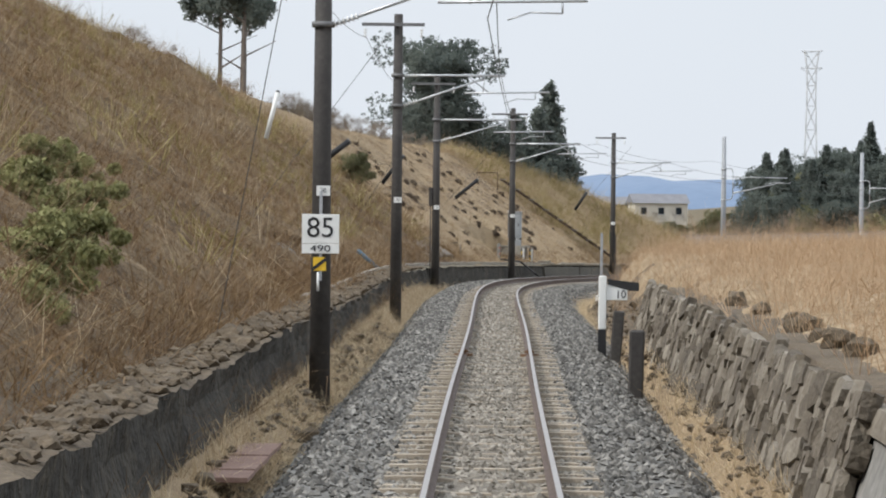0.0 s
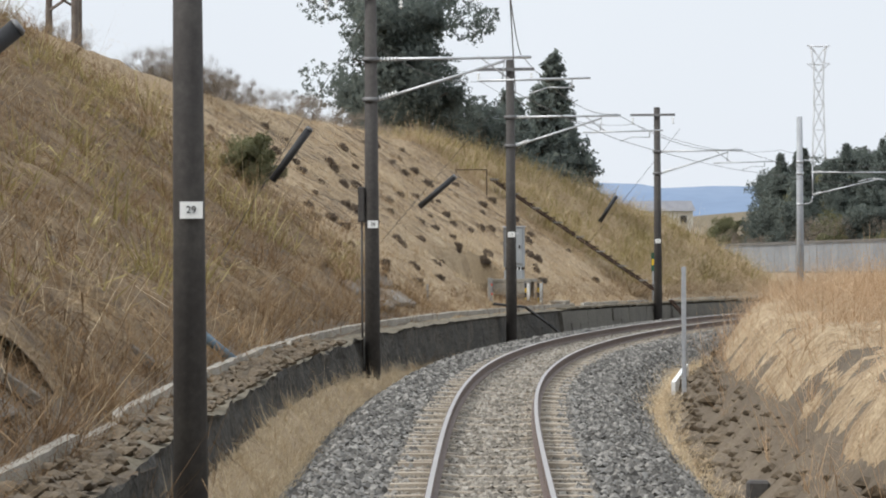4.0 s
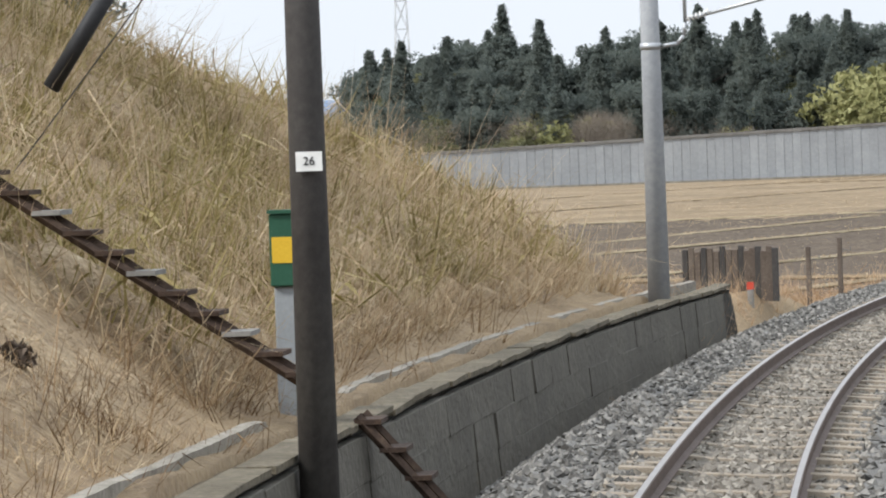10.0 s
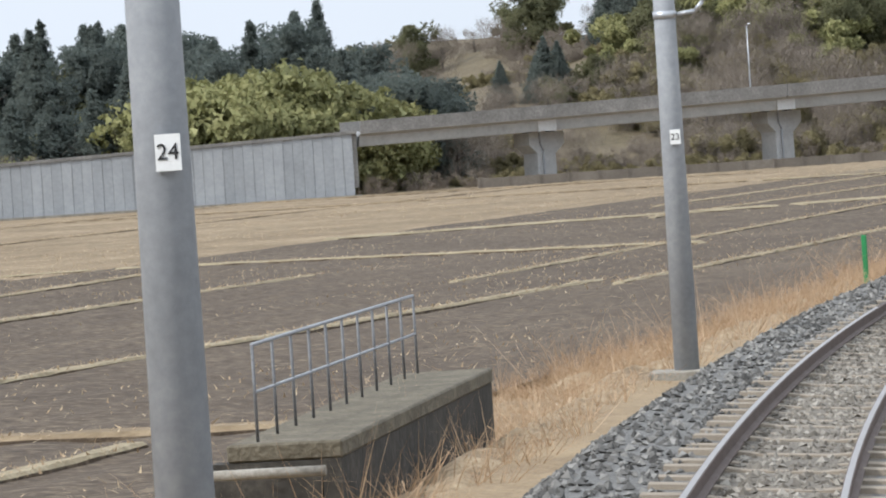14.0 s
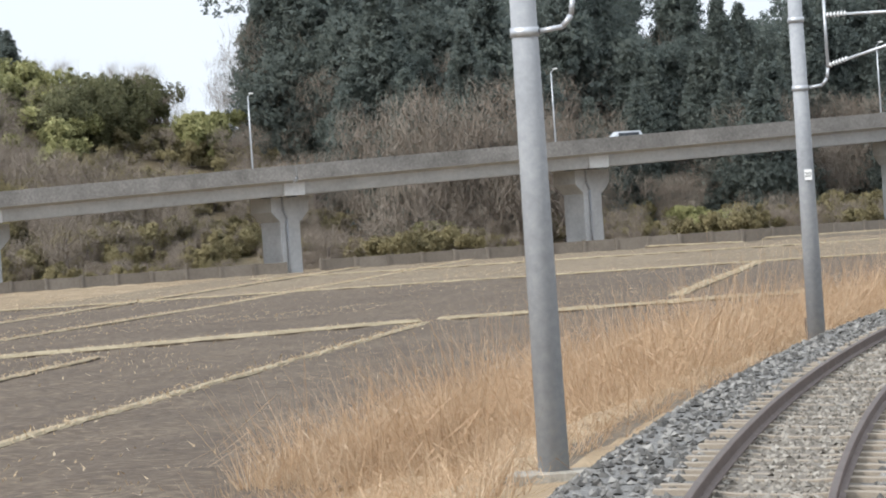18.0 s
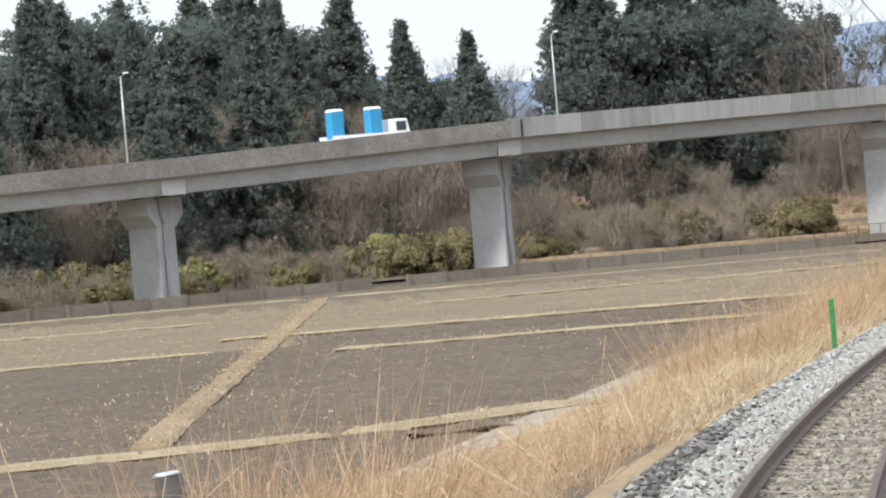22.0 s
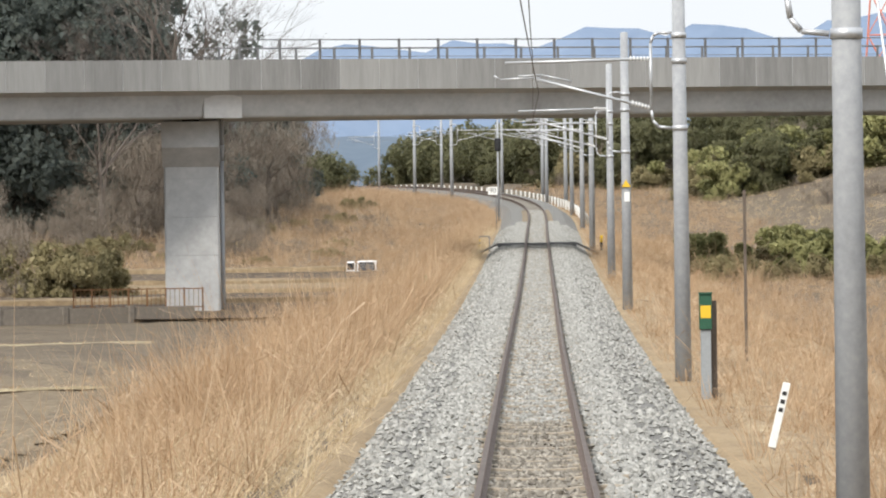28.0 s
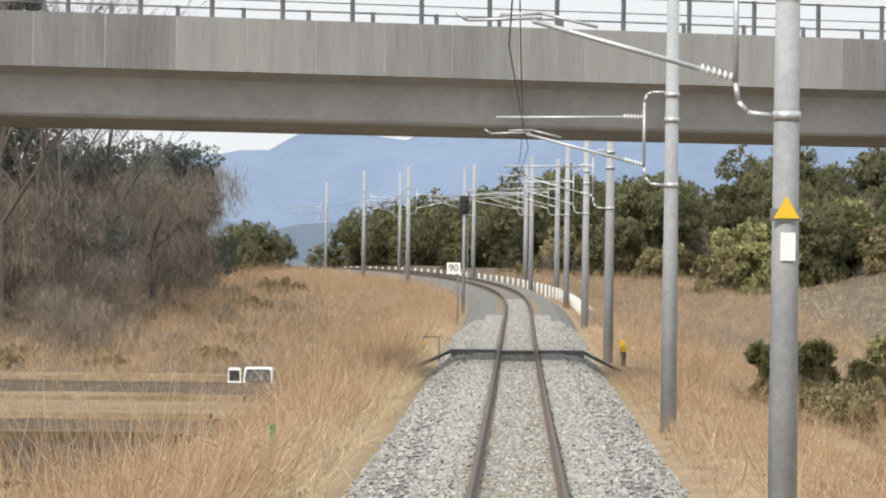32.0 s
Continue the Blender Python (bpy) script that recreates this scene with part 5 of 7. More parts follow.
# ---- distant mountains ----
def ridge(name, r, a0, a1, heights, mat, label, seed):
    az = np.radians(np.linspace(a0, a1, 420))
    base = np.interp(np.degrees(az), np.linspace(a0, a1, len(heights)), heights)
    base = np.convolve(np.pad(base, 8, mode="edge"), np.ones(17) / 17, mode="valid")
    h = base * (1 + 0.05 * np.sin(az * 37 + seed) + 0.04 * np.sin(az * 91 + seed * 2) + 0.03 * np.sin(az * 230) + 0.015 * np.sin(az * 610))
    rows = []
    for k, (dr, u) in enumerate(((0, 0), (60, 0.45), (160, 0.8), (300, 1.0), (700, 0.3))):
        rr = r + dr + 40 * np.sin(az * 90 + k)
        rows.append(np.stack([rr * np.sin(az) + 100, rr * np.cos(az) + 400, -8 + u * h * (1 + 0.1 * np.sin(az * 220 + k * 2) * (u < 1))], -1))
    V = np.stack(rows, 1)
    tagged(mesh_np(name, V.reshape(-1, 3), strip(5, az), mat, smooth_faces=True), label, "mountains", kind="structure")


ridge("backdrop_hills", 3600, -40, 100, [55, 55, 55, 55, 55, 55, 55, 55, 55, 55, 55, 55, 55, 60, 78, 75, 100, 135, 150, 130, 158, 190, 200, 195, 170, 150, 140, 140, 140, 140, 140, 140, 140, 140, 140, 140], M["ridge_b"], "mountain ridge far away, blue from haze put into its colour", 1.0)
ridge("backdrop_hills", 2700, -40, 100, [25, 25, 20, 22, 30, 55, 75, 70, 80, 100, 90, 80], M["ridge_a"], "wooded hills in the distance, blue-grey from haze put into the colour", 3.0)


# ---- grass ----
def grass(name, n, s_lo, s_hi, l_lo, l_hi, height, width, mat, label, lean=0.35, keep=None, clump=0.0, seed=1):
    g = np.random.default_rng(seed)
    per = 22
    c = n // per
    cs_, cl_ = g.uniform(s_lo, s_hi, c), g.uniform(l_lo, l_hi, c)
    if keep is not None:
        m = g.random(c) < keep(cs_, cl_)
        cs_, cl_ = cs_[m], cl_[m]
    c = len(cs_)
    n = c * per
    size = np.repeat(np.clip(g.lognormal(0, 0.45, c), 0.35, 2.4) * (1 + clump * wobble(cs_, cl_, 1.1, seed)), per)
    an = g.uniform(0, 2 * np.pi, n)
    rad = 0.34 * height ** 0.5 * np.sqrt(g.random(n)) * size
    s, lat = np.repeat(cs_, per) + rad * np.cos(an), np.repeat(cl_, per) + rad * np.sin(an) * 0.8
    lat = np.clip(lat, l_lo, l_hi)
    p = line(s, lat, ground_z(s, lat) - 0.03)
    hv = height * g.uniform(0.5, 1.15, n) * size
    tilt = np.repeat(g.normal(0, 0.35 * lean, c), per)
    tdir = np.repeat(g.uniform(0, 2 * np.pi, c), per)
    ln = lean * (0.25 + np.abs(g.normal(0, 0.8, n)))
    q = bearing(s)
    ax, ay = np.sin(an + 0) * 0 + np.cos(an), np.sin(an)
    wx0, wy0 = ax * np.sin(q) + ay * np.cos(q), ax * np.cos(q) - ay * np.sin(q)
    dx, dy = (wx0 * ln + np.cos(tdir) * tilt) * hv, (wy0 * ln + np.sin(tdir) * tilt) * hv
    w = width * g.uniform(0.6, 1.4, n)
    wa = g.uniform(0, np.pi, n)
    wx, wy = np.cos(wa) * w, np.sin(wa) * w
    V = np.zeros((n, 3, 3), np.float32)
    V[:, 0] = p + np.stack([-wx, -wy, 0 * w], -1)
    V[:, 1] = p + np.stack([wx, wy, 0 * w], -1)
    V[:, 2] = p + np.stack([dx, dy, hv * np.sqrt(np.clip(1 - (ln * 0.6) ** 2, 0.05, 1))], -1)
    # part of the blades hang broken from halfway up
    broken = g.random(n) < 0.42
    k = int(broken.sum())
    half = np.stack([dx * 0.5, dy * 0.5, hv * 0.55], -1)[broken]
    a2 = g.uniform(0, 2 * np.pi, k)
    reach = hv[broken] * g.uniform(0.4, 0.9, k)
    V[broken, 0] += half
    V[broken, 1] += half
    V[broken, 2] = p[broken] + half + np.stack([np.cos(a2) * reach, np.sin(a2) * reach, -hv[broken] * g.uniform(-0.1, 0.45, k)], -1)
    return tagged(mesh_np(name, V, np.arange(n * 3).reshape(-1, 3), M[mat]), label, "grass", kind="stuff")


mown = lambda s, l: smooth(176, 190, s + 3 * wobble(s, l, 0.3)) * (1 - smooth(-1.2, 1.2, s - 227))
under = lambda s, l: (-l < crest(s) + 2).astype(float)
grass("slope_grass", 200000, 38, 190, -19, -3.9, 0.48, 0.009, "grass_brown", "tall dry brown grass on the cutting slope", 1.0, lambda s, l: (1 - mown(s, l)) * under(s, l), 0.35, 1)
grass("slope_stalks", 9000, 38, 190, -19, -3.9, 0.95, 0.0045, "grass_gold", "pale bent stalks on the cutting slope", 0.8, lambda s, l: (1 - mown(s, l)) * under(s, l), 0.3, 11)
grass("slope_bamboo_grass", 130000, 38, 185, -19, -5.0, 0.5, 0.02, "grass_green", "olive dwarf bamboo patches on the slope", 0.7, lambda s, l: (0.4 + 0.6 * smooth(90, 130, s)) * (1 - mown(s, l)) * under(s, l) * (0.03 + 0.5 * smooth(0.05, 0.3, wobble(s, l, 0.35, 5)) + 0.95 * smooth(6.2, 8.5, -l) * (1 - smooth(66, 84, s))), 0.25, 2)
grass("slope_tuft_grass", 26000, 172, 230, -13, -3.85, 0.24, 0.006, "grass_gold", "tangled straw tufts on the mown slope", 1.0, lambda s, l: mown(s, l) * under(s, l) * smooth(-0.1, 0.3, wobble(s, l, 0.9, 8)), 0.3, 31)
grass("slope_tuft_grass", 22000, 172, 230, -13, -3.85, 0.2, 0.007, "grass_brown", "withered brown tufts on the mown slope", 1.0, lambda s, l: mown(s, l) * under(s, l) * smooth(-0.1, 0.3, wobble(s, l, 0.8, 18)), 0.3, 32)
grass("short_grass", 150000, 172, 230, -13, -3.85, 0.13, 0.007, "grass", "short mown straw grass on the slope", 0.9, lambda s, l: mown(s, l) * under(s, l), 0.2, 3)
grass("slope_grass", 100000, 227, 268, -14, -4.15, 0.5, 0.009, "grass", "tall pale pampas grass on the cutting slope", 0.95, under, 0.35, 4)
grass("slope_stalks", 9000, 228, 266, -14, -4.3, 0.85, 0.005, "grass_gold", "pale bent stalks on the cutting slope", 0.5, under, 0.3, 12)
grass("slope_bamboo_grass", 60000, 228, 264, -14, -4.6, 0.42, 0.022, "grass_green", "olive dwarf bamboo patches on the slope", 0.7, under, 0.2, 5)
grass("verge_grass", 70000, 28, 190, -2.8, -2.2, 0.22, 0.005, "grass_gold", "straw grass in the drain beside the ballast", 0.9, lambda s, l: 0.35 + 0.65 * smooth(-0.2, 0.3, wobble(s, l, 0.8, 3)), 0.4, 6)
grass("verge_grass", 30000, 28, 200, 2.2, 2.75, 0.2, 0.005, "grass_gold", "straw grass at the foot of the masonry wall", 0.9, None, 0.4, 16)
grass("field_grass", 190000, 30, 215, 3.3, 24, 0.7, 0.005, "grass_red", "russet dry grass in the field", 0.6, lambda s, l: np.where(s < 85, np.where(l > 4.1, 1.0, 0.45), np.where(l > 4.4, 1.0, 0.45)), 0.35, 7)
grass("bank_grass", 190000, 262, 520, -9.5, -3.0, 0.5, 0.006, "grass_red", "russet dry grass on the railway bank", 0.8, lambda s, l: np.where(s < 300, 0.9, np.where(s < 350, 0.4, 1.0)), 0.4, 8)
grass("bank_grass", 200000, 500, 860, -8.2, -2.8, 0.42, 0.008, "grass_gold", "tall golden grass on the railway bank", 0.8, None, 0.45, 9)
grass("bank_grass", 150000, 530, 850, -6.6, -3.4, 0.95, 0.009, "grass_red", "tall russet reeds on the railway bank", 0.6, lambda s, l: 0.08 + 0.92 * smooth(-0.1, 0.3, wobble(s, l, 0.5, 9)), 0.5, 19)
grass("bank_grass", 170000, 540, 1000, 2.8, 16, 0.5, 0.007, "grass_red", "dry grass on the railway bank", 0.6, None, 0.45, 10)
grass("ledge_grass", 90000, 28, 250, -4.8, -2.9, 0.36, 0.005, "grass_brown", "dry tangled grass hanging over the wall top", 1.1, lambda s, l: (0.5 + 0.5 * smooth(-0.2, 0.3, wobble(s, l, 0.7, 4))) * np.where((s > 120) & (l > -4.0), 0.12, 1.0), 0.4, 21)
grass("bank_reeds", 120000, 424, 490, -11.0, -4.0, 1.0, 0.009, "grass_red", "tall russet reeds at the foot of the bank", 0.55, None, 0.4, 22)
grass("bank_reeds", 60000, 655, 735, -7.8, -3.6, 1.15, 0.009, "grass_red", "tall uneven russet reeds on the bank", 0.6, lambda s, l: smooth(-0.25, 0.2, wobble(s, l, 0.6, 33)), 0.5, 33)
grass("bank_grass", 90000, 560, 850, 3.6, 10, 0.85, 0.009, "grass_red", "clumps of tall russet grass on the railway bank", 0.7, lambda s, l: 0.06 + 0.94 * smooth(-0.05, 0.3, wobble(s, l, 0.5, 29)), 0.5, 29)
grass("bank_grass", 120000, 850, 1090, -10, -2.8, 0.5, 0.008, "grass_red", "dry grass beside the far curve", 0.8, None, 0.4, 23)
grass("reed_field", 150000, 848, 1000, -64, -9, 0.9, 0.012, "grass_red", "tall brown reeds and dry weeds on the rising field", 0.8, None, 0.5, 24)
grass("slope_grass", 60000, 740, 1000, 14, 44, 0.5, 0.010, "grass_gold", "dry grass on the slope by the line", 0.9, None, 0.4, 25)


# ---- rough turf over slopes, banks and the field ----
def turf(name, s0, s1, l0, l1, ds, dl, lift, mat, label, keep=None, seed=0, fade=None):
    a, b = np.arange(s0, s1, ds), np.arange(l0, l1, dl)
    A, B = np.meshgrid(a, b, indexing="ij")
    A, B = A + 0.3 * ds * (vnoise(A, B, 3.1, seed + 5) - 0.5), B + 0.3 * dl * (vnoise(A, B, 3.3, seed + 6) - 0.5)
    bump = lift * (1.7 * rugged(A, B, seed) - 0.55)
    edge = np.minimum(smooth(0, 0.5, B - l0), smooth(0, 0.5, l1 - dl - B))
    if fade is not None:
        edge = edge * fade(A, B)
    V = line(A, B, ground_z(A, B) - 0.02 + np.where(bump > 0, bump, bump * 0.3) * edge - 0.06 * (1 - edge))
    idx = strip(len(b), a)
    if keep is not None:
        idx = idx[keep(A, B).ravel()[idx].all(1)]
    tagged(mesh_np(name, V.reshape(-1, 3), idx, M[mat], smooth_faces=True), label, "turf", kind="stuff")


tall = lambda s, l: (mown(s, l) < 0.5) & (-l < crest(s) + 3) & ~((s > 169.5) & (s < 181.5) & (l > -5.7)) & ~((s > 103) & (s < 116) & (l > -5.3))
turf("slope_turf", 28, 192, -22, -3.85, 0.25, 0.25, 0.42, "turf_brown", "lumpy brown dead grass cover on the slope", tall, 1, lambda s, l: 1 - smooth(0, 0.4, mown(s, l)))
turf("slope_turf", 174, 230, -15, -3.9, 0.2, 0.2, 0.12, "turf_tan", "short tan mown cover on the slope", lambda s, l: (mown(s, l) > 0.4) & (-l < crest(s) + 2), 2, lambda s, l: smooth(0.4, 0.8, mown(s, l)))
turf("slope_turf", 225, 262, -13, -3.9, 0.2, 0.2, 0.45, "turf_tan", "lumpy straw cover on the slope end", lambda s, l: (mown(s, l) < 0.5) & (-l < crest(s) + 1), 3, lambda s, l: 1 - smooth(0, 0.4, mown(s, l)))
turf("field_turf", 28, 215, 3.5, 20, 0.3, 0.3, 0.3, "turf_tan", "lumpy dry grass cover of the field", None, 4)
turf("bank_turf", 272, 860, -9.0, -3.0, 0.35, 0.3, 0.3, "turf_tan", "lumpy dry grass cover of the bank", None, 5)
turf("bank_turf", 560, 860, 3.0, 9.0, 0.4, 0.35, 0.3, "turf_tan", "lumpy dry grass cover of the bank", None, 6)


# ---- first stretch: signs, guys, posts ----
def sign_pole(s, lat):
    t = thing("speed_sign", at(s, lat, 0.22), "white speed limit board reading 85 and 490 on the pole", "sign")
    y = -0.19
    b = part("upper_board", box(-0.26, 0.26, y - 0.02, y, 1.62, 2.03, bevel=0.004), M["plate"], t)
    text_mesh("85", 0.40, pose(0, y - 0.024, 1.83, 90, 0, 0), M["ink"], b, 0.002)
    b = part("lower_board", box(-0.26, 0.26, y - 0.02, y, 1.48, 1.615, bevel=0.004), M["plate"], t)
    text_mesh("490", 0.13, pose(0, y - 0.024, 1.547, 90, 0, 0) @ Matrix.Diagonal((1.5, 1, 1, 1)), M["ink"], b, 0.002)
    part("bracket", box(-0.02, 0.02, y, y + 0.06, 1.1, 2.35), M["steel"], t)
    m = part("yellow_marker", box(-0.10, 0.08, y - 0.02, y, 1.24, 1.43), M["yellow"], t, "yellow marker with black diagonal stripe")
    bm = box(-0.135, 0.135, y - 0.026, y - 0.021, -0.022, 0.022)
    bmesh.ops.transform(bm, matrix=pose(-0.01, 0, 1.335, 0, -38, 0), verts=bm.verts)
    part("stripe", bm, M["ink"], m)
    part("white_tube", tube((-0.03, y - 0.01, 0.95), (-0.03, y - 0.01, 1.22), 0.018), M["plate"], t, "short white tube")
    return t


sign_pole(61.8, -2.45)


def guy_wire(s, pole_lat, lo, hi, mat, label, r=0.055, top_z=6.6):
    """Stay from the pole's top to an anchor on the slope, with a sleeve between lo and hi (offset, height)."""
    t = thing("guy_wire", at(s, 0, 0), label, "guy wire", "stays of the poles")
    (l0, z0), (l1, z1) = lo, hi
    k = (l1 - l0) / (z1 - z0)
    lat = l0
    z = z0
    while z > float(ground_z(np.array(float(s)), np.array(lat))) and z > -2:
        z -= 0.05
        lat -= 0.05 * k
    part("strand", tube((lat, 0.25, z - 0.1), (pole_lat - 0.12, 0, top_z), 0.007, None, 5), M["wire"], t)
    f = lambda zz: 0.25 * (1 - (zz - z) / (top_z - z))
    part("sleeve", tube((l0, f(z0), z0), (l1, f(z1), z1), r, r, 10), M[mat], t)
    part("sleeve_cap", tube((l1, f(z1), z1), (l1 + (l1 - l0) * 0.04, f(z1), z1 + (z1 - z0) * 0.04), r * 1.08, r * 0.8, 10), M["steel_dark"], t)
    part("anchor", box(lat - 0.12, lat + 0.12, 0.13, 0.37, z - 0.2, z + 0.05), M["concrete_dark"], t)
    return t


guy_wire(58.0, -2.45, (-3.04, 3.25), (-2.89, 3.86), "plate", "pole stay wire with a white sleeve near the top", 0.03)
guy_wire(105.8, -2.5, (-4.28, 3.44), (-3.6, 3.97), "black", "pole stay wire with a thick black sleeve", 0.075)
guy_wire(155.5, -2.85, (-4.83, 3.43), (-4.12, 4.39), "black", "pole stay wire with a thick black sleeve", 0.075)
guy_wire(190.2, -2.76, (-5.5, 3.36), (-4.55, 4.15), "black", "pole stay wire with a thick black sleeve", 0.08)
guy_wire(230.0, -2.8, (-5.87, 3.32), (-5.26, 4.22), "black", "pole stay wire with a thick black sleeve", 0.075)

t = thing("pole_box", at(154.5, -2.85, 0), "dark terminal box strapped to the railway pole", "terminal box")
part("case", box(-0.25, -0.13, -0.12, 0.12, 2.62, 3.28, bevel=0.015), M["pole_dark"], t)
part("conduit", tube((-0.19, 0, -0.5), (-0.19, 0, 2.62), 0.02), M["pole_dark"], t)

t = thing("gradient_post", at(79.75, 1.9, 0.45), "white gradient post with a black-topped arm marked 10", "gradient post")
part("post", box(-0.07, 0.07, -0.07, 0.07, -0.25, 0.72, bevel=0.015), M["plate"], t)
part("black_foot", box(-0.075, 0.075, -0.075, 0.075, -0.95, -0.252), M["black"], t)
arm = part("arm", box(0.07, 0.45, -0.03, 0.03, 0.28, 0.56, bevel=0.008), M["plate"], t)
bm = bmesh.new()
vs = [bm.verts.new(v) for v in ((0.08, -0.04, 0.66), (0.66, -0.04, 0.60), (0.66, -0.04, 0.45), (0.5, -0.04, 0.45), (0.1, -0.04, 0.56))]
f = bm.faces.new(vs)
r = bmesh.ops.extrude_face_region(bm, geom=[f])
bmesh.ops.translate(bm, vec=(0, 0.08, 0), verts=[v for v in r["geom"] if isinstance(v, bmesh.types.BMVert)])
part("arm_top", bm, M["black"], t, "black upper arm edge")
text_mesh("10", 0.2, pose(0.33, -0.036, 0.38, 90, 0, 0), M["ink"], arm)


def stake(name, s, lat, z0, z1, w, mat, label, lean=0.0, cap=None, cat="post", group=""):
    t = thing(name, at(s, lat, 0) @ pose(0, 0, z0, 0, lean, 0), label, cat, group)
    part("post", box(-w / 2, w / 2, -w / 2, w / 2, -0.3, z1 - z0, bevel=w * 0.12), M[mat], t)
    if cap:
        part("cap", box(-w / 2 - 0.005, w / 2 + 0.005, -w / 2 - 0.005, w / 2 + 0.005, (z1 - z0) * 0.75, z1 - z0 + 0.01), M[cap], t)
    return t


stake("timber_stub", 64.5, 2.06, -0.5, 0.6, 0.22, "pole_dark", "dark rotten timber stub beside the ballast", 1)
stake("timber_stub", 79.3, 2.12, -0.5, 0.55, 0.2, "pole_dark", "dark leaning timber stub by the gradient post", 4)
stake("timber_stub", 122.0, 3.0, -0.85, -0.45, 0.26, "pole_dark", "low rotten timber stub on the bank edge", 2)
stake("line_post", 155.6, 2.95, -0.5, 1.75, 0.09, "pole_grey", "slim grey concrete post at the ballast edge")
t = thing("kerb_line", at(165, 2.75, 0), "white painted low kerb beside the ballast", "kerb")
part("bar", box(-0.04, 0.04, -7, 5, -0.75, -0.46), M["plate"], t)
stake("slope_stake", 184, -4.5, 0.7, 1.3, 0.05, "concrete_dark", "thin grey stake on the slope")
t = stake("marker_post", 196.5, -4.35, 0.75, 1.42, 0.13, "concrete_dark", "grey marker post with red reflectors")
for z in (0.22, 0.48):
    part("reflector", tube((0.055, -0.07, z), (0.055, -0.085, z), 0.03, None, 8), M["red"], t, "round red reflector")
t = thing("drain_pipe", at(134.5, -4.0, 0), "faded blue plastic drain pipe on the slope", "pipe")
part("pipe", tube((-0.35, 0, 1.12), (0.3, 0.3, 0.55), 0.07), M["pipe_blue"], t)
for i, (s, l, w, h, a) in enumerate(((170.6, -4.45, 1.4, 0.5, 3), (172.3, -4.5, 1.5, 0.5, -2), (174.0, -4.45, 1.5, 0.5, 2), (172.5, -5.0, 1.4, 0.5, -4), (175.6, -4.6, 1.5, 0.55, 2), (177.2, -4.55, 1.5, 0.6, -3), (178.9, -4.5, 1.6, 0.55, 2), (175.2, -5.1, 1.5, 0.55, -2), (176.9, -5.05, 1.6, 0.5, 3), (178.7, -5.1, 1.5, 0.55, -3), (180.3, -5.2, 1.3, 0.5, 2), (108, -4.7, 1.2, 0.9, 5), (111, -4.6, 1.4, 0.8, -4), (114, -4.7, 1.1, 1.0, 8), (105, -4.9, 1.3, 0.9, -6), (127, -4.5, 1.2, 0.7, 5))):
    t = thing("slope_slab", at(s, l, float(ground_z(np.array(float(s)), np.array(l))) + 0.06) @ pose(0, 0, 0, 0, 35, a), "grey weathered concrete slab lying on the slope", "slab", "slabs on the slope")
    part("slab", box(-h / 2, h / 2, -w / 2, w / 2, -0.06, 0.07, bevel=0.015), M["slab"], t)

# ---- relay cabinet on its platform ----
t = thing("relay_cabinet", at(206.3, -4.97, 1.36) @ Matrix.Diagonal((1.14, 1.0, 1.1, 1)), "tall grey steel relay cabinet on a concrete platform", "cabinet")
part("body", box(-0.26, 0.26, -0.2, 0.25, 0.32, 1.43, bevel=0.012), M["cab"], t)
d = part("door", box(-0.2, 0.245, -0.225, -0.2, 0.42, 1.40, bevel=0.008), M["cab"], t)
part("handle", box(0.15, 0.185, -0.255, -0.225, 0.84, 0.94, bevel=0.006), M["black"], d, "black door handle")
part("name_strip", box(-0.06, 0.16, -0.229, -0.226, 1.24, 1.28), M["steel"], d)
part("side_strip", box(-0.262, -0.2, -0.222, -0.2, 0.35, 1.41), M["steel_dark"], t)
part("roof", box(-0.29, 0.29, -0.25, 0.28, 1.43, 1.46, bevel=0.008), M["steel"], t, "thin overhanging roof sheet")
part("base", box(-0.25, 0.25, -0.19, 0.24, 0.0, 0.25, bevel=0.008), M["cab"], t)
# a black block fills the slot in place of its shade
part("gap_shadow", box(-0.22, 0.22, -0.15, 0.2, 0.25, 0.32), M["black"], t, "black block standing for the shade in the open slot")
for x in (-0.18, -0.09, 0.1, 0.19):
    part("cable_end", tube((x, -0.17, 0.25), (x + 0.01, -0.17, 0.32), 0.016), M["porcelain"], t)
t = thing("cabinet_platform", at(206.3, -4.97, -0.14), "concrete platform on posts carrying the cabinet", "platform")
part("slab", box(-0.75, 0.62, -0.35, 0.7, 1.40, 1.5, bevel=0.01), M["kerb"], t)
part("front_beam", box(-0.6, 0.42, -0.33, -0.25, 1.03, 1.40), M["kerb"], t)
part("lower_beam", box(-0.3, 0.42, -0.31, -0.24, 0.75, 1.0), M["concrete_dark"], t)
for x, y in ((0.46, -0.3), (0.46, 0.6), (-0.68, -0.3), (-0.68, 0.6)):
    part("leg", box(x - 0.07, x + 0.07, y - 0.07, y + 0.07, 0.0, 1.42, bevel=0.01), M["kerb"], t)


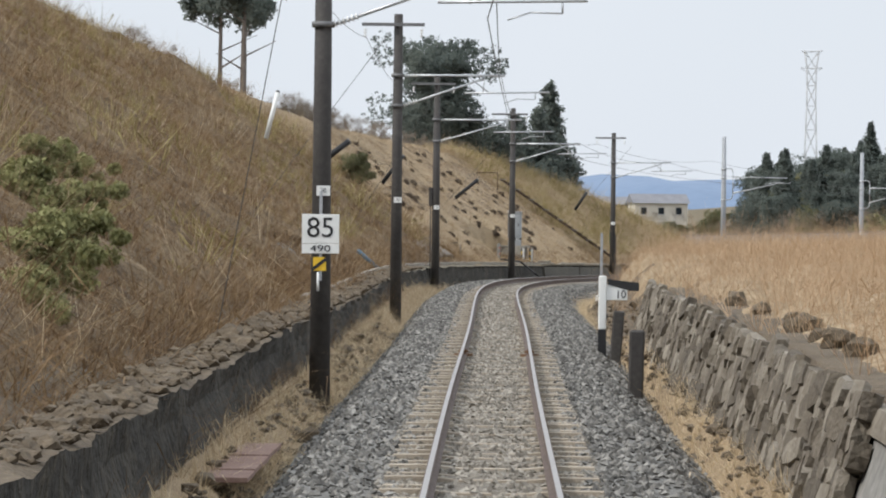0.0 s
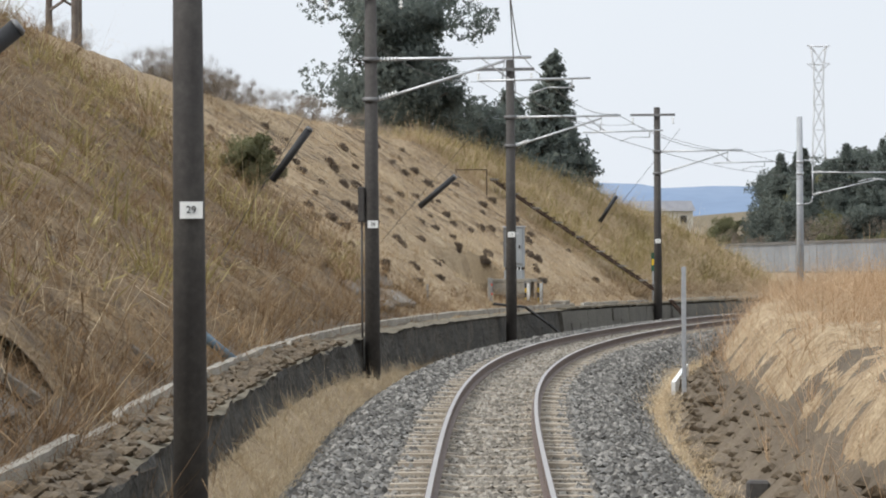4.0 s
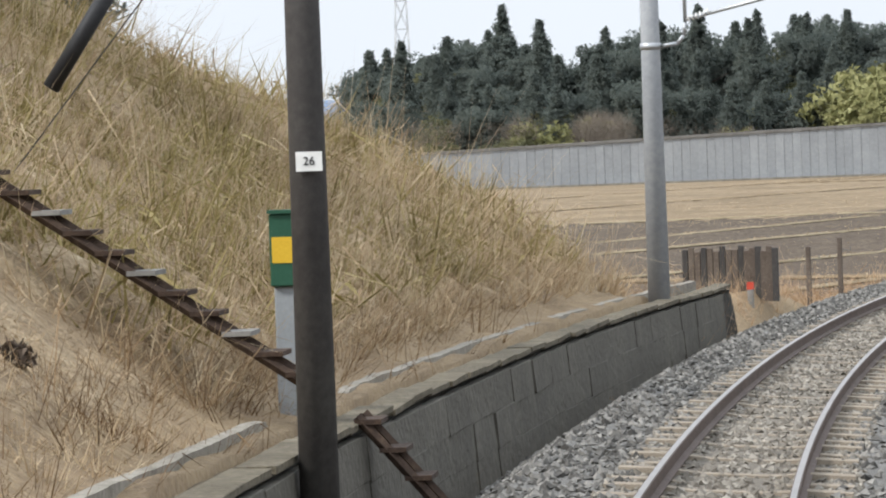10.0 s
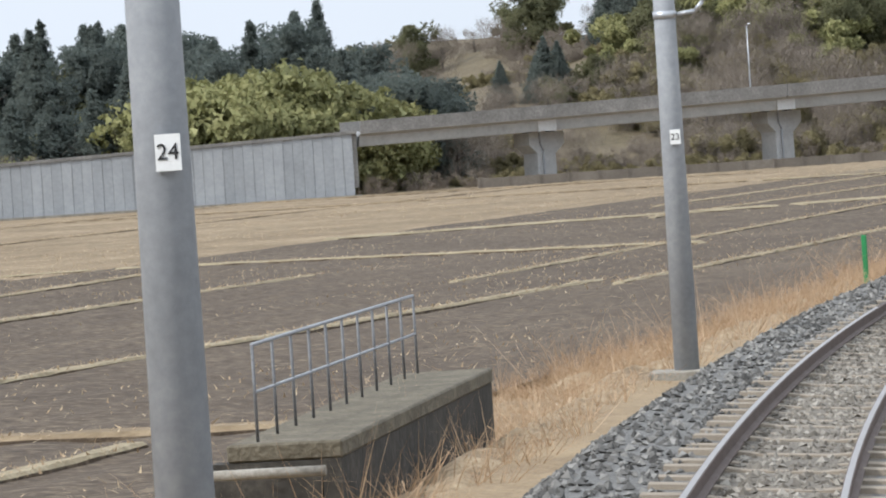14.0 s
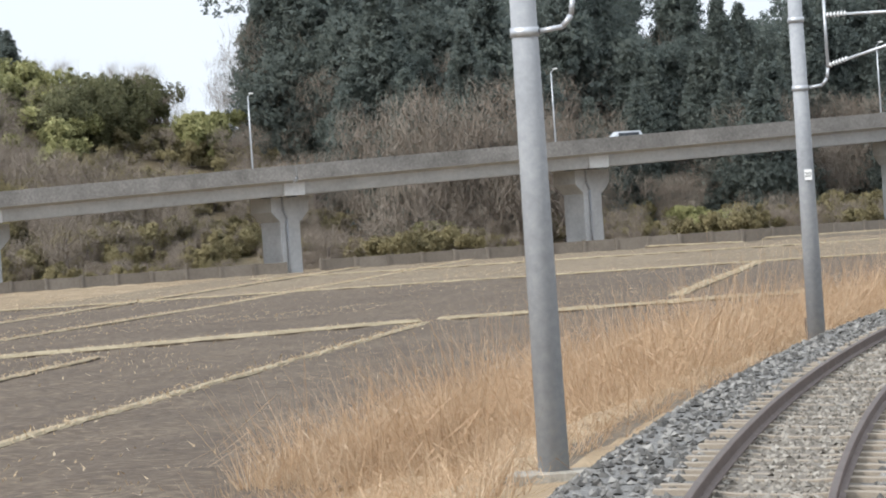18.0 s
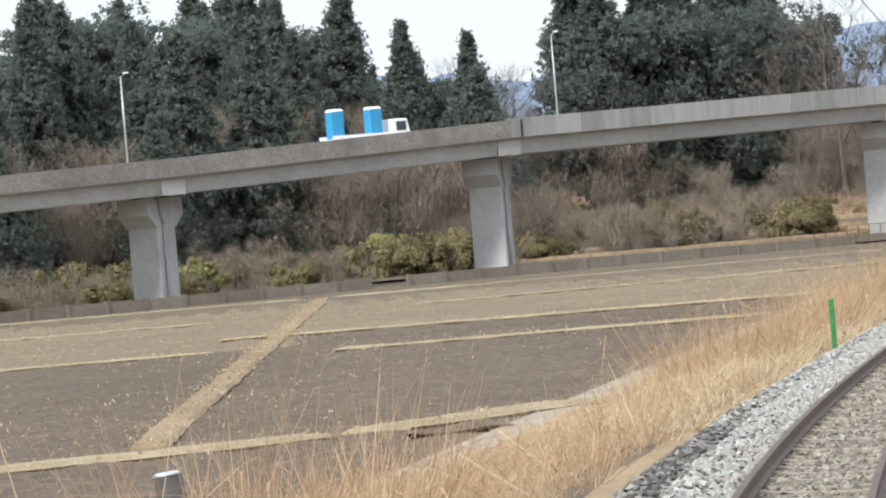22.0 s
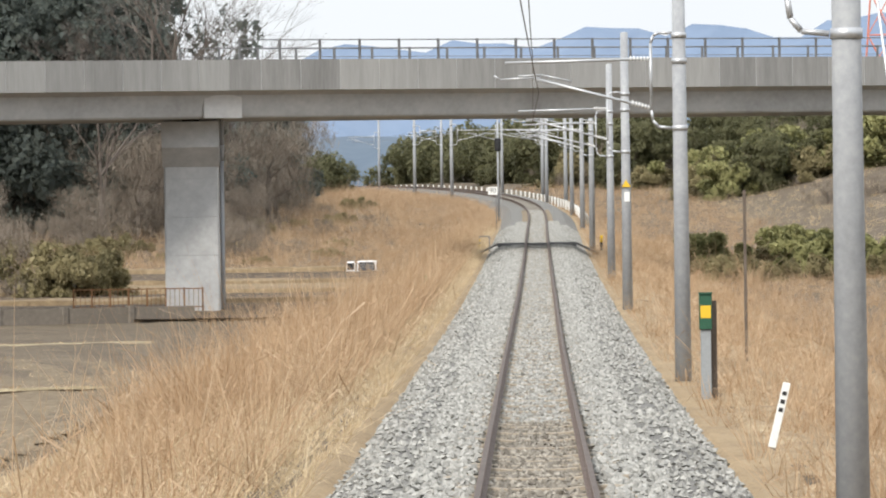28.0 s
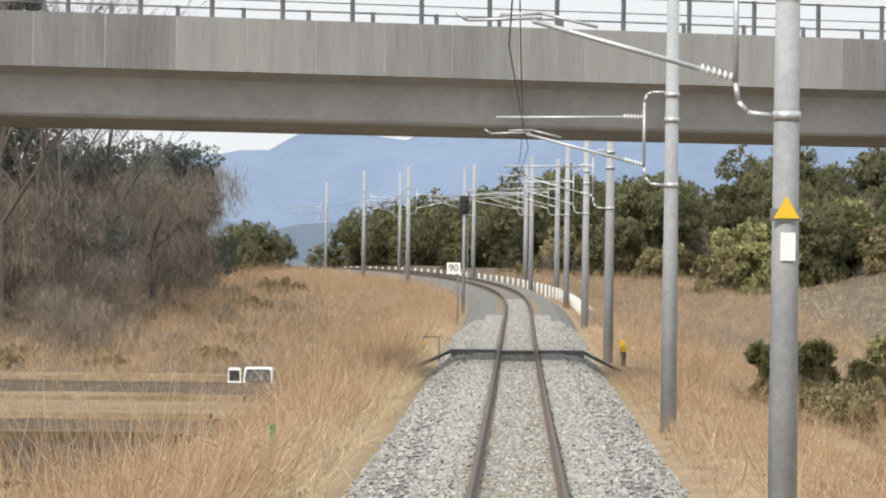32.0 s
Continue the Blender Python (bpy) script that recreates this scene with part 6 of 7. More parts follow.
def gate(s, lat):
    t = thing("barrier_panel", at(s, lat, 0.62), "small iron gate panel striped yellow, black and white", "gate", "gate panels by the cabinet")
    for x in (-0.07, 0.09):
        part("upright", tube((x, 0, -0.3), (x, 0.0, 0.66), 0.012, None, 6), M["steel_dark"], t)
    part("top_rail", tube((-0.08, 0, 0.65), (0.1, 0, 0.69), 0.014, None, 6), M["steel_dark"], t)
    part("low_rail", tube((-0.08, 0, 0.12), (0.1, 0, 0.14), 0.014, None, 6), M["steel_dark"], t)
    part("white_board", box(0.0, 0.08, -0.012, 0.0, 0.0, 0.6), M["plate"], t, "white board")
    for i in range(4):
        part("stripe_board", box(-0.065, -0.01, -0.014, 0.0, 0.02 + i * 0.15, 0.165 + i * 0.15), M["yellow" if i % 2 == 0 else "black"], t, "yellow stripe" if i % 2 == 0 else "black stripe")
    return t


gate(205.7, -4.5)
gate(206.7, -4.25)
t = thing("trough_box", at(209.0, -3.95, 0.58), "pale concrete cable box on the slope foot", "concrete box")
part("box", box(-0.3, 0.24, -0.5, 0.5, -0.25, 0.02, bevel=0.01), M["kerb"], t)
part("lid", box(-0.32, 0.26, -0.52, 0.52, 0.02, 0.09, bevel=0.012), M["kerb"], t)

# ---- rusty slope ladder ----
t = thing("slope_ladder", at(228.0, 0, 0), "rusty iron stair ladder running down the slope", "ladder")
for y in (-0.22, 0.22):
    bm = bmesh.new()
    for (a, b) in (((-9.4, 4.85), (-3.3, 0.72)), ((-2.99, 0.52), (-2.2, -0.4))):
        add_tube(bm, (a[0], y, a[1]), (b[0], y, b[1]), 0.045, 0.045, 4)
    part("stringer", bm, M["rust_dark"], t)
for i in range(24):
    u = (i + 0.5) / 24
    x, z = -9.4 + u * 6.1, 4.88 - u * 4.13
    part("tread", box(x - 0.13, x + 0.11, -0.27, 0.27, z + 0.02, z + 0.06), M["rust_dark" if i % 3 else "concrete_dark"], t)
for i in range(4):
    u = (i + 0.5) / 4
    x, z = -2.99 + u * 0.79, 0.55 - u * 0.93
    part("tread", box(x - 0.12, x + 0.1, -0.26, 0.26, z + 0.02, z + 0.06), M["rust_dark"], t)
t = thing("pipe_barrier", at(226.9, -9.6, float(ground_z(np.array(226.9), np.array(-9.6)))), "thin rusty pipe barrier at the head of the slope ladder", "barrier")
part("frame_rail", pipe([(-0.9, 0, 0.75), (0.25, 0, 0.75), (0.25, 0, -0.3)], 0.02), M["rust_dark"], t)
part("pipe_leg", tube((-0.85, 0, -0.3), (-0.85, 0, 0.75), 0.02, None, 6), M["rust_dark"], t)


def ats_box(s, lat, z):
    t = thing("signal_junction_box", at(s, lat, z), "dark green junction box with yellow label on a grey post", "junction box", "junction boxes")
    part("post", box(-0.09, 0.09, -0.05, 0.1, -1.3, 0.0, bevel=0.01), M["cab"], t)
    b = part("case", box(-0.11, 0.11, -0.1, 0.1, 0.0, 0.62, bevel=0.012), M["green"], t)
    part("label_plate", box(-0.09, 0.09, -0.106, -0.1, 0.2, 0.42), M["yellow"], b, "yellow label plate")
    part("visor", box(-0.12, 0.12, -0.13, 0.1, 0.62, 0.65), M["green"], b)
    part("back_post", box(0.05, 0.2, 0.12, 0.24, -1.2, 0.5), M["pole_wood"], t, "dark weathered back post")
    return t


ats_box(229.5, -3.78, 1.55)
ats_box(656.5, 3.0, 0.62)

# ---- old sleeper fence and posts past the wall's end ----
t = thing("sleeper_fence", at(274, 0, 0), "old fence of upright dark timber sleepers", "fence")
for i in range(16):
    u = i / 15
    x = -4.65 + u * 1.75
    y = 0.0 if u < 0.62 else -(u - 0.62) * 1.6
    w = 0.105 if u < 0.62 else 0.115
    part("slat", box(x - w / 2, x + w / 2, y - 0.05, y + 0.05, -0.1, 0.88 + 0.05 * math.sin(i * 2.3), bevel=0.008), M["pole_wood" if i % 3 else "pole_dark"], t)
for z in (0.35,):
    part("rail", tube((-4.7, 0.06, z), (-2.9, 0.06, z), 0.02, None, 6), M["steel_dark"], t)
for s, l, h in ((281, -2.87, 0.88), (282.5, -2.42, 1.02)):
    t = stake("fence_post", s, l - 0.35, -0.5, h - 0.15, 0.1, "pole_wood", "weathered timber fence post with a wire hook", 0, None, "post", "fence posts")
    part("hook", pipe([(0.05, 0, h + 0.1), (0.22, 0, h + 0.08), (0.22, 0, h + 0.16)], 0.008), M["steel_dark"], t)
stake("boundary_post", 272.2, -3.22, -0.2, 0.28, 0.11, "concrete_dark", "short concrete boundary post with red top", 0, "red")

# ---- culvert with handrail ----
t = thing("culvert", at(319.0, 0, 0), "small concrete culvert deck with a steel handrail", "culvert")
part("deck", box(-5.45, -4.35, -5.6, 5.6, -0.14, 0.03, bevel=0.02), M["walltop"], t)
part("near_wall", box(-4.55, -4.37, -5.6, 5.6, -1.6, -0.14), M["culvert"], t)
part("end_wall", box(-5.6, -4.56, -5.6, -5.3, -1.6, -0.145), M["culvert"], t)
part("low_beam", tube((-5.7, -6.0, -0.22), (-4.45, -6.0, -0.22), 0.05, None, 8), M["kerb"], t)
h = part("handrail", tube((-5.2, -5.3, 0.95), (-5.2, 5.3, 0.95), 0.02, None, 6), M["pole_grey"], t)
part("mid_rail", tube((-5.2, -5.3, 0.5), (-5.2, 5.3, 0.5), 0.016, None, 6), M["pole_grey"], t)
for i in range(11):
    part("rail_post", tube((-5.2, -5.3 + i * 1.06, 0.0), (-5.2, -5.3 + i * 1.06, 0.95), 0.016, None, 6), M["steel_dark"], t)

# ---- pole footings, green markers, utility pole ----
for s, lat, base, dg in LEFT[2:5]:
    t = thing("pole_footing", at(s, lat, 0), "pale concrete pole footing", "footing", "pole footings")
    t["label"] = "pale concrete footing at a railway pole"
    part("block", box(-0.5, 0.42, -0.32, 0.32, -0.95, -0.5, bevel=0.02), M["kerb"], t)
for s, lat, dg in RIGHT[:2]:
    t = thing("pole_footing", at(s, lat, 0), "pale concrete footing at a railway pole", "footing", "pole footings")
    part("block", box(-0.35, 0.75, -0.32, 0.32, -1.2, -0.72, bevel=0.02), M["kerb"], t)
for s, lat, z0, z1 in ((361, -3.3, -0.65, 0.4), (533, -2.62, -0.65, 0.5), (688, 4.4, -0.9, 0.0), (745, -4.2, -1.0, -0.1)):
    t = stake("marker_post", s, lat, z0, z1, 0.1, "postgreen", "green painted marker post at the ballast edge", 0, None, "post", "green markers")
    part("foot", box(-0.16, 0.16, -0.12, 0.12, -0.2, 0.03, bevel=0.01), M["kerb"], t)
stake("short_post", 441, -3.4, -0.8, -0.15, 0.14, "pole_wood", "short weathered timber post in the grass")

t = thing("utility_pole", at(464.5, -3.75, 0) @ pose(0, 0, 0, 0, -1.6, 0), "dark wooden utility pole with crossarms and metal bands", "utility pole")
part("shaft", tube((0, 0, -1.4), (0, 0, 7.2), 0.15, 0.11, 14), M["pole_dark"], t)
for z in (1.1, 1.9, 3.0, 3.3, 4.1, 4.6):
    part("band", tube((0, 0, z), (0, 0, z + 0.035), 0.146, 0.146, 12), M["steel"], t, "pale metal band")
for z in (5.25, 5.75):
    a = part("crossarm", box(-0.5, 0.5, -0.19, -0.12, z, z + 0.08), M["steel"], t)
    for x in (-0.44, 0.44):
        part("insulator", insulator((x, -0.15, z + 0.1), (x, -0.15, z + 0.26), 3, 0.05), M["porcelain"], a)
part("number_tag", box(0.02, 0.1, -0.16, -0.15, 2.1, 2.2), M["plate"], t)
t = thing("timber_stub", at(478, -4.9, 0.86), "leaning black timber stub in the paddy edge", "post")
part("post", tube((0.12, 0, -1.8), (-0.1, 0, -0.2), 0.13, 0.12, 12), M["pole_dark"], t)
part("cap", tube((-0.1, 0, -0.2), (-0.103, 0, -0.17), 0.125, 0.09, 12), M["steel"], t)

# ---- right side of the straight ----
t = thing("tilted_board", at(631.75, 2.86, 0.08) @ pose(0, 0, 0, 0, 14, 0), "white tilted lineside board with dark marks", "sign")
b = part("board", box(-0.045, 0.045, -0.03, 0.03, -0.22, 0.57, bevel=0.006), M["plate"], t)
for z in (0.24, 0.34, 0.44):
    part("mark", box(-0.026, 0.026, -0.034, -0.031, z - 0.025, z + 0.025), M["ink"], b)
stake("slim_pole", 682, 4.9, -1.4, 3.1, 0.07, "pole_wood", "slim brown timber pole in the grass")
t = thing("warning_sign", at(716.5, 2.83, 0), "yellow triangular warning sign on the railway pole", "sign")
bm = bmesh.new()
vs = [bm.verts.new((x, -0.17, z)) for x, z in ((-0.14, 3.2), (0.14, 3.2), (0.0, 3.44))]
f = bm.faces.new(vs)
r = bmesh.ops.extrude_face_region(bm, geom=[f])
bmesh.ops.translate(bm, vec=(0, -0.012, 0), verts=[v for v in r["geom"] if isinstance(v, bmesh.types.BMVert)])
part("triangle", bm, M["yellow"], t)
part("backing", box(-0.17, 0.17, -0.168, -0.155, 3.17, 3.3), M["steel_dark"], t)
part("white_plate", box(-0.06, 0.1, -0.17, -0.158, 2.75, 3.05), M["plate"], t, "white number plate")
t = thing("guy_wire", at(620.5, 2.95, 0), "pole stay wire with a white and black sleeve", "guy wire", "stays of the poles")
part("strand", tube((0.05, 0, 6.6), (0.56, -4.6, -0.9), 0.012, None, 5), M["steel"], t)
part("sleeve", tube((0.44, -3.5, 0.9), (0.51, -4.2, -0.25), 0.05, None, 8), M["plate"], t)
part("grip", tube((0.405, -3.2, 1.38), (0.445, -3.55, 0.82), 0.06, None, 8), M["black"], t)

# ---- foot crossing, cage, signal, boards ----
t = thing("track_crossing", bed_pose(802), "dark rubber and timber foot crossing over the rails", "crossing")
for x0, x1, z0 in ((-2.0, -0.64, -0.03), (-0.49, 0.49, -0.05), (0.64, 2.0, -0.03)):
    part("panel", box(x0, x1, -0.8, 0.8, -0.26, z0, bevel=0.02), M["steel_dark"], t)
part("left_ramp", tube((-2.0, 0, -0.1), (-3.4, 0, -0.75), 0.06, None, 6), M["steel_dark"], t)
part("right_ramp", tube((2.0, 0, -0.1), (3.2, 0, -0.7), 0.06, None, 6), M["steel_dark"], t)
t = thing("crossing_barrier", at(811, -2.75, 0), "small barrier hoop with yellow and black bands", "barrier")
part("hoop", pipe([(-0.26, 0, -0.95), (-0.26, 0, 0.12), (0.24, 0, 0.12), (0.24, 0, -0.95)], 0.03), M["steel_dark"], t)
for i, z in enumerate((-0.75, -0.45, -0.15)):
    part("band", tube((-0.26, 0, z), (-0.26, 0, z + 0.14), 0.036, None, 8), M["yellow"], t)
for s, l in ((806, 3.3), (812, 3.4)):
    stake("crossing_post", s, l, -0.8, 0.05, 0.14, "pole_wood", "short brown post at the foot crossing", 0, "yellow", "post", "crossing posts")
t = thing("colour_signal", at(884, -2.62, 0), "black colour light signal head on a grey post", "signal")
part("post", tube((0, 0, -0.6), (0, 0, 6.6), 0.09, 0.07, 12), M["pole_grey"], t)
hd = part("head", box(-0.22, 0.22, -0.2, -0.06, 4.25, 5.15, bevel=0.06), M["black"], t)
for z in (4.48, 4.7, 4.92):
    part("lens", tube((0, -0.2, z), (0, -0.23, z), 0.07, 0.06, 12), M["glass"], hd)
    part("hood", tube((0, -0.2, z + 0.01), (0, -0.34, z + 0.03), 0.085, 0.085, 10), M["black"], hd)
part("ladder_stile", tube((0.18, 0.1, -0.5), (0.18, 0.1, 4.6), 0.015, None, 5), M["steel"], t)
t = thing("speed_sign", at(861, -2.83, 0), "white speed board reading 90 on a thin post", "sign")
part("post", tube((0.2, 0, -0.9), (0.2, 0, 2.1), 0.03, None, 8), M["steel_dark"], t)
b = part("board", box(-0.3, 0.3, -0.06, -0.04, 1.6, 2.1), M["plate"], t)
text_mesh("90", 0.42, pose(0, -0.064, 1.85, 90, 0, 0), M["ink"], b)
for s in range(872, 1075, 4):
    stake("guard_post", s, 3.1, -0.5, 0.1, 0.14, "plate", "short white guard post along the curve", 0, None, "post", "white guard posts")
t = ribbon("guard_kerb", np.arange(866, 999, 2.0), [(3.2, -0.6), (3.2, 0.02), (3.35, 0.02), (3.35, -0.6)], M["kerb"])
tagged(t, "pale low concrete kerb along the curve", "kerb", kind="structure")
for s, lat in ((975, -3.2), (1010, -3.2), (930, 3.4), (965, 4.0)):
    new_pole(s, lat, -1.0, "", side=1 if lat < 0 else -1, height=7.6)


# ---- vehicles ----
def wheel(parent, x, y, r=0.3, w=0.2):
    ty = part("wheel", tube((x - w / 2, y, r), (x + w / 2, y, r), r, r, 16), M["tyre"], parent)
    part("rim", tube((x - w / 2 - 0.005, y, r), (x + w / 2 + 0.005, y, r), r * 0.55, r * 0.55, 12), M["steel"], ty)


def taper_box(x0, x1, y0, y1, z0, z1, inset_x, inset_f, inset_b):
    bm = bmesh.new()
    r = bmesh.ops.create_cube(bm, size=1)
    for v in r["verts"]:
        up = v.co.z > 0
        v.co = Vector((x0 + (inset_x if up else 0) if v.co.x < 0 else x1 - (inset_x if up else 0), y0 + (inset_b if up else 0) if v.co.y < 0 else y1 - (inset_f if up else 0), z1 if up else z0))
    bmesh.ops.bevel(bm, geom=list(bm.edges), offset=0.05, segments=2, affect="EDGES")
    return bm


def kei_truck(m):
    t = thing("small_truck", m, "small white pickup truck with an open door below the bank", "truck")
    part("cab", taper_box(-0.72, 0.72, 0.45, 1.65, 0.4, 1.75, 0.08, 0.35, 0.02), M["white"], t)
    part("windscreen", taper_box(-0.62, 0.62, 1.35, 1.6, 1.05, 1.65, 0.05, 0.22, 0.0), M["glass"], t)
    for x in (-0.725, 0.7):
        part("side_window", box(x, x + 0.025, 0.65, 1.25, 1.1, 1.6), M["glass"], t)
    door = part("open_door", taper_box(0.78, 1.5, 1.12, 1.18, 0.5, 1.72, 0.07, 0.0, 0.0), M["white"], t, "white door swung open")
    part("door_window", box(0.9, 1.4, 1.105, 1.2, 1.1, 1.58), M["glass"], door)
    part("bed", box(-0.72, 0.72, -1.65, 0.42, 0.62, 0.7), M["white"], t)
    for x in (-0.72, 0.68):
        part("side_board", box(x, x + 0.04, -1.65, 0.42, 0.7, 1.0), M["white"], t)
    part("tail_board", box(-0.72, 0.72, -1.69, -1.65, 0.7, 1.0), M["white"], t)
    part("rear_window", box(-0.5, 0.5, 0.43, 0.45, 1.1, 1.6), M["glass"], t)
    part("chassis", box(-0.5, 0.5, -1.5, 1.4, 0.35, 0.6), M["black"], t)
    for x in (-0.62, 0.62):
        for y in (-1.05, 1.05):
            wheel(t, x, y, 0.27, 0.15)
    return t


kei_truck(at(846, -10.2, float(ground_z(np.array(846.0), np.array(-10.2))), 174) @ Matrix.Diagonal((0.86, 0.86, 0.86, 1)))


def on_deck(x, off, extra=0.0):
    px_, py_ = np.array(PIERS).T
    y = float(np.interp(x, px_, py_))
    z = float(np.interp(x, px_, PZ)) + 1.5
    i = int(np.clip(np.searchsorted(px_, x) - 1, 0, len(px_) - 2))
    d = np.array([px_[i + 1] - px_[i], py_[i + 1] - py_[i]])
    d /= np.linalg.norm(d)
    return pose(x + d[1] * off, y - d[0] * off, z, 0, 0, math.degrees(math.atan2(d[1], d[0])) - 90 + extra)


t = thing("flatbed_truck", on_deck(267.5, 1.8), "white flatbed truck carrying two blue portable toilets", "truck")
part("cab", taper_box(-0.95, 0.95, 1.7, 3.3, 0.5, 2.2, 0.08, 0.35, 0.02), M["white"], t)
part("windscreen", taper_box(-0.85, 0.85, 2.9, 3.25, 1.3, 2.1, 0.05, 0.25, 0.0), M["glass"], t)
for x in (-0.96, 0.935):
    part("side_window", box(x, x + 0.025, 2.0, 2.8, 1.35, 2.0), M["glass"], t)
part("bed", box(-1.0, 1.0, -3.4, 1.6, 0.85, 1.0), M["white"], t)
part("chassis", box(-0.6, 0.6, -3.2, 3.0, 0.5, 0.85), M["black"], t)
part("drop_side", box(-1.04, -1.0, -3.4, 1.6, 0.8, 1.25), M["white"], t)
part("drop_side", box(1.0, 1.04, -3.4, 1.6, 0.8, 1.25), M["white"], t)
for x in (-0.85, 0.85):
    for y in (-2.2, 2.4):
        wheel(t, x, y, 0.4, 0.25)
for y in (-2.6, 0.6):
    b = thing("portable_toilet", on_deck(267.5, 1.8) @ pose(0, y, 1.004), "blue portable toilet cabin standing on a truck bed", "portable toilet", "toilets on the truck")
    part("cabin", box(-0.5, 0.5, -0.5, 0.5, 0, 2.0, bevel=0.05), M["blue"], b)
    part("roof", taper_box(-0.54, 0.54, -0.54, 0.54, 2.0, 2.2, 0.12, 0.12, 0.12), M["white"], b)
    part("door", box(0.5, 0.52, -0.34, 0.34, 0.1, 1.85, bevel=0.008), M["blue"], b)
t = thing("car", on_deck(223.5, -1.8, 180), "silver estate car driving on the viaduct", "car")
part("body", taper_box(-0.84, 0.84, -2.2, 2.2, 0.3, 0.95, 0.05, 0.1, 0.1), M["steel"], t)
part("cabin", taper_box(-0.75, 0.75, -2.0, 1.0, 0.93, 1.5, 0.12, 0.6, 0.35), M["steel"], t)
for x in (-0.735, 0.715):
    part("side_window", box(x, x + 0.02, -1.5, 0.5, 1.0, 1.36), M["glass"], t)
part("windscreen", taper_box(-0.6, 0.6, 0.3, 0.95, 0.98, 1.42, 0.1, 0.5, 0.0), M["glass"], t)
for x in (-0.55, 0.55):
    part("headlight", box(x - 0.15, x + 0.15, 2.12, 2.19, 0.6, 0.75, bevel=0.02), M["plate"], t)
for x in (-0.78, 0.78):
    for y in (-1.35, 1.4):
        wheel(t, x, y, 0.31, 0.2)

# ---- viaduct furniture ----
for x in (161.6, 188.9, 218.2, 250.8, 286.3):
    t = thing("street_lamp", on_deck(x, -4.0), "slim pale street lamp standing on the viaduct", "street lamp", "lamps on the viaduct")
    part("pole", tube((0, 0, 0), (0, 0, 7.4), 0.09, 0.05, 8), M["steel"], t)
    part("arm", tube((0, 0, 7.35), (0.9, 0, 7.6), 0.04, 0.03, 6), M["steel"], t)
    part("lamp_head", box(0.6, 1.15, -0.12, 0.12, 7.55, 7.66, bevel=0.03), M["plate"], t)
rail = thing("bridge_railing", Matrix(), "grey steel two-bar railing on the bridge parapet", "railing")
xs = np.arange(312, 396, 1.85)
for side in (4.5, -4.5):
    P = [np.array((on_deck(float(x), side) @ pose(0, 0, 1.15)).translation) for x in xs]
    for z, r in ((0.92, 0.03), (0.5, 0.018)):
        for a, b in zip(P, P[1:]):
            part("bar", tube(a + np.array([0, 0, z]), b + np.array([0, 0, z]), r, r, 6), M["steel_dark"], rail)
    for q in P:
        part("railing_post", box(q[0] - 0.05, q[0] + 0.05, q[1] - 0.04, q[1] + 0.04, q[2], q[2] + 0.96), M["steel_dark"], rail)
t = thing("expansion_joint", on_deck(279.5, 0), "dark expansion joint between viaduct spans", "joint")
part("seal", box(-4.7, 4.7, -0.08, 0.08, -0.3, 1.0), M["black"], t)

# ---- canal wall, path and paddies ----
cw = thing("canal_wall", Matrix(), "low brownish concrete canal wall with posts below the viaduct", "wall")
cp = [(x, float(np.interp(x, [100, 280, 345], [688, 684, 668]))) for x in np.arange(128, 303, 3.0)]
for i, (a, b) in enumerate(zip(cp, cp[1:])):
    if i in (19, 44, 60):
        continue
    d = np.array(b) - np.array(a)
    a2 = np.array(a) + d * 0.02
    b2 = np.array(b) - d * 0.02
    V = [(a2[0], a2[1], -3.3), (b2[0], b2[1], -3.3), (b2[0], b2[1], -1.75), (a2[0], a2[1], -1.75), (a2[0], a2[1] + 0.2, -3.3), (b2[0], b2[1] + 0.2, -3.3), (b2[0], b2[1] + 0.2, -1.75), (a2[0], a2[1] + 0.2, -1.75)]
    mesh_np("panel", V, [(0, 1, 2, 3), (7, 6, 5, 4), (0, 4, 5, 1), (1, 5, 6, 2), (2, 6, 7, 3), (3, 7, 4, 0)], M["canal"], cw)
    part("post", box(a[0] - 0.12, a[0] + 0.12, a[1] - 0.1, a[1] + 0.22, -3.3, -1.68), M["canal"], cw)

UV = np.array([[0.5, 0.866], [0.866, -0.5]])
BLOCKS = [([250, 316, 420, 505, 587, 640, 690], [-250, -222, -198, -186, -178, -168, -159, -150, -140, -125]), ([505, 530, 578, 605, 640, 675, 690], [-125.6, -60])]


def uv(u, v):
    return u * UV[0] + v * UV[1]


def paddy_z(u, v):
    """Height of the tilled ground: shallow rows, clods and broad swells."""
    return -2.61 + 0.03 * np.sin(v * 3.1 + 0.3 * np.sin(u * 0.2)) + 0.05 * (vnoise(u, v, 0.13, 5) - 0.5) + 0.05 * (vnoise(u, v, 0.9, 6) - 0.5)


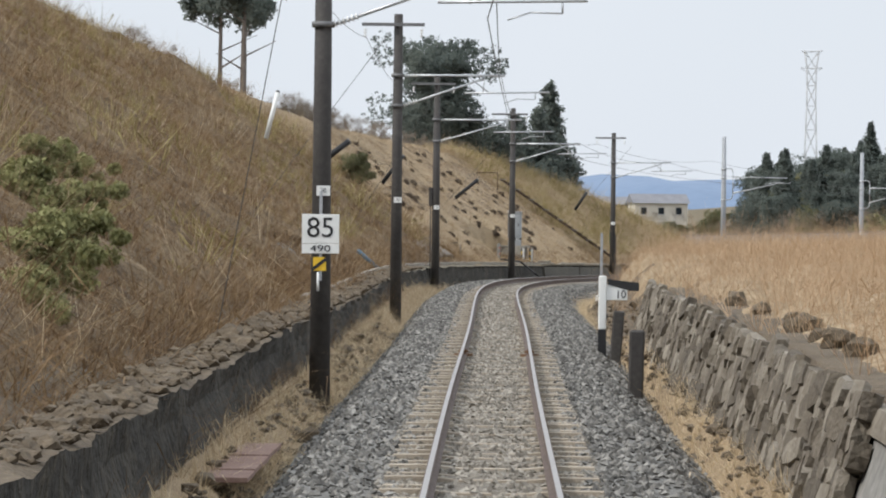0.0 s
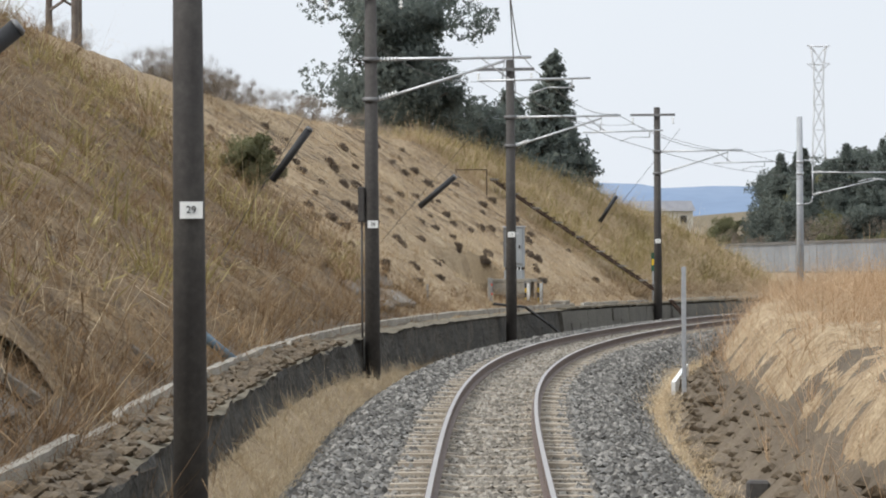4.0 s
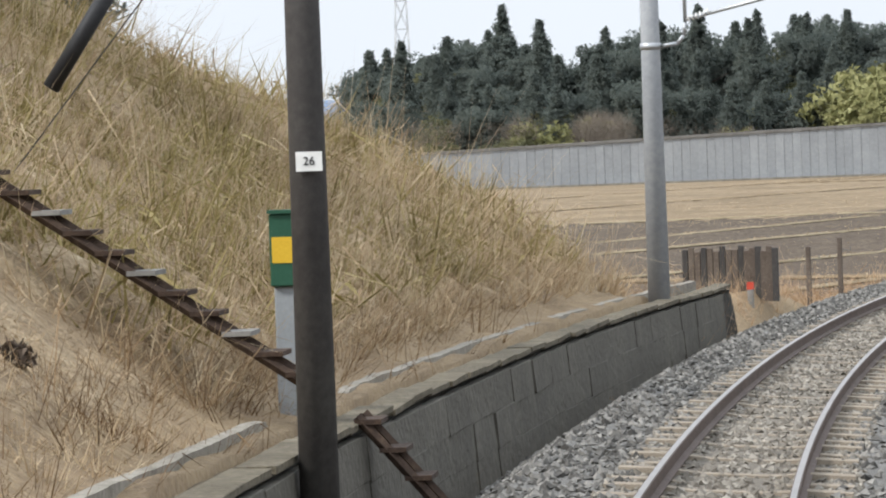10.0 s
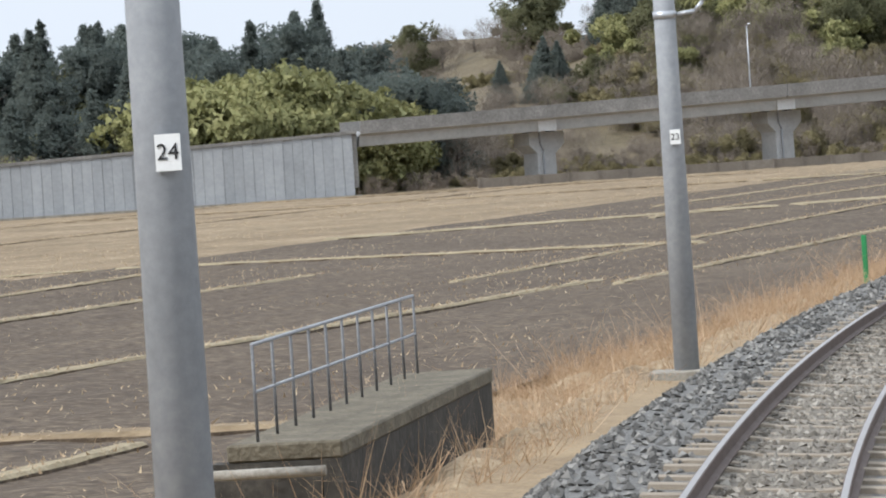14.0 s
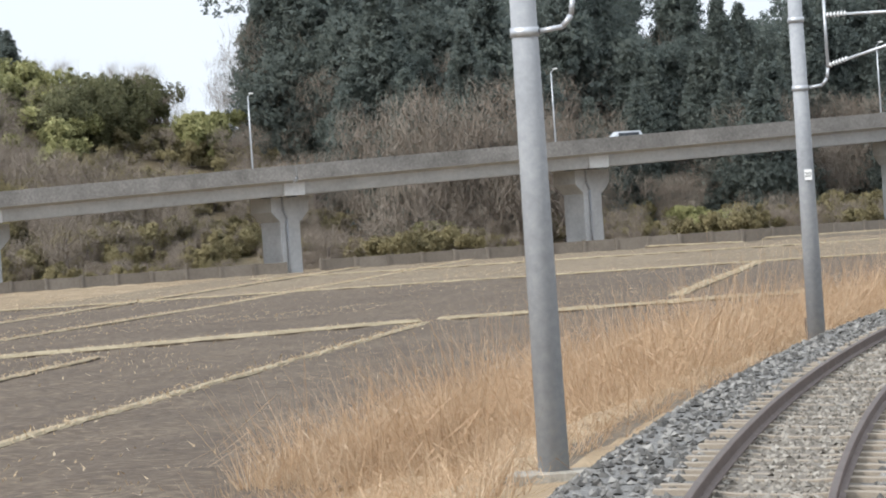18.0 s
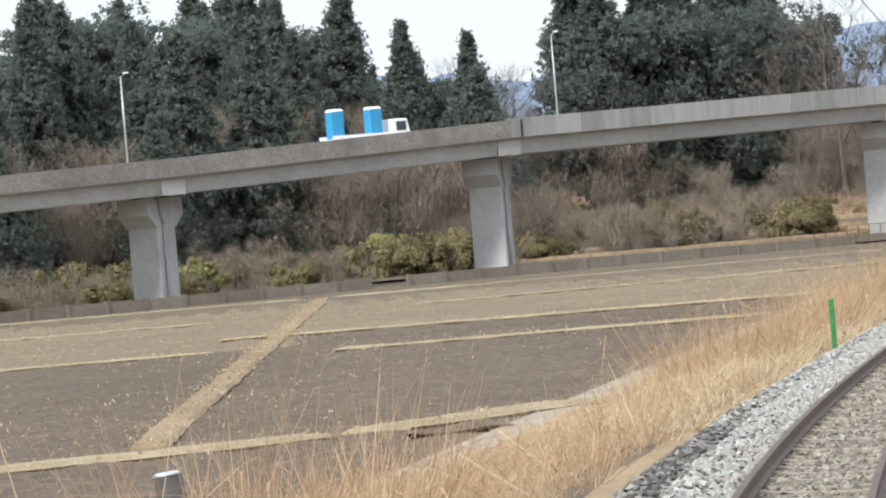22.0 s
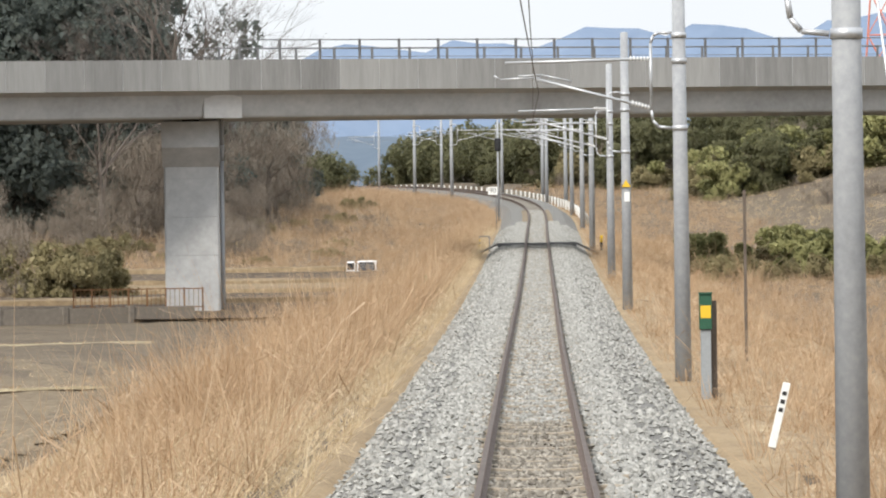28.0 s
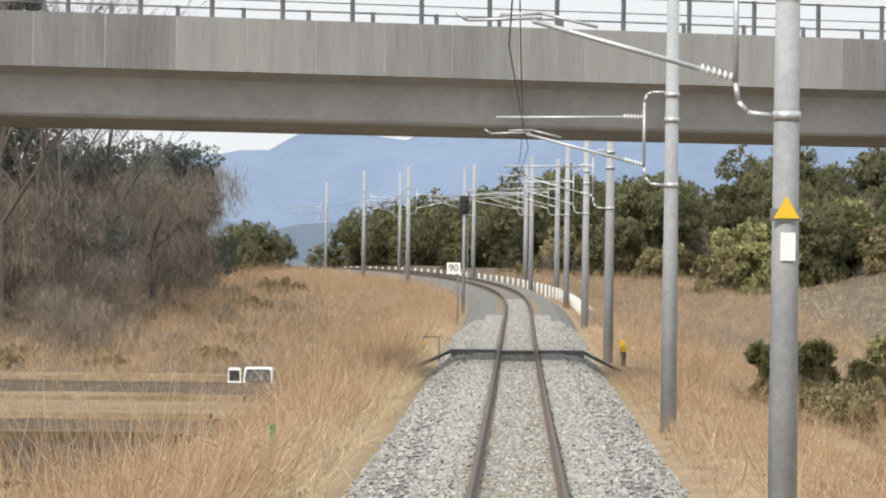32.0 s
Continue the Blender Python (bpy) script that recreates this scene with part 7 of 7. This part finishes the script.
for a, b, c, d in [(a, b, c, d) for us_, vs_ in BLOCKS for a, b in zip(us_, us_[1:]) for c, d in zip(vs_, vs_[1:])]:
    gu, gv = np.meshgrid(np.linspace(a, b, int(b - a) + 2), np.linspace(c, d, int((d - c) / 0.4) + 2), indexing="ij")
    P = gu[..., None] * UV[0] + gv[..., None] * UV[1]
    s_, l_, d_ = nearest(P[..., 0], P[..., 1])
    ok = (l_ < -9.0) & (P[..., 1] < 682) & (P[..., 0] > 14)
    if ok.sum() < 40:
        continue
    idx = strip(gu.shape[1], np.arange(gu.shape[0]))
    good = ok.ravel()[idx].all(1)
    if good.sum() < 30:
        continue
    pm = "straw" if c < -187 and a >= 420 else "paddy_tan" if a > 585 else "paddy"
    ob = mesh_np("paddy", np.concatenate([P, paddy_z(gu, gv)[..., None]], -1).reshape(-1, 3), idx[good], M[pm], smooth_faces=True)
    tagged(ob, "tilled brown rice paddy in winter, with stubble rows" if pm == "paddy" else "pale straw-covered rice paddy in winter", "field", kind="structure")
# scattered straw on the tilled ground, in patches
g = np.random.default_rng(26)
n = 150000
su, sv = g.uniform(255, 690, n), g.uniform(-222, -62, n)
few = g.random(n) < 0.06 + 0.94 * smooth(0.5, 0.72, 0.6 * vnoise(su, sv * 2.5, 0.06, 8) + 0.4 * vnoise(su, sv, 0.4, 9))
su, sv = su[few], sv[few]
P = su[:, None] * UV[0] + sv[:, None] * UV[1]
s_, l_, d_ = nearest(P[:, 0], P[:, 1])
few = (l_ < -10.5) & (P[:, 1] < 680) & (P[:, 0] > 14)
su, sv, P = su[few], sv[few], P[few]
n = len(su)
c = np.concatenate([P, paddy_z(su, sv)[:, None] + 0.01], 1)
an, ln = g.uniform(0, 6.28, n), 0.12 * g.lognormal(0, 0.5, n)
d = np.stack([np.cos(an) * ln, np.sin(an) * ln, g.uniform(0.0, 0.12, n)], 1)
w = np.stack([-np.sin(an), np.cos(an), 0 * an], 1) * (0.012 + 0.014 * g.random(n))[:, None]
tagged(mesh_np("paddy_straw", np.stack([c - w, c + w, c + d], 1).reshape(-1, 3), np.arange(3 * n).reshape(-1, 3), M["grass"]), "loose pale straw scattered over the paddies", "straw", kind="stuff")


edge_grass = []


def bund(p0, p1, w, h, mat="straw"):
    n = max(2, int(np.linalg.norm(p1 - p0) / 0.8))
    P = p0 + (p1 - p0) * np.linspace(0, 1, n)[:, None]
    s_, l_, d_ = nearest(P[:, 0], P[:, 1])
    ok = (l_ < -8.6) & (P[:, 1] < 684) & (P[:, 0] > 14)
    if ok.sum() < 3:
        return
    P = P[ok]
    d = (p1 - p0) / np.linalg.norm(p1 - p0)
    nr = np.array([d[1], -d[0]])
    jit = 0.02 * rng.normal(0, 1, len(P)) + 0.25 * (vnoise(P[:, 0], P[:, 1], 0.25, 3) - 0.5)
    prof = ((-w * 0.95, -0.4), (-w * 0.85, h * 0.2), (-w * 0.6, h * 0.48), (w * 0.6, h * 0.48), (w * 0.85, h * 0.2), (w * 0.95, -0.4))
    if len(P) < 4:
        return
    V = np.stack([np.concatenate([P + nr * (o + jit[:, None] * 0.6), np.full((len(P), 1), -2.62 + z) + 0.01 * rng.normal(0, 1, (len(P), 1)) * (z > 0)], 1) for o, z in prof], 1)
    # worn ends run down into the field
    V[[0, -1], :, 2] = -2.95
    edge_grass.append(np.repeat(V[1:-1, 2:4].reshape(-1, 3), 5, 0))
    # the lower sides take dark soil colour to stand for the bund's shaded side
    ob = mesh_np("paddy_bund", V.reshape(-1, 3), strip(6, np.arange(len(P)))[:, ::-1], M[mat], mats=[M[mat], M["paddy"]], index=np.tile([1, 0, 0, 0, 1], len(P) - 1))
    tagged(ob, "low earth bund with pale dry grass between paddies", "bund", "bunds between the paddies")


bund(uv(509, -130.4), uv(702, -121.2), 0.55, 0.24)
for v in (-250, -222):
    bund(uv(250, v), uv(690, v), 0.45, 0.16)
for u, v0, v1 in ((316, -172, -139), (587, -250, -190), (640, -250, -200)):
    bund(uv(u, v0), uv(u, v1), 0.7, 0.26)
MAIN = [(462, -187), (480, -166), (497, -150), (507, -126), (523, -112)]
for a, b in zip(MAIN, MAIN[1:]):
    bund(uv(*a), uv(*b), 1.1, 0.3, "bund")
for u0, v0, u1, v1, w, h in ((375, -150, 494, -149.5, 0.4, 0.26), (385, -158, 476, -159, 0.4, 0.22), (318, -155.5, 380, -151.5, 0.5, 0.26), (350, -169.5, 402, -168, 0.5, 0.26), (371, -178, 420, -180, 0.5, 0.24), (290, -143, 314, -143, 0.5, 0.26), (426, -216, 417, -199, 0.9, 0.26), (417, -199, 428, -186, 0.9, 0.26), (428, -186, 417, -156, 0.9, 0.26), (500, -178, 690, -177, 0.5, 0.24), (469, -171, 560, -168, 0.4, 0.22), (560, -168, 690, -168, 0.5, 0.24), (513, -141, 586, -140, 0.7, 0.28),
                             (586, -190, 586, -128, 0.8, 0.26), (606, -129, 598, -100, 0.9, 0.34), (575, -125, 572, -100, 0.9, 0.3), (708, -182, 705, -122, 1.6, 0.3), (705, -121, 706, -83, 1.6, 0.3), (702, -155, 686, -145, 0.7, 0.3), (655, -182, 648, -128, 0.7, 0.24), (655, -118, 660, -90, 0.7, 0.24)):
    bund(uv(u0, v0), uv(u1, v1), w * 0.6, h * 0.8, "bund")
c = np.concatenate(edge_grass)
n = len(c)
c = c + rng.normal(0, 1, (n, 3)) * np.array([0.3, 0.3, 0.0])
tip = c + np.stack([rng.normal(0, 0.08, n), rng.normal(0, 0.08, n), rng.uniform(0.02, 0.1, n)], 1)
w = np.stack([rng.normal(0, 0.016, n), rng.normal(0, 0.016, n), 0 * tip[:, 0]], 1)
tagged(mesh_np("bund_grass", np.stack([c - w, c + w, tip], 1).reshape(-1, 3), np.arange(3 * n).reshape(-1, 3), M["grass"]), "pale dry grass along the paddy bunds", "grass", kind="stuff")
path_s = np.arange(494, 640, 2.0)
tagged(ribbon("farm_path", path_s, [(-9.9, field_z(path_s) - 0.3), (-9.7, field_z(path_s) + 0.08), (-8.7, field_z(path_s) + 0.1), (-8.5, field_z(path_s) - 0.3)], M["path"]), "pale worn farm path along the foot of the bank", "path", kind="structure")

# ---- far things: pylons, houses ----
def pylon(x, y, z, h, w, mat, label):
    t = thing("pylon", pose(x, y, z), label, "pylon", "power pylons")
    bm = bmesh.new()
    lv = [0, 0.2, 0.38, 0.54, 0.68, 0.8, 0.9, 1.0]
    wd = [1, 0.84, 0.7, 0.6, 0.52, 0.5, 0.55, 0.8]
    for i in range(len(lv) - 1):
        a, b = w * wd[i] / 2, w * wd[i + 1] / 2
        za, zb = h * lv[i], h * lv[i + 1]
        c0 = [(-a, -a, za), (a, -a, za), (a, a, za), (-a, a, za)]
        c1 = [(-b, -b, zb), (b, -b, zb), (b, b, zb), (-b, b, zb)]
        for k in range(4):
            add_tube(bm, c0[k], c1[k], 0.16, 0.14, 4)
            add_tube(bm, c0[k], c1[(k + 1) % 4], 0.09, 0.09, 3)
            add_tube(bm, c0[(k + 1) % 4], c1[k], 0.09, 0.09, 3)
            add_tube(bm, c1[k], c1[(k + 1) % 4], 0.09, 0.09, 3)
    part("lattice", bm, M[mat], t)
    for u in (0.9, 1.0):
        bm = bmesh.new()
        for k in (-1, 1):
            add_tube(bm, (0, 0, h * u), (k * w * 0.62, 0, h * u + 0.3), 0.22, 0.1, 4)
            add_tube(bm, (k * w * 0.14, 0, h * u - 1.5), (k * w * 0.62, 0, h * u + 0.3), 0.1, 0.1, 4)
        part("crossarm", bm, M[mat], t)
    return t


pylon(84, 1165, 4, 45, 4.6, "pylon", "tall pale lattice pylon far beyond the trees")
pylon(700, 1010, 6, 48, 9, "orange", "tall red and white lattice pylon far away")


def house(x, y, z, w, d, h, turn, wall_mat, label):
    t = thing("house", pose(x, y, z, 0, 0, turn), label, "house", "distant houses")
    part("wall", box(-w / 2, w / 2, -d / 2, d / 2, -1, h), M[wall_mat], t)
    bm = bmesh.new()
    e = 0.5
    vs = [bm.verts.new(v) for v in ((-w / 2 - e, -d / 2 - e, h), (w / 2 + e, -d / 2 - e, h), (w / 2 + e, d / 2 + e, h), (-w / 2 - e, d / 2 + e, h), (-w / 2 - e, 0, h + d * 0.28), (w / 2 + e, 0, h + d * 0.28))]
    for q in ((0, 1, 5, 4), (2, 3, 4, 5), (0, 4, 3), (1, 2, 5), (3, 2, 1, 0)):
        bm.faces.new([vs[i] for i in q])
    part("roof", bm, M["tile"], t)
    for i in range(3):
        xx = -w / 2 + (i + 0.5) * w / 3
        win = part("window", box(xx - 0.6, xx + 0.6, -d / 2 - 0.06, -d / 2 - 0.004, h * 0.35, h * 0.75), M["glass"], t)
        part("sill", box(xx - 0.7, xx + 0.7, -d / 2 - 0.14, -d / 2 - 0.004, h * 0.3, h * 0.345), M["steel"], win)
    return t


house(34, 905, far_at(34, 905) + 2.5, 11, 7, 3.4, 10, "plaster", "grey-tiled farmhouse among far trees")
house(24, 930, far_at(24, 930) + 2.5, 9, 6, 3.2, -15, "pole_wood", "brown-walled farmhouse among far trees")
q = line(985, 44, 6.5)
house(float(q[0]), float(q[1]), float(q[2]), 9, 6, 3.2, -40, "plaster", "pale house on the rise beyond the bridge")
q = line(960, 52, 6.0)
house(float(q[0]), float(q[1]), float(q[2]), 8, 6, 3.0, -30, "rust", "red-brown shed on the rise beyond the bridge")
q = line(930, 40, 5.0)
house(float(q[0]), float(q[1]), float(q[2]), 8, 7, 5.2, -45, "plaster", "white gabled house near the bridge")

# ---- dark stumps of cut shrubs on the mown slope ----
def stump_mesh(seed):
    g = np.random.default_rng(seed)
    n = 420
    d = g.normal(0, 1, (n, 3))
    d = d / np.linalg.norm(d, axis=1, keepdims=True) * g.uniform(0.3, 1, (n, 1)) ** 0.5 * np.array([0.17, 0.17, 0.15])
    d[:, 2] = np.abs(d[:, 2])
    V = d[:, None] + g.normal(0, 0.028, (n, 3, 3)) * np.array([1, 1, 1.5])
    return V.reshape(-1, 3), np.arange(3 * n).reshape(-1, 3)


TUFTS = []
for k in range(4):
    V, Fc = stump_mesh(k)
    ob = mesh_np("shrub_stump", V, Fc, M["tuft"])
    TUFTS.append(ob)
g = np.random.default_rng(3)
made = 0
for i in range(150):
    s_, l_ = 181 + (i // 3) * 0.92 + g.normal(0, 0.6), -(4.9 + (i % 3) * 2.3 + g.uniform(0, 2.2))
    if -l_ > crest(s_) + 0.3 or g.random() < 0.25:
        continue
    z = float(ground_z(np.array(s_), np.array(l_)))
    m = at(s_, l_, z - 0.02, float(g.uniform(0, 360))) @ Matrix.Diagonal((*[float(g.uniform(0.6, 1.2))] * 3, 1))
    ob = TUFTS[made] if made < 4 else new("shrub_stump", TUFTS[made % 4].data)
    ob.matrix_world = m
    tagged(ob, "dark withered stump of a cut shrub on the slope", "stump", "stumps on the slope")
    made += 1
# cut stalks lying down the upper slope
n = 1100
s_, l_ = g.uniform(178, 227, n), -g.uniform(7.5, 12.5, n)
ok = -l_ < crest(s_) + 0.8
s_, l_ = s_[ok], l_[ok]
ln = g.uniform(0.2, 0.7, len(s_))
o = g.normal(0, 0.8, len(s_)) * ln
a = line(s_, l_, ground_z(s_, l_) + 0.03)
b = line(s_ + o, l_ + ln, ground_z(s_ + o, l_ + ln) + 0.03 + 0.04 * g.random(len(s_)))
side = np.stack([0 * ln, 0 * ln + 0.012, 0 * ln + 0.008], 1)
V = np.stack([a - side, a + side, b + side, b - side], 1).reshape(-1, 3)
tagged(mesh_np("cut_stalks", V, np.arange(len(V)).reshape(-1, 4), M["tuft"]), "thin dark cut stalks lying on the mown slope", "stalks", kind="stuff")


# ---- stones of the right masonry wall ----
def wall_stone(seed):
    g = np.random.default_rng(seed)
    bm = bmesh.new()
    r = bmesh.ops.create_cube(bm, size=1)
    bmesh.ops.subdivide_edges(bm, edges=list(bm.edges), cuts=1, use_grid_fill=True)
    for v in bm.verts:
        n = Vector(v.co)
        k = 1 - 0.22 * max(0, (abs(n.y) + abs(n.z) + abs(n.x)) - 0.9)
        v.co = Vector((n.x * k, n.y * k, n.z * k)) + Vector(g.normal(0, 0.035, 3))
    me = bpy.data.meshes.new("stone")
    bm.to_mesh(me)
    bm.free()
    me.materials.append(M["masonry"])
    return me


STONES = [wall_stone(i) for i in range(10)]
SV = [np.array([v.co for v in me.vertices]) for me in STONES]
SF = [np.array([p.vertices for p in me.polygons]) for me in STONES]
g = np.random.default_rng(5)
placed, VV, FF, count = 0, [], [], 0
for row in range(7):
    s_ = 34.0 + 0.2 * (row % 2)
    z0 = -0.32 + row * 0.19
    while s_ < 85.0:
        ln = float(g.uniform(0.24, 0.62))
        k = int(g.integers(0, 10))
        z = z0 + float(g.normal(0, 0.035))
        m = at(s_ + ln / 2, float(np.interp(z, [-0.5, -0.1, 0.8], [2.62, 2.66, 2.93])) + float(g.normal(0, 0.02)), z) @ pose(0, 0, 0, float(g.normal(0, 7)), 16, float(g.normal(0, 5))) @ Matrix.Diagonal((0.16, ln * 1.12, float(g.uniform(0.2, 0.31)), 1))
        if placed < 300 and 38.0 < s_ < 53.5:
            ob = new("stone", STONES[k])
            ob.parent = wall_right
            ob.matrix_world = m
            placed += 1
        else:
            a = np.array(m)
            VV.append(SV[k] @ a[:3, :3].T + a[:3, 3])
            FF.append(SF[k] + count)
            count += len(SV[k])
        s_ += ln
mesh_np("stonework", np.concatenate(VV), np.concatenate(FF), M["slab_joined"], wall_right)["kind"] = "stuff"
# ---- strips of the upper paddies under and past the bridge ----
for s0, s1, kind_ in ((770, 796, "paddy"), (800, 812, "paddy"), (815, 830, "straw"), (832, 846, "paddy")):
    sx, lx = np.meshgrid(np.arange(s0, s1 + 0.1, 1.0), np.arange(-64, -8.4, 1.0), indexing="ij")
    V = line(sx, lx, field_z(sx) + 0.1 + 0.05 * np.sin(sx * 4.0) + 0.04 * rng.random(sx.shape))
    tagged(mesh_np("paddy", V.reshape(-1, 3), strip(sx.shape[1], np.arange(sx.shape[0])), M[kind_]), "narrow winter paddy below the bridge, brown with stubble", "field", kind="structure")
for s0 in (798, 813.5, 831, 847):
    lx = np.arange(-64, -8, 2.0)
    prof = ((-0.9, -0.3), (-0.5, 0.32), (0.5, 0.36), (0.9, -0.3))
    V = np.stack([line(np.full(len(lx), s0 + o), lx, field_z(s0) + z + 0.04 * rng.normal(0, 1, len(lx))) for o, z in prof], 1)
    tagged(mesh_np("paddy_bund", V.reshape(-1, 3), strip(4, lx)[:, ::-1], M["straw"]), "low earth bund with pale dry grass between paddies", "bund", "bunds between the paddies")

# ---- block courses and coping of the younger wall ----
def piece(w, d, h, seed, mat):
    g = np.random.default_rng(seed)
    bm = add_box(bmesh.new(), -w / 2, w / 2, -d / 2, d / 2, -h / 2, h / 2, 0.005)
    for v in bm.verts:
        v.co += Vector(g.normal(0, 0.003, 3))
    me = bpy.data.meshes.new("block")
    bm.to_mesh(me)
    bm.free()
    me.materials.append(M[mat])
    return me


BLOCKS_W = [piece(0.12, 1.998, 0.378, i, "wall_young") for i in range(4)]
COPES = [piece(0.3, 1.47, 0.06, 10 + i, "walltop") for i in range(3)]
g = np.random.default_rng(21)
for row in range(3):
    for k in range(33):
        s_ = 203 + 2.0 * k
        if s_ > 266.8:
            continue
        z = float(lw_top(s_)) - 0.25 - row * 0.37
        ob = new("block", BLOCKS_W[int(g.integers(0, 4))])
        ob.parent = wall_left
        ob.matrix_world = at(s_, -3.0 + 0.035 * row + float(g.normal(0, 0.008)), z, float(g.normal(0, 0.5))) @ pose(0, 0, 0, 0, -5, 0)
for k in range(66):
    s_ = 204.0 + 1.5 * k
    if s_ < 267.5:
        ob = new("coping_stone", COPES[k % 3])
        ob.parent = wall_left
        ob.matrix_world = at(s_, -3.13 + float(g.normal(0, 0.012)), float(lw_top(s_)) + 0.035 + float(g.normal(0, 0.008)), float(g.normal(0, 0.6))) @ pose(0, 0, 0, float(g.normal(0, 0.5)), 0, 0)


# ---- clods and rubble on the wall top and verges ----
def clods(name, n, s0, s1, l0, l1, size, mat, label, zfun, seed):
    g = np.random.default_rng(seed)
    s_, l_ = g.uniform(s0, s1, n), g.uniform(l0, l1, n)
    r = size * g.lognormal(0, 0.45, n)
    base = np.array([(1, 0, 0), (0, 1, 0), (-1, 0, 0), (0, -1, 0), (0, 0, 1), (0.6, 0.6, 0.7), (-0.6, 0.5, 0.6), (-0.5, -0.6, 0.7), (0.6, -0.6, 0.6), (0, 0, -0.5)], float)
    V = base[None] * r[:, None, None] * g.uniform(0.6, 1.3, (n, 10, 1)) * np.array([1, 1.2, 0.7])
    V = V + line(s_, l_, zfun(s_, l_))[:, None]
    f = np.array([(0, 5, 8), (0, 1, 5), (1, 6, 5), (1, 2, 6), (2, 7, 6), (2, 3, 7), (3, 8, 7), (3, 0, 8), (4, 5, 6), (4, 6, 7), (4, 7, 8), (4, 8, 5), (0, 9, 1), (1, 9, 2), (2, 9, 3), (3, 9, 0)])
    return tagged(mesh_np(name, V, (np.arange(n)[:, None, None] * 10 + f[None]).reshape(-1, 3), M[mat]), label, "rubble", kind="stuff")


clods("rubble", 2600, 28, 150, -3.6, -2.95, 0.055, "litter", "lumps of earth and stone on the old wall top", lambda a, b: lw_top(a) + 0.02, 1)
clods("rubble", 900, 28, 100, -2.7, -2.15, 0.05, "litter", "earth lumps in the drain beside the ballast", lambda a, b: ground_z(a, b) + 0.01, 2)
clods("rubble", 700, 30, 130, 2.2, 2.7, 0.05, "litter", "earth lumps at the foot of the wall", lambda a, b: ground_z(a, b) + 0.01, 3)
clods("rubble", 900, 85, 215, 2.7, 3.6, 0.07, "litter", "crumbling earth lumps on the bank edge", lambda a, b: ground_z(a, b) + 0.01, 4)
g = np.random.default_rng(8)
for s_, l_, k in ((69, 3.75, 0.2), (63, 3.8, 0.16), (55, 3.85, 0.24), (51, 3.8, 0.17), (48, 3.75, 0.2), (45.5, 3.8, 0.18), (59, 4.0, 0.14)):
    me = bpy.data.meshes.new("boulder")
    bm = bmesh.new()
    bmesh.ops.create_icosphere(bm, subdivisions=2, radius=k)
    for v in bm.verts:
        v.co = v.co * float(g.uniform(0.75, 1.2))
        v.co.z *= 0.75
    bm.to_mesh(me)
    bm.free()
    me.materials.append(M["litter"])
    tagged(new("boulder", me), "dark earthy boulder lying behind the wall", "boulder", "boulders behind the wall").matrix_world = at(s_, l_, float(ground_z(np.array(float(s_)), np.array(l_))) + k * 0.4)

# ---- rail joint, drain boards and a stub on the slope ----
for off in (-0.566, 0.566):
    t = thing("rail_joint", bed_pose(75.5), "rusty bolted fishplates joining two rails", "rail joint", "rail joints")
    for k in (-0.03, 0.03):
        pl = part("fishplate", box(off + k - 0.014, off + k + 0.014, -0.28, 0.28, -0.125, -0.045, bevel=0.004), M["rust"], t)
        for y in (-0.2, -0.07, 0.07, 0.2):
            part("bolt", tube((off + k * 1.3, y, -0.085), (off + k * 2.6, y, -0.085), 0.016, None, 6), M["rust"], pl)
    for y in (-0.3, 0.3):
        part("tie_plate", box(off - 0.16, off + 0.16, y - 0.08, y + 0.08, -0.16, -0.135), M["rust"], t)
t = thing("drain_cover", at(44.0, -2.5, -0.2), "faded reddish brown planks covering the drain", "planks")
for i in range(5):
    part("plank", box(-0.22, 0.24, -3.2 + i * 1.3, -1.96 + i * 1.3, -0.02 + 0.01 * (i % 2), 0.03 + 0.01 * (i % 2), bevel=0.006), M["drainboard"], t)

# ---- dark fence at the foot of the bridge pier ----
fz = float(field_z(784.0))
t = thing("metal_fence", at(784, 0, fz), "dark rusty metal fence beside the bridge pier", "fence")
for i in range(8):
    x = -21.6 + i * 0.86
    part("fence_post", box(x - 0.035, x + 0.035, -0.035, 0.035, -0.3, 1.25), M["rust"], t)
for z in (0.35, 1.2):
    part("fence_rail", box(-21.65, -15.5, -0.02, 0.02, z - 0.025, z + 0.025), M["rust"], t)
for i in range(28):
    x = -21.5 + i * 0.22
    part("picket", box(x - 0.012, x + 0.012, -0.012, 0.012, 0.1, 1.2), M["rust"], t)

t = thing("cable_conduit", at(192, 0, 0), "black cable conduit running down over the wall", "conduit")
part("conduit", pipe([(-3.7, 0.0, 0.72), (-2.95, 1.0, 0.62), (-2.7, 4.5, 0.1), (-2.45, 9.0, -0.55)], 0.035, 8), M["black"], t)
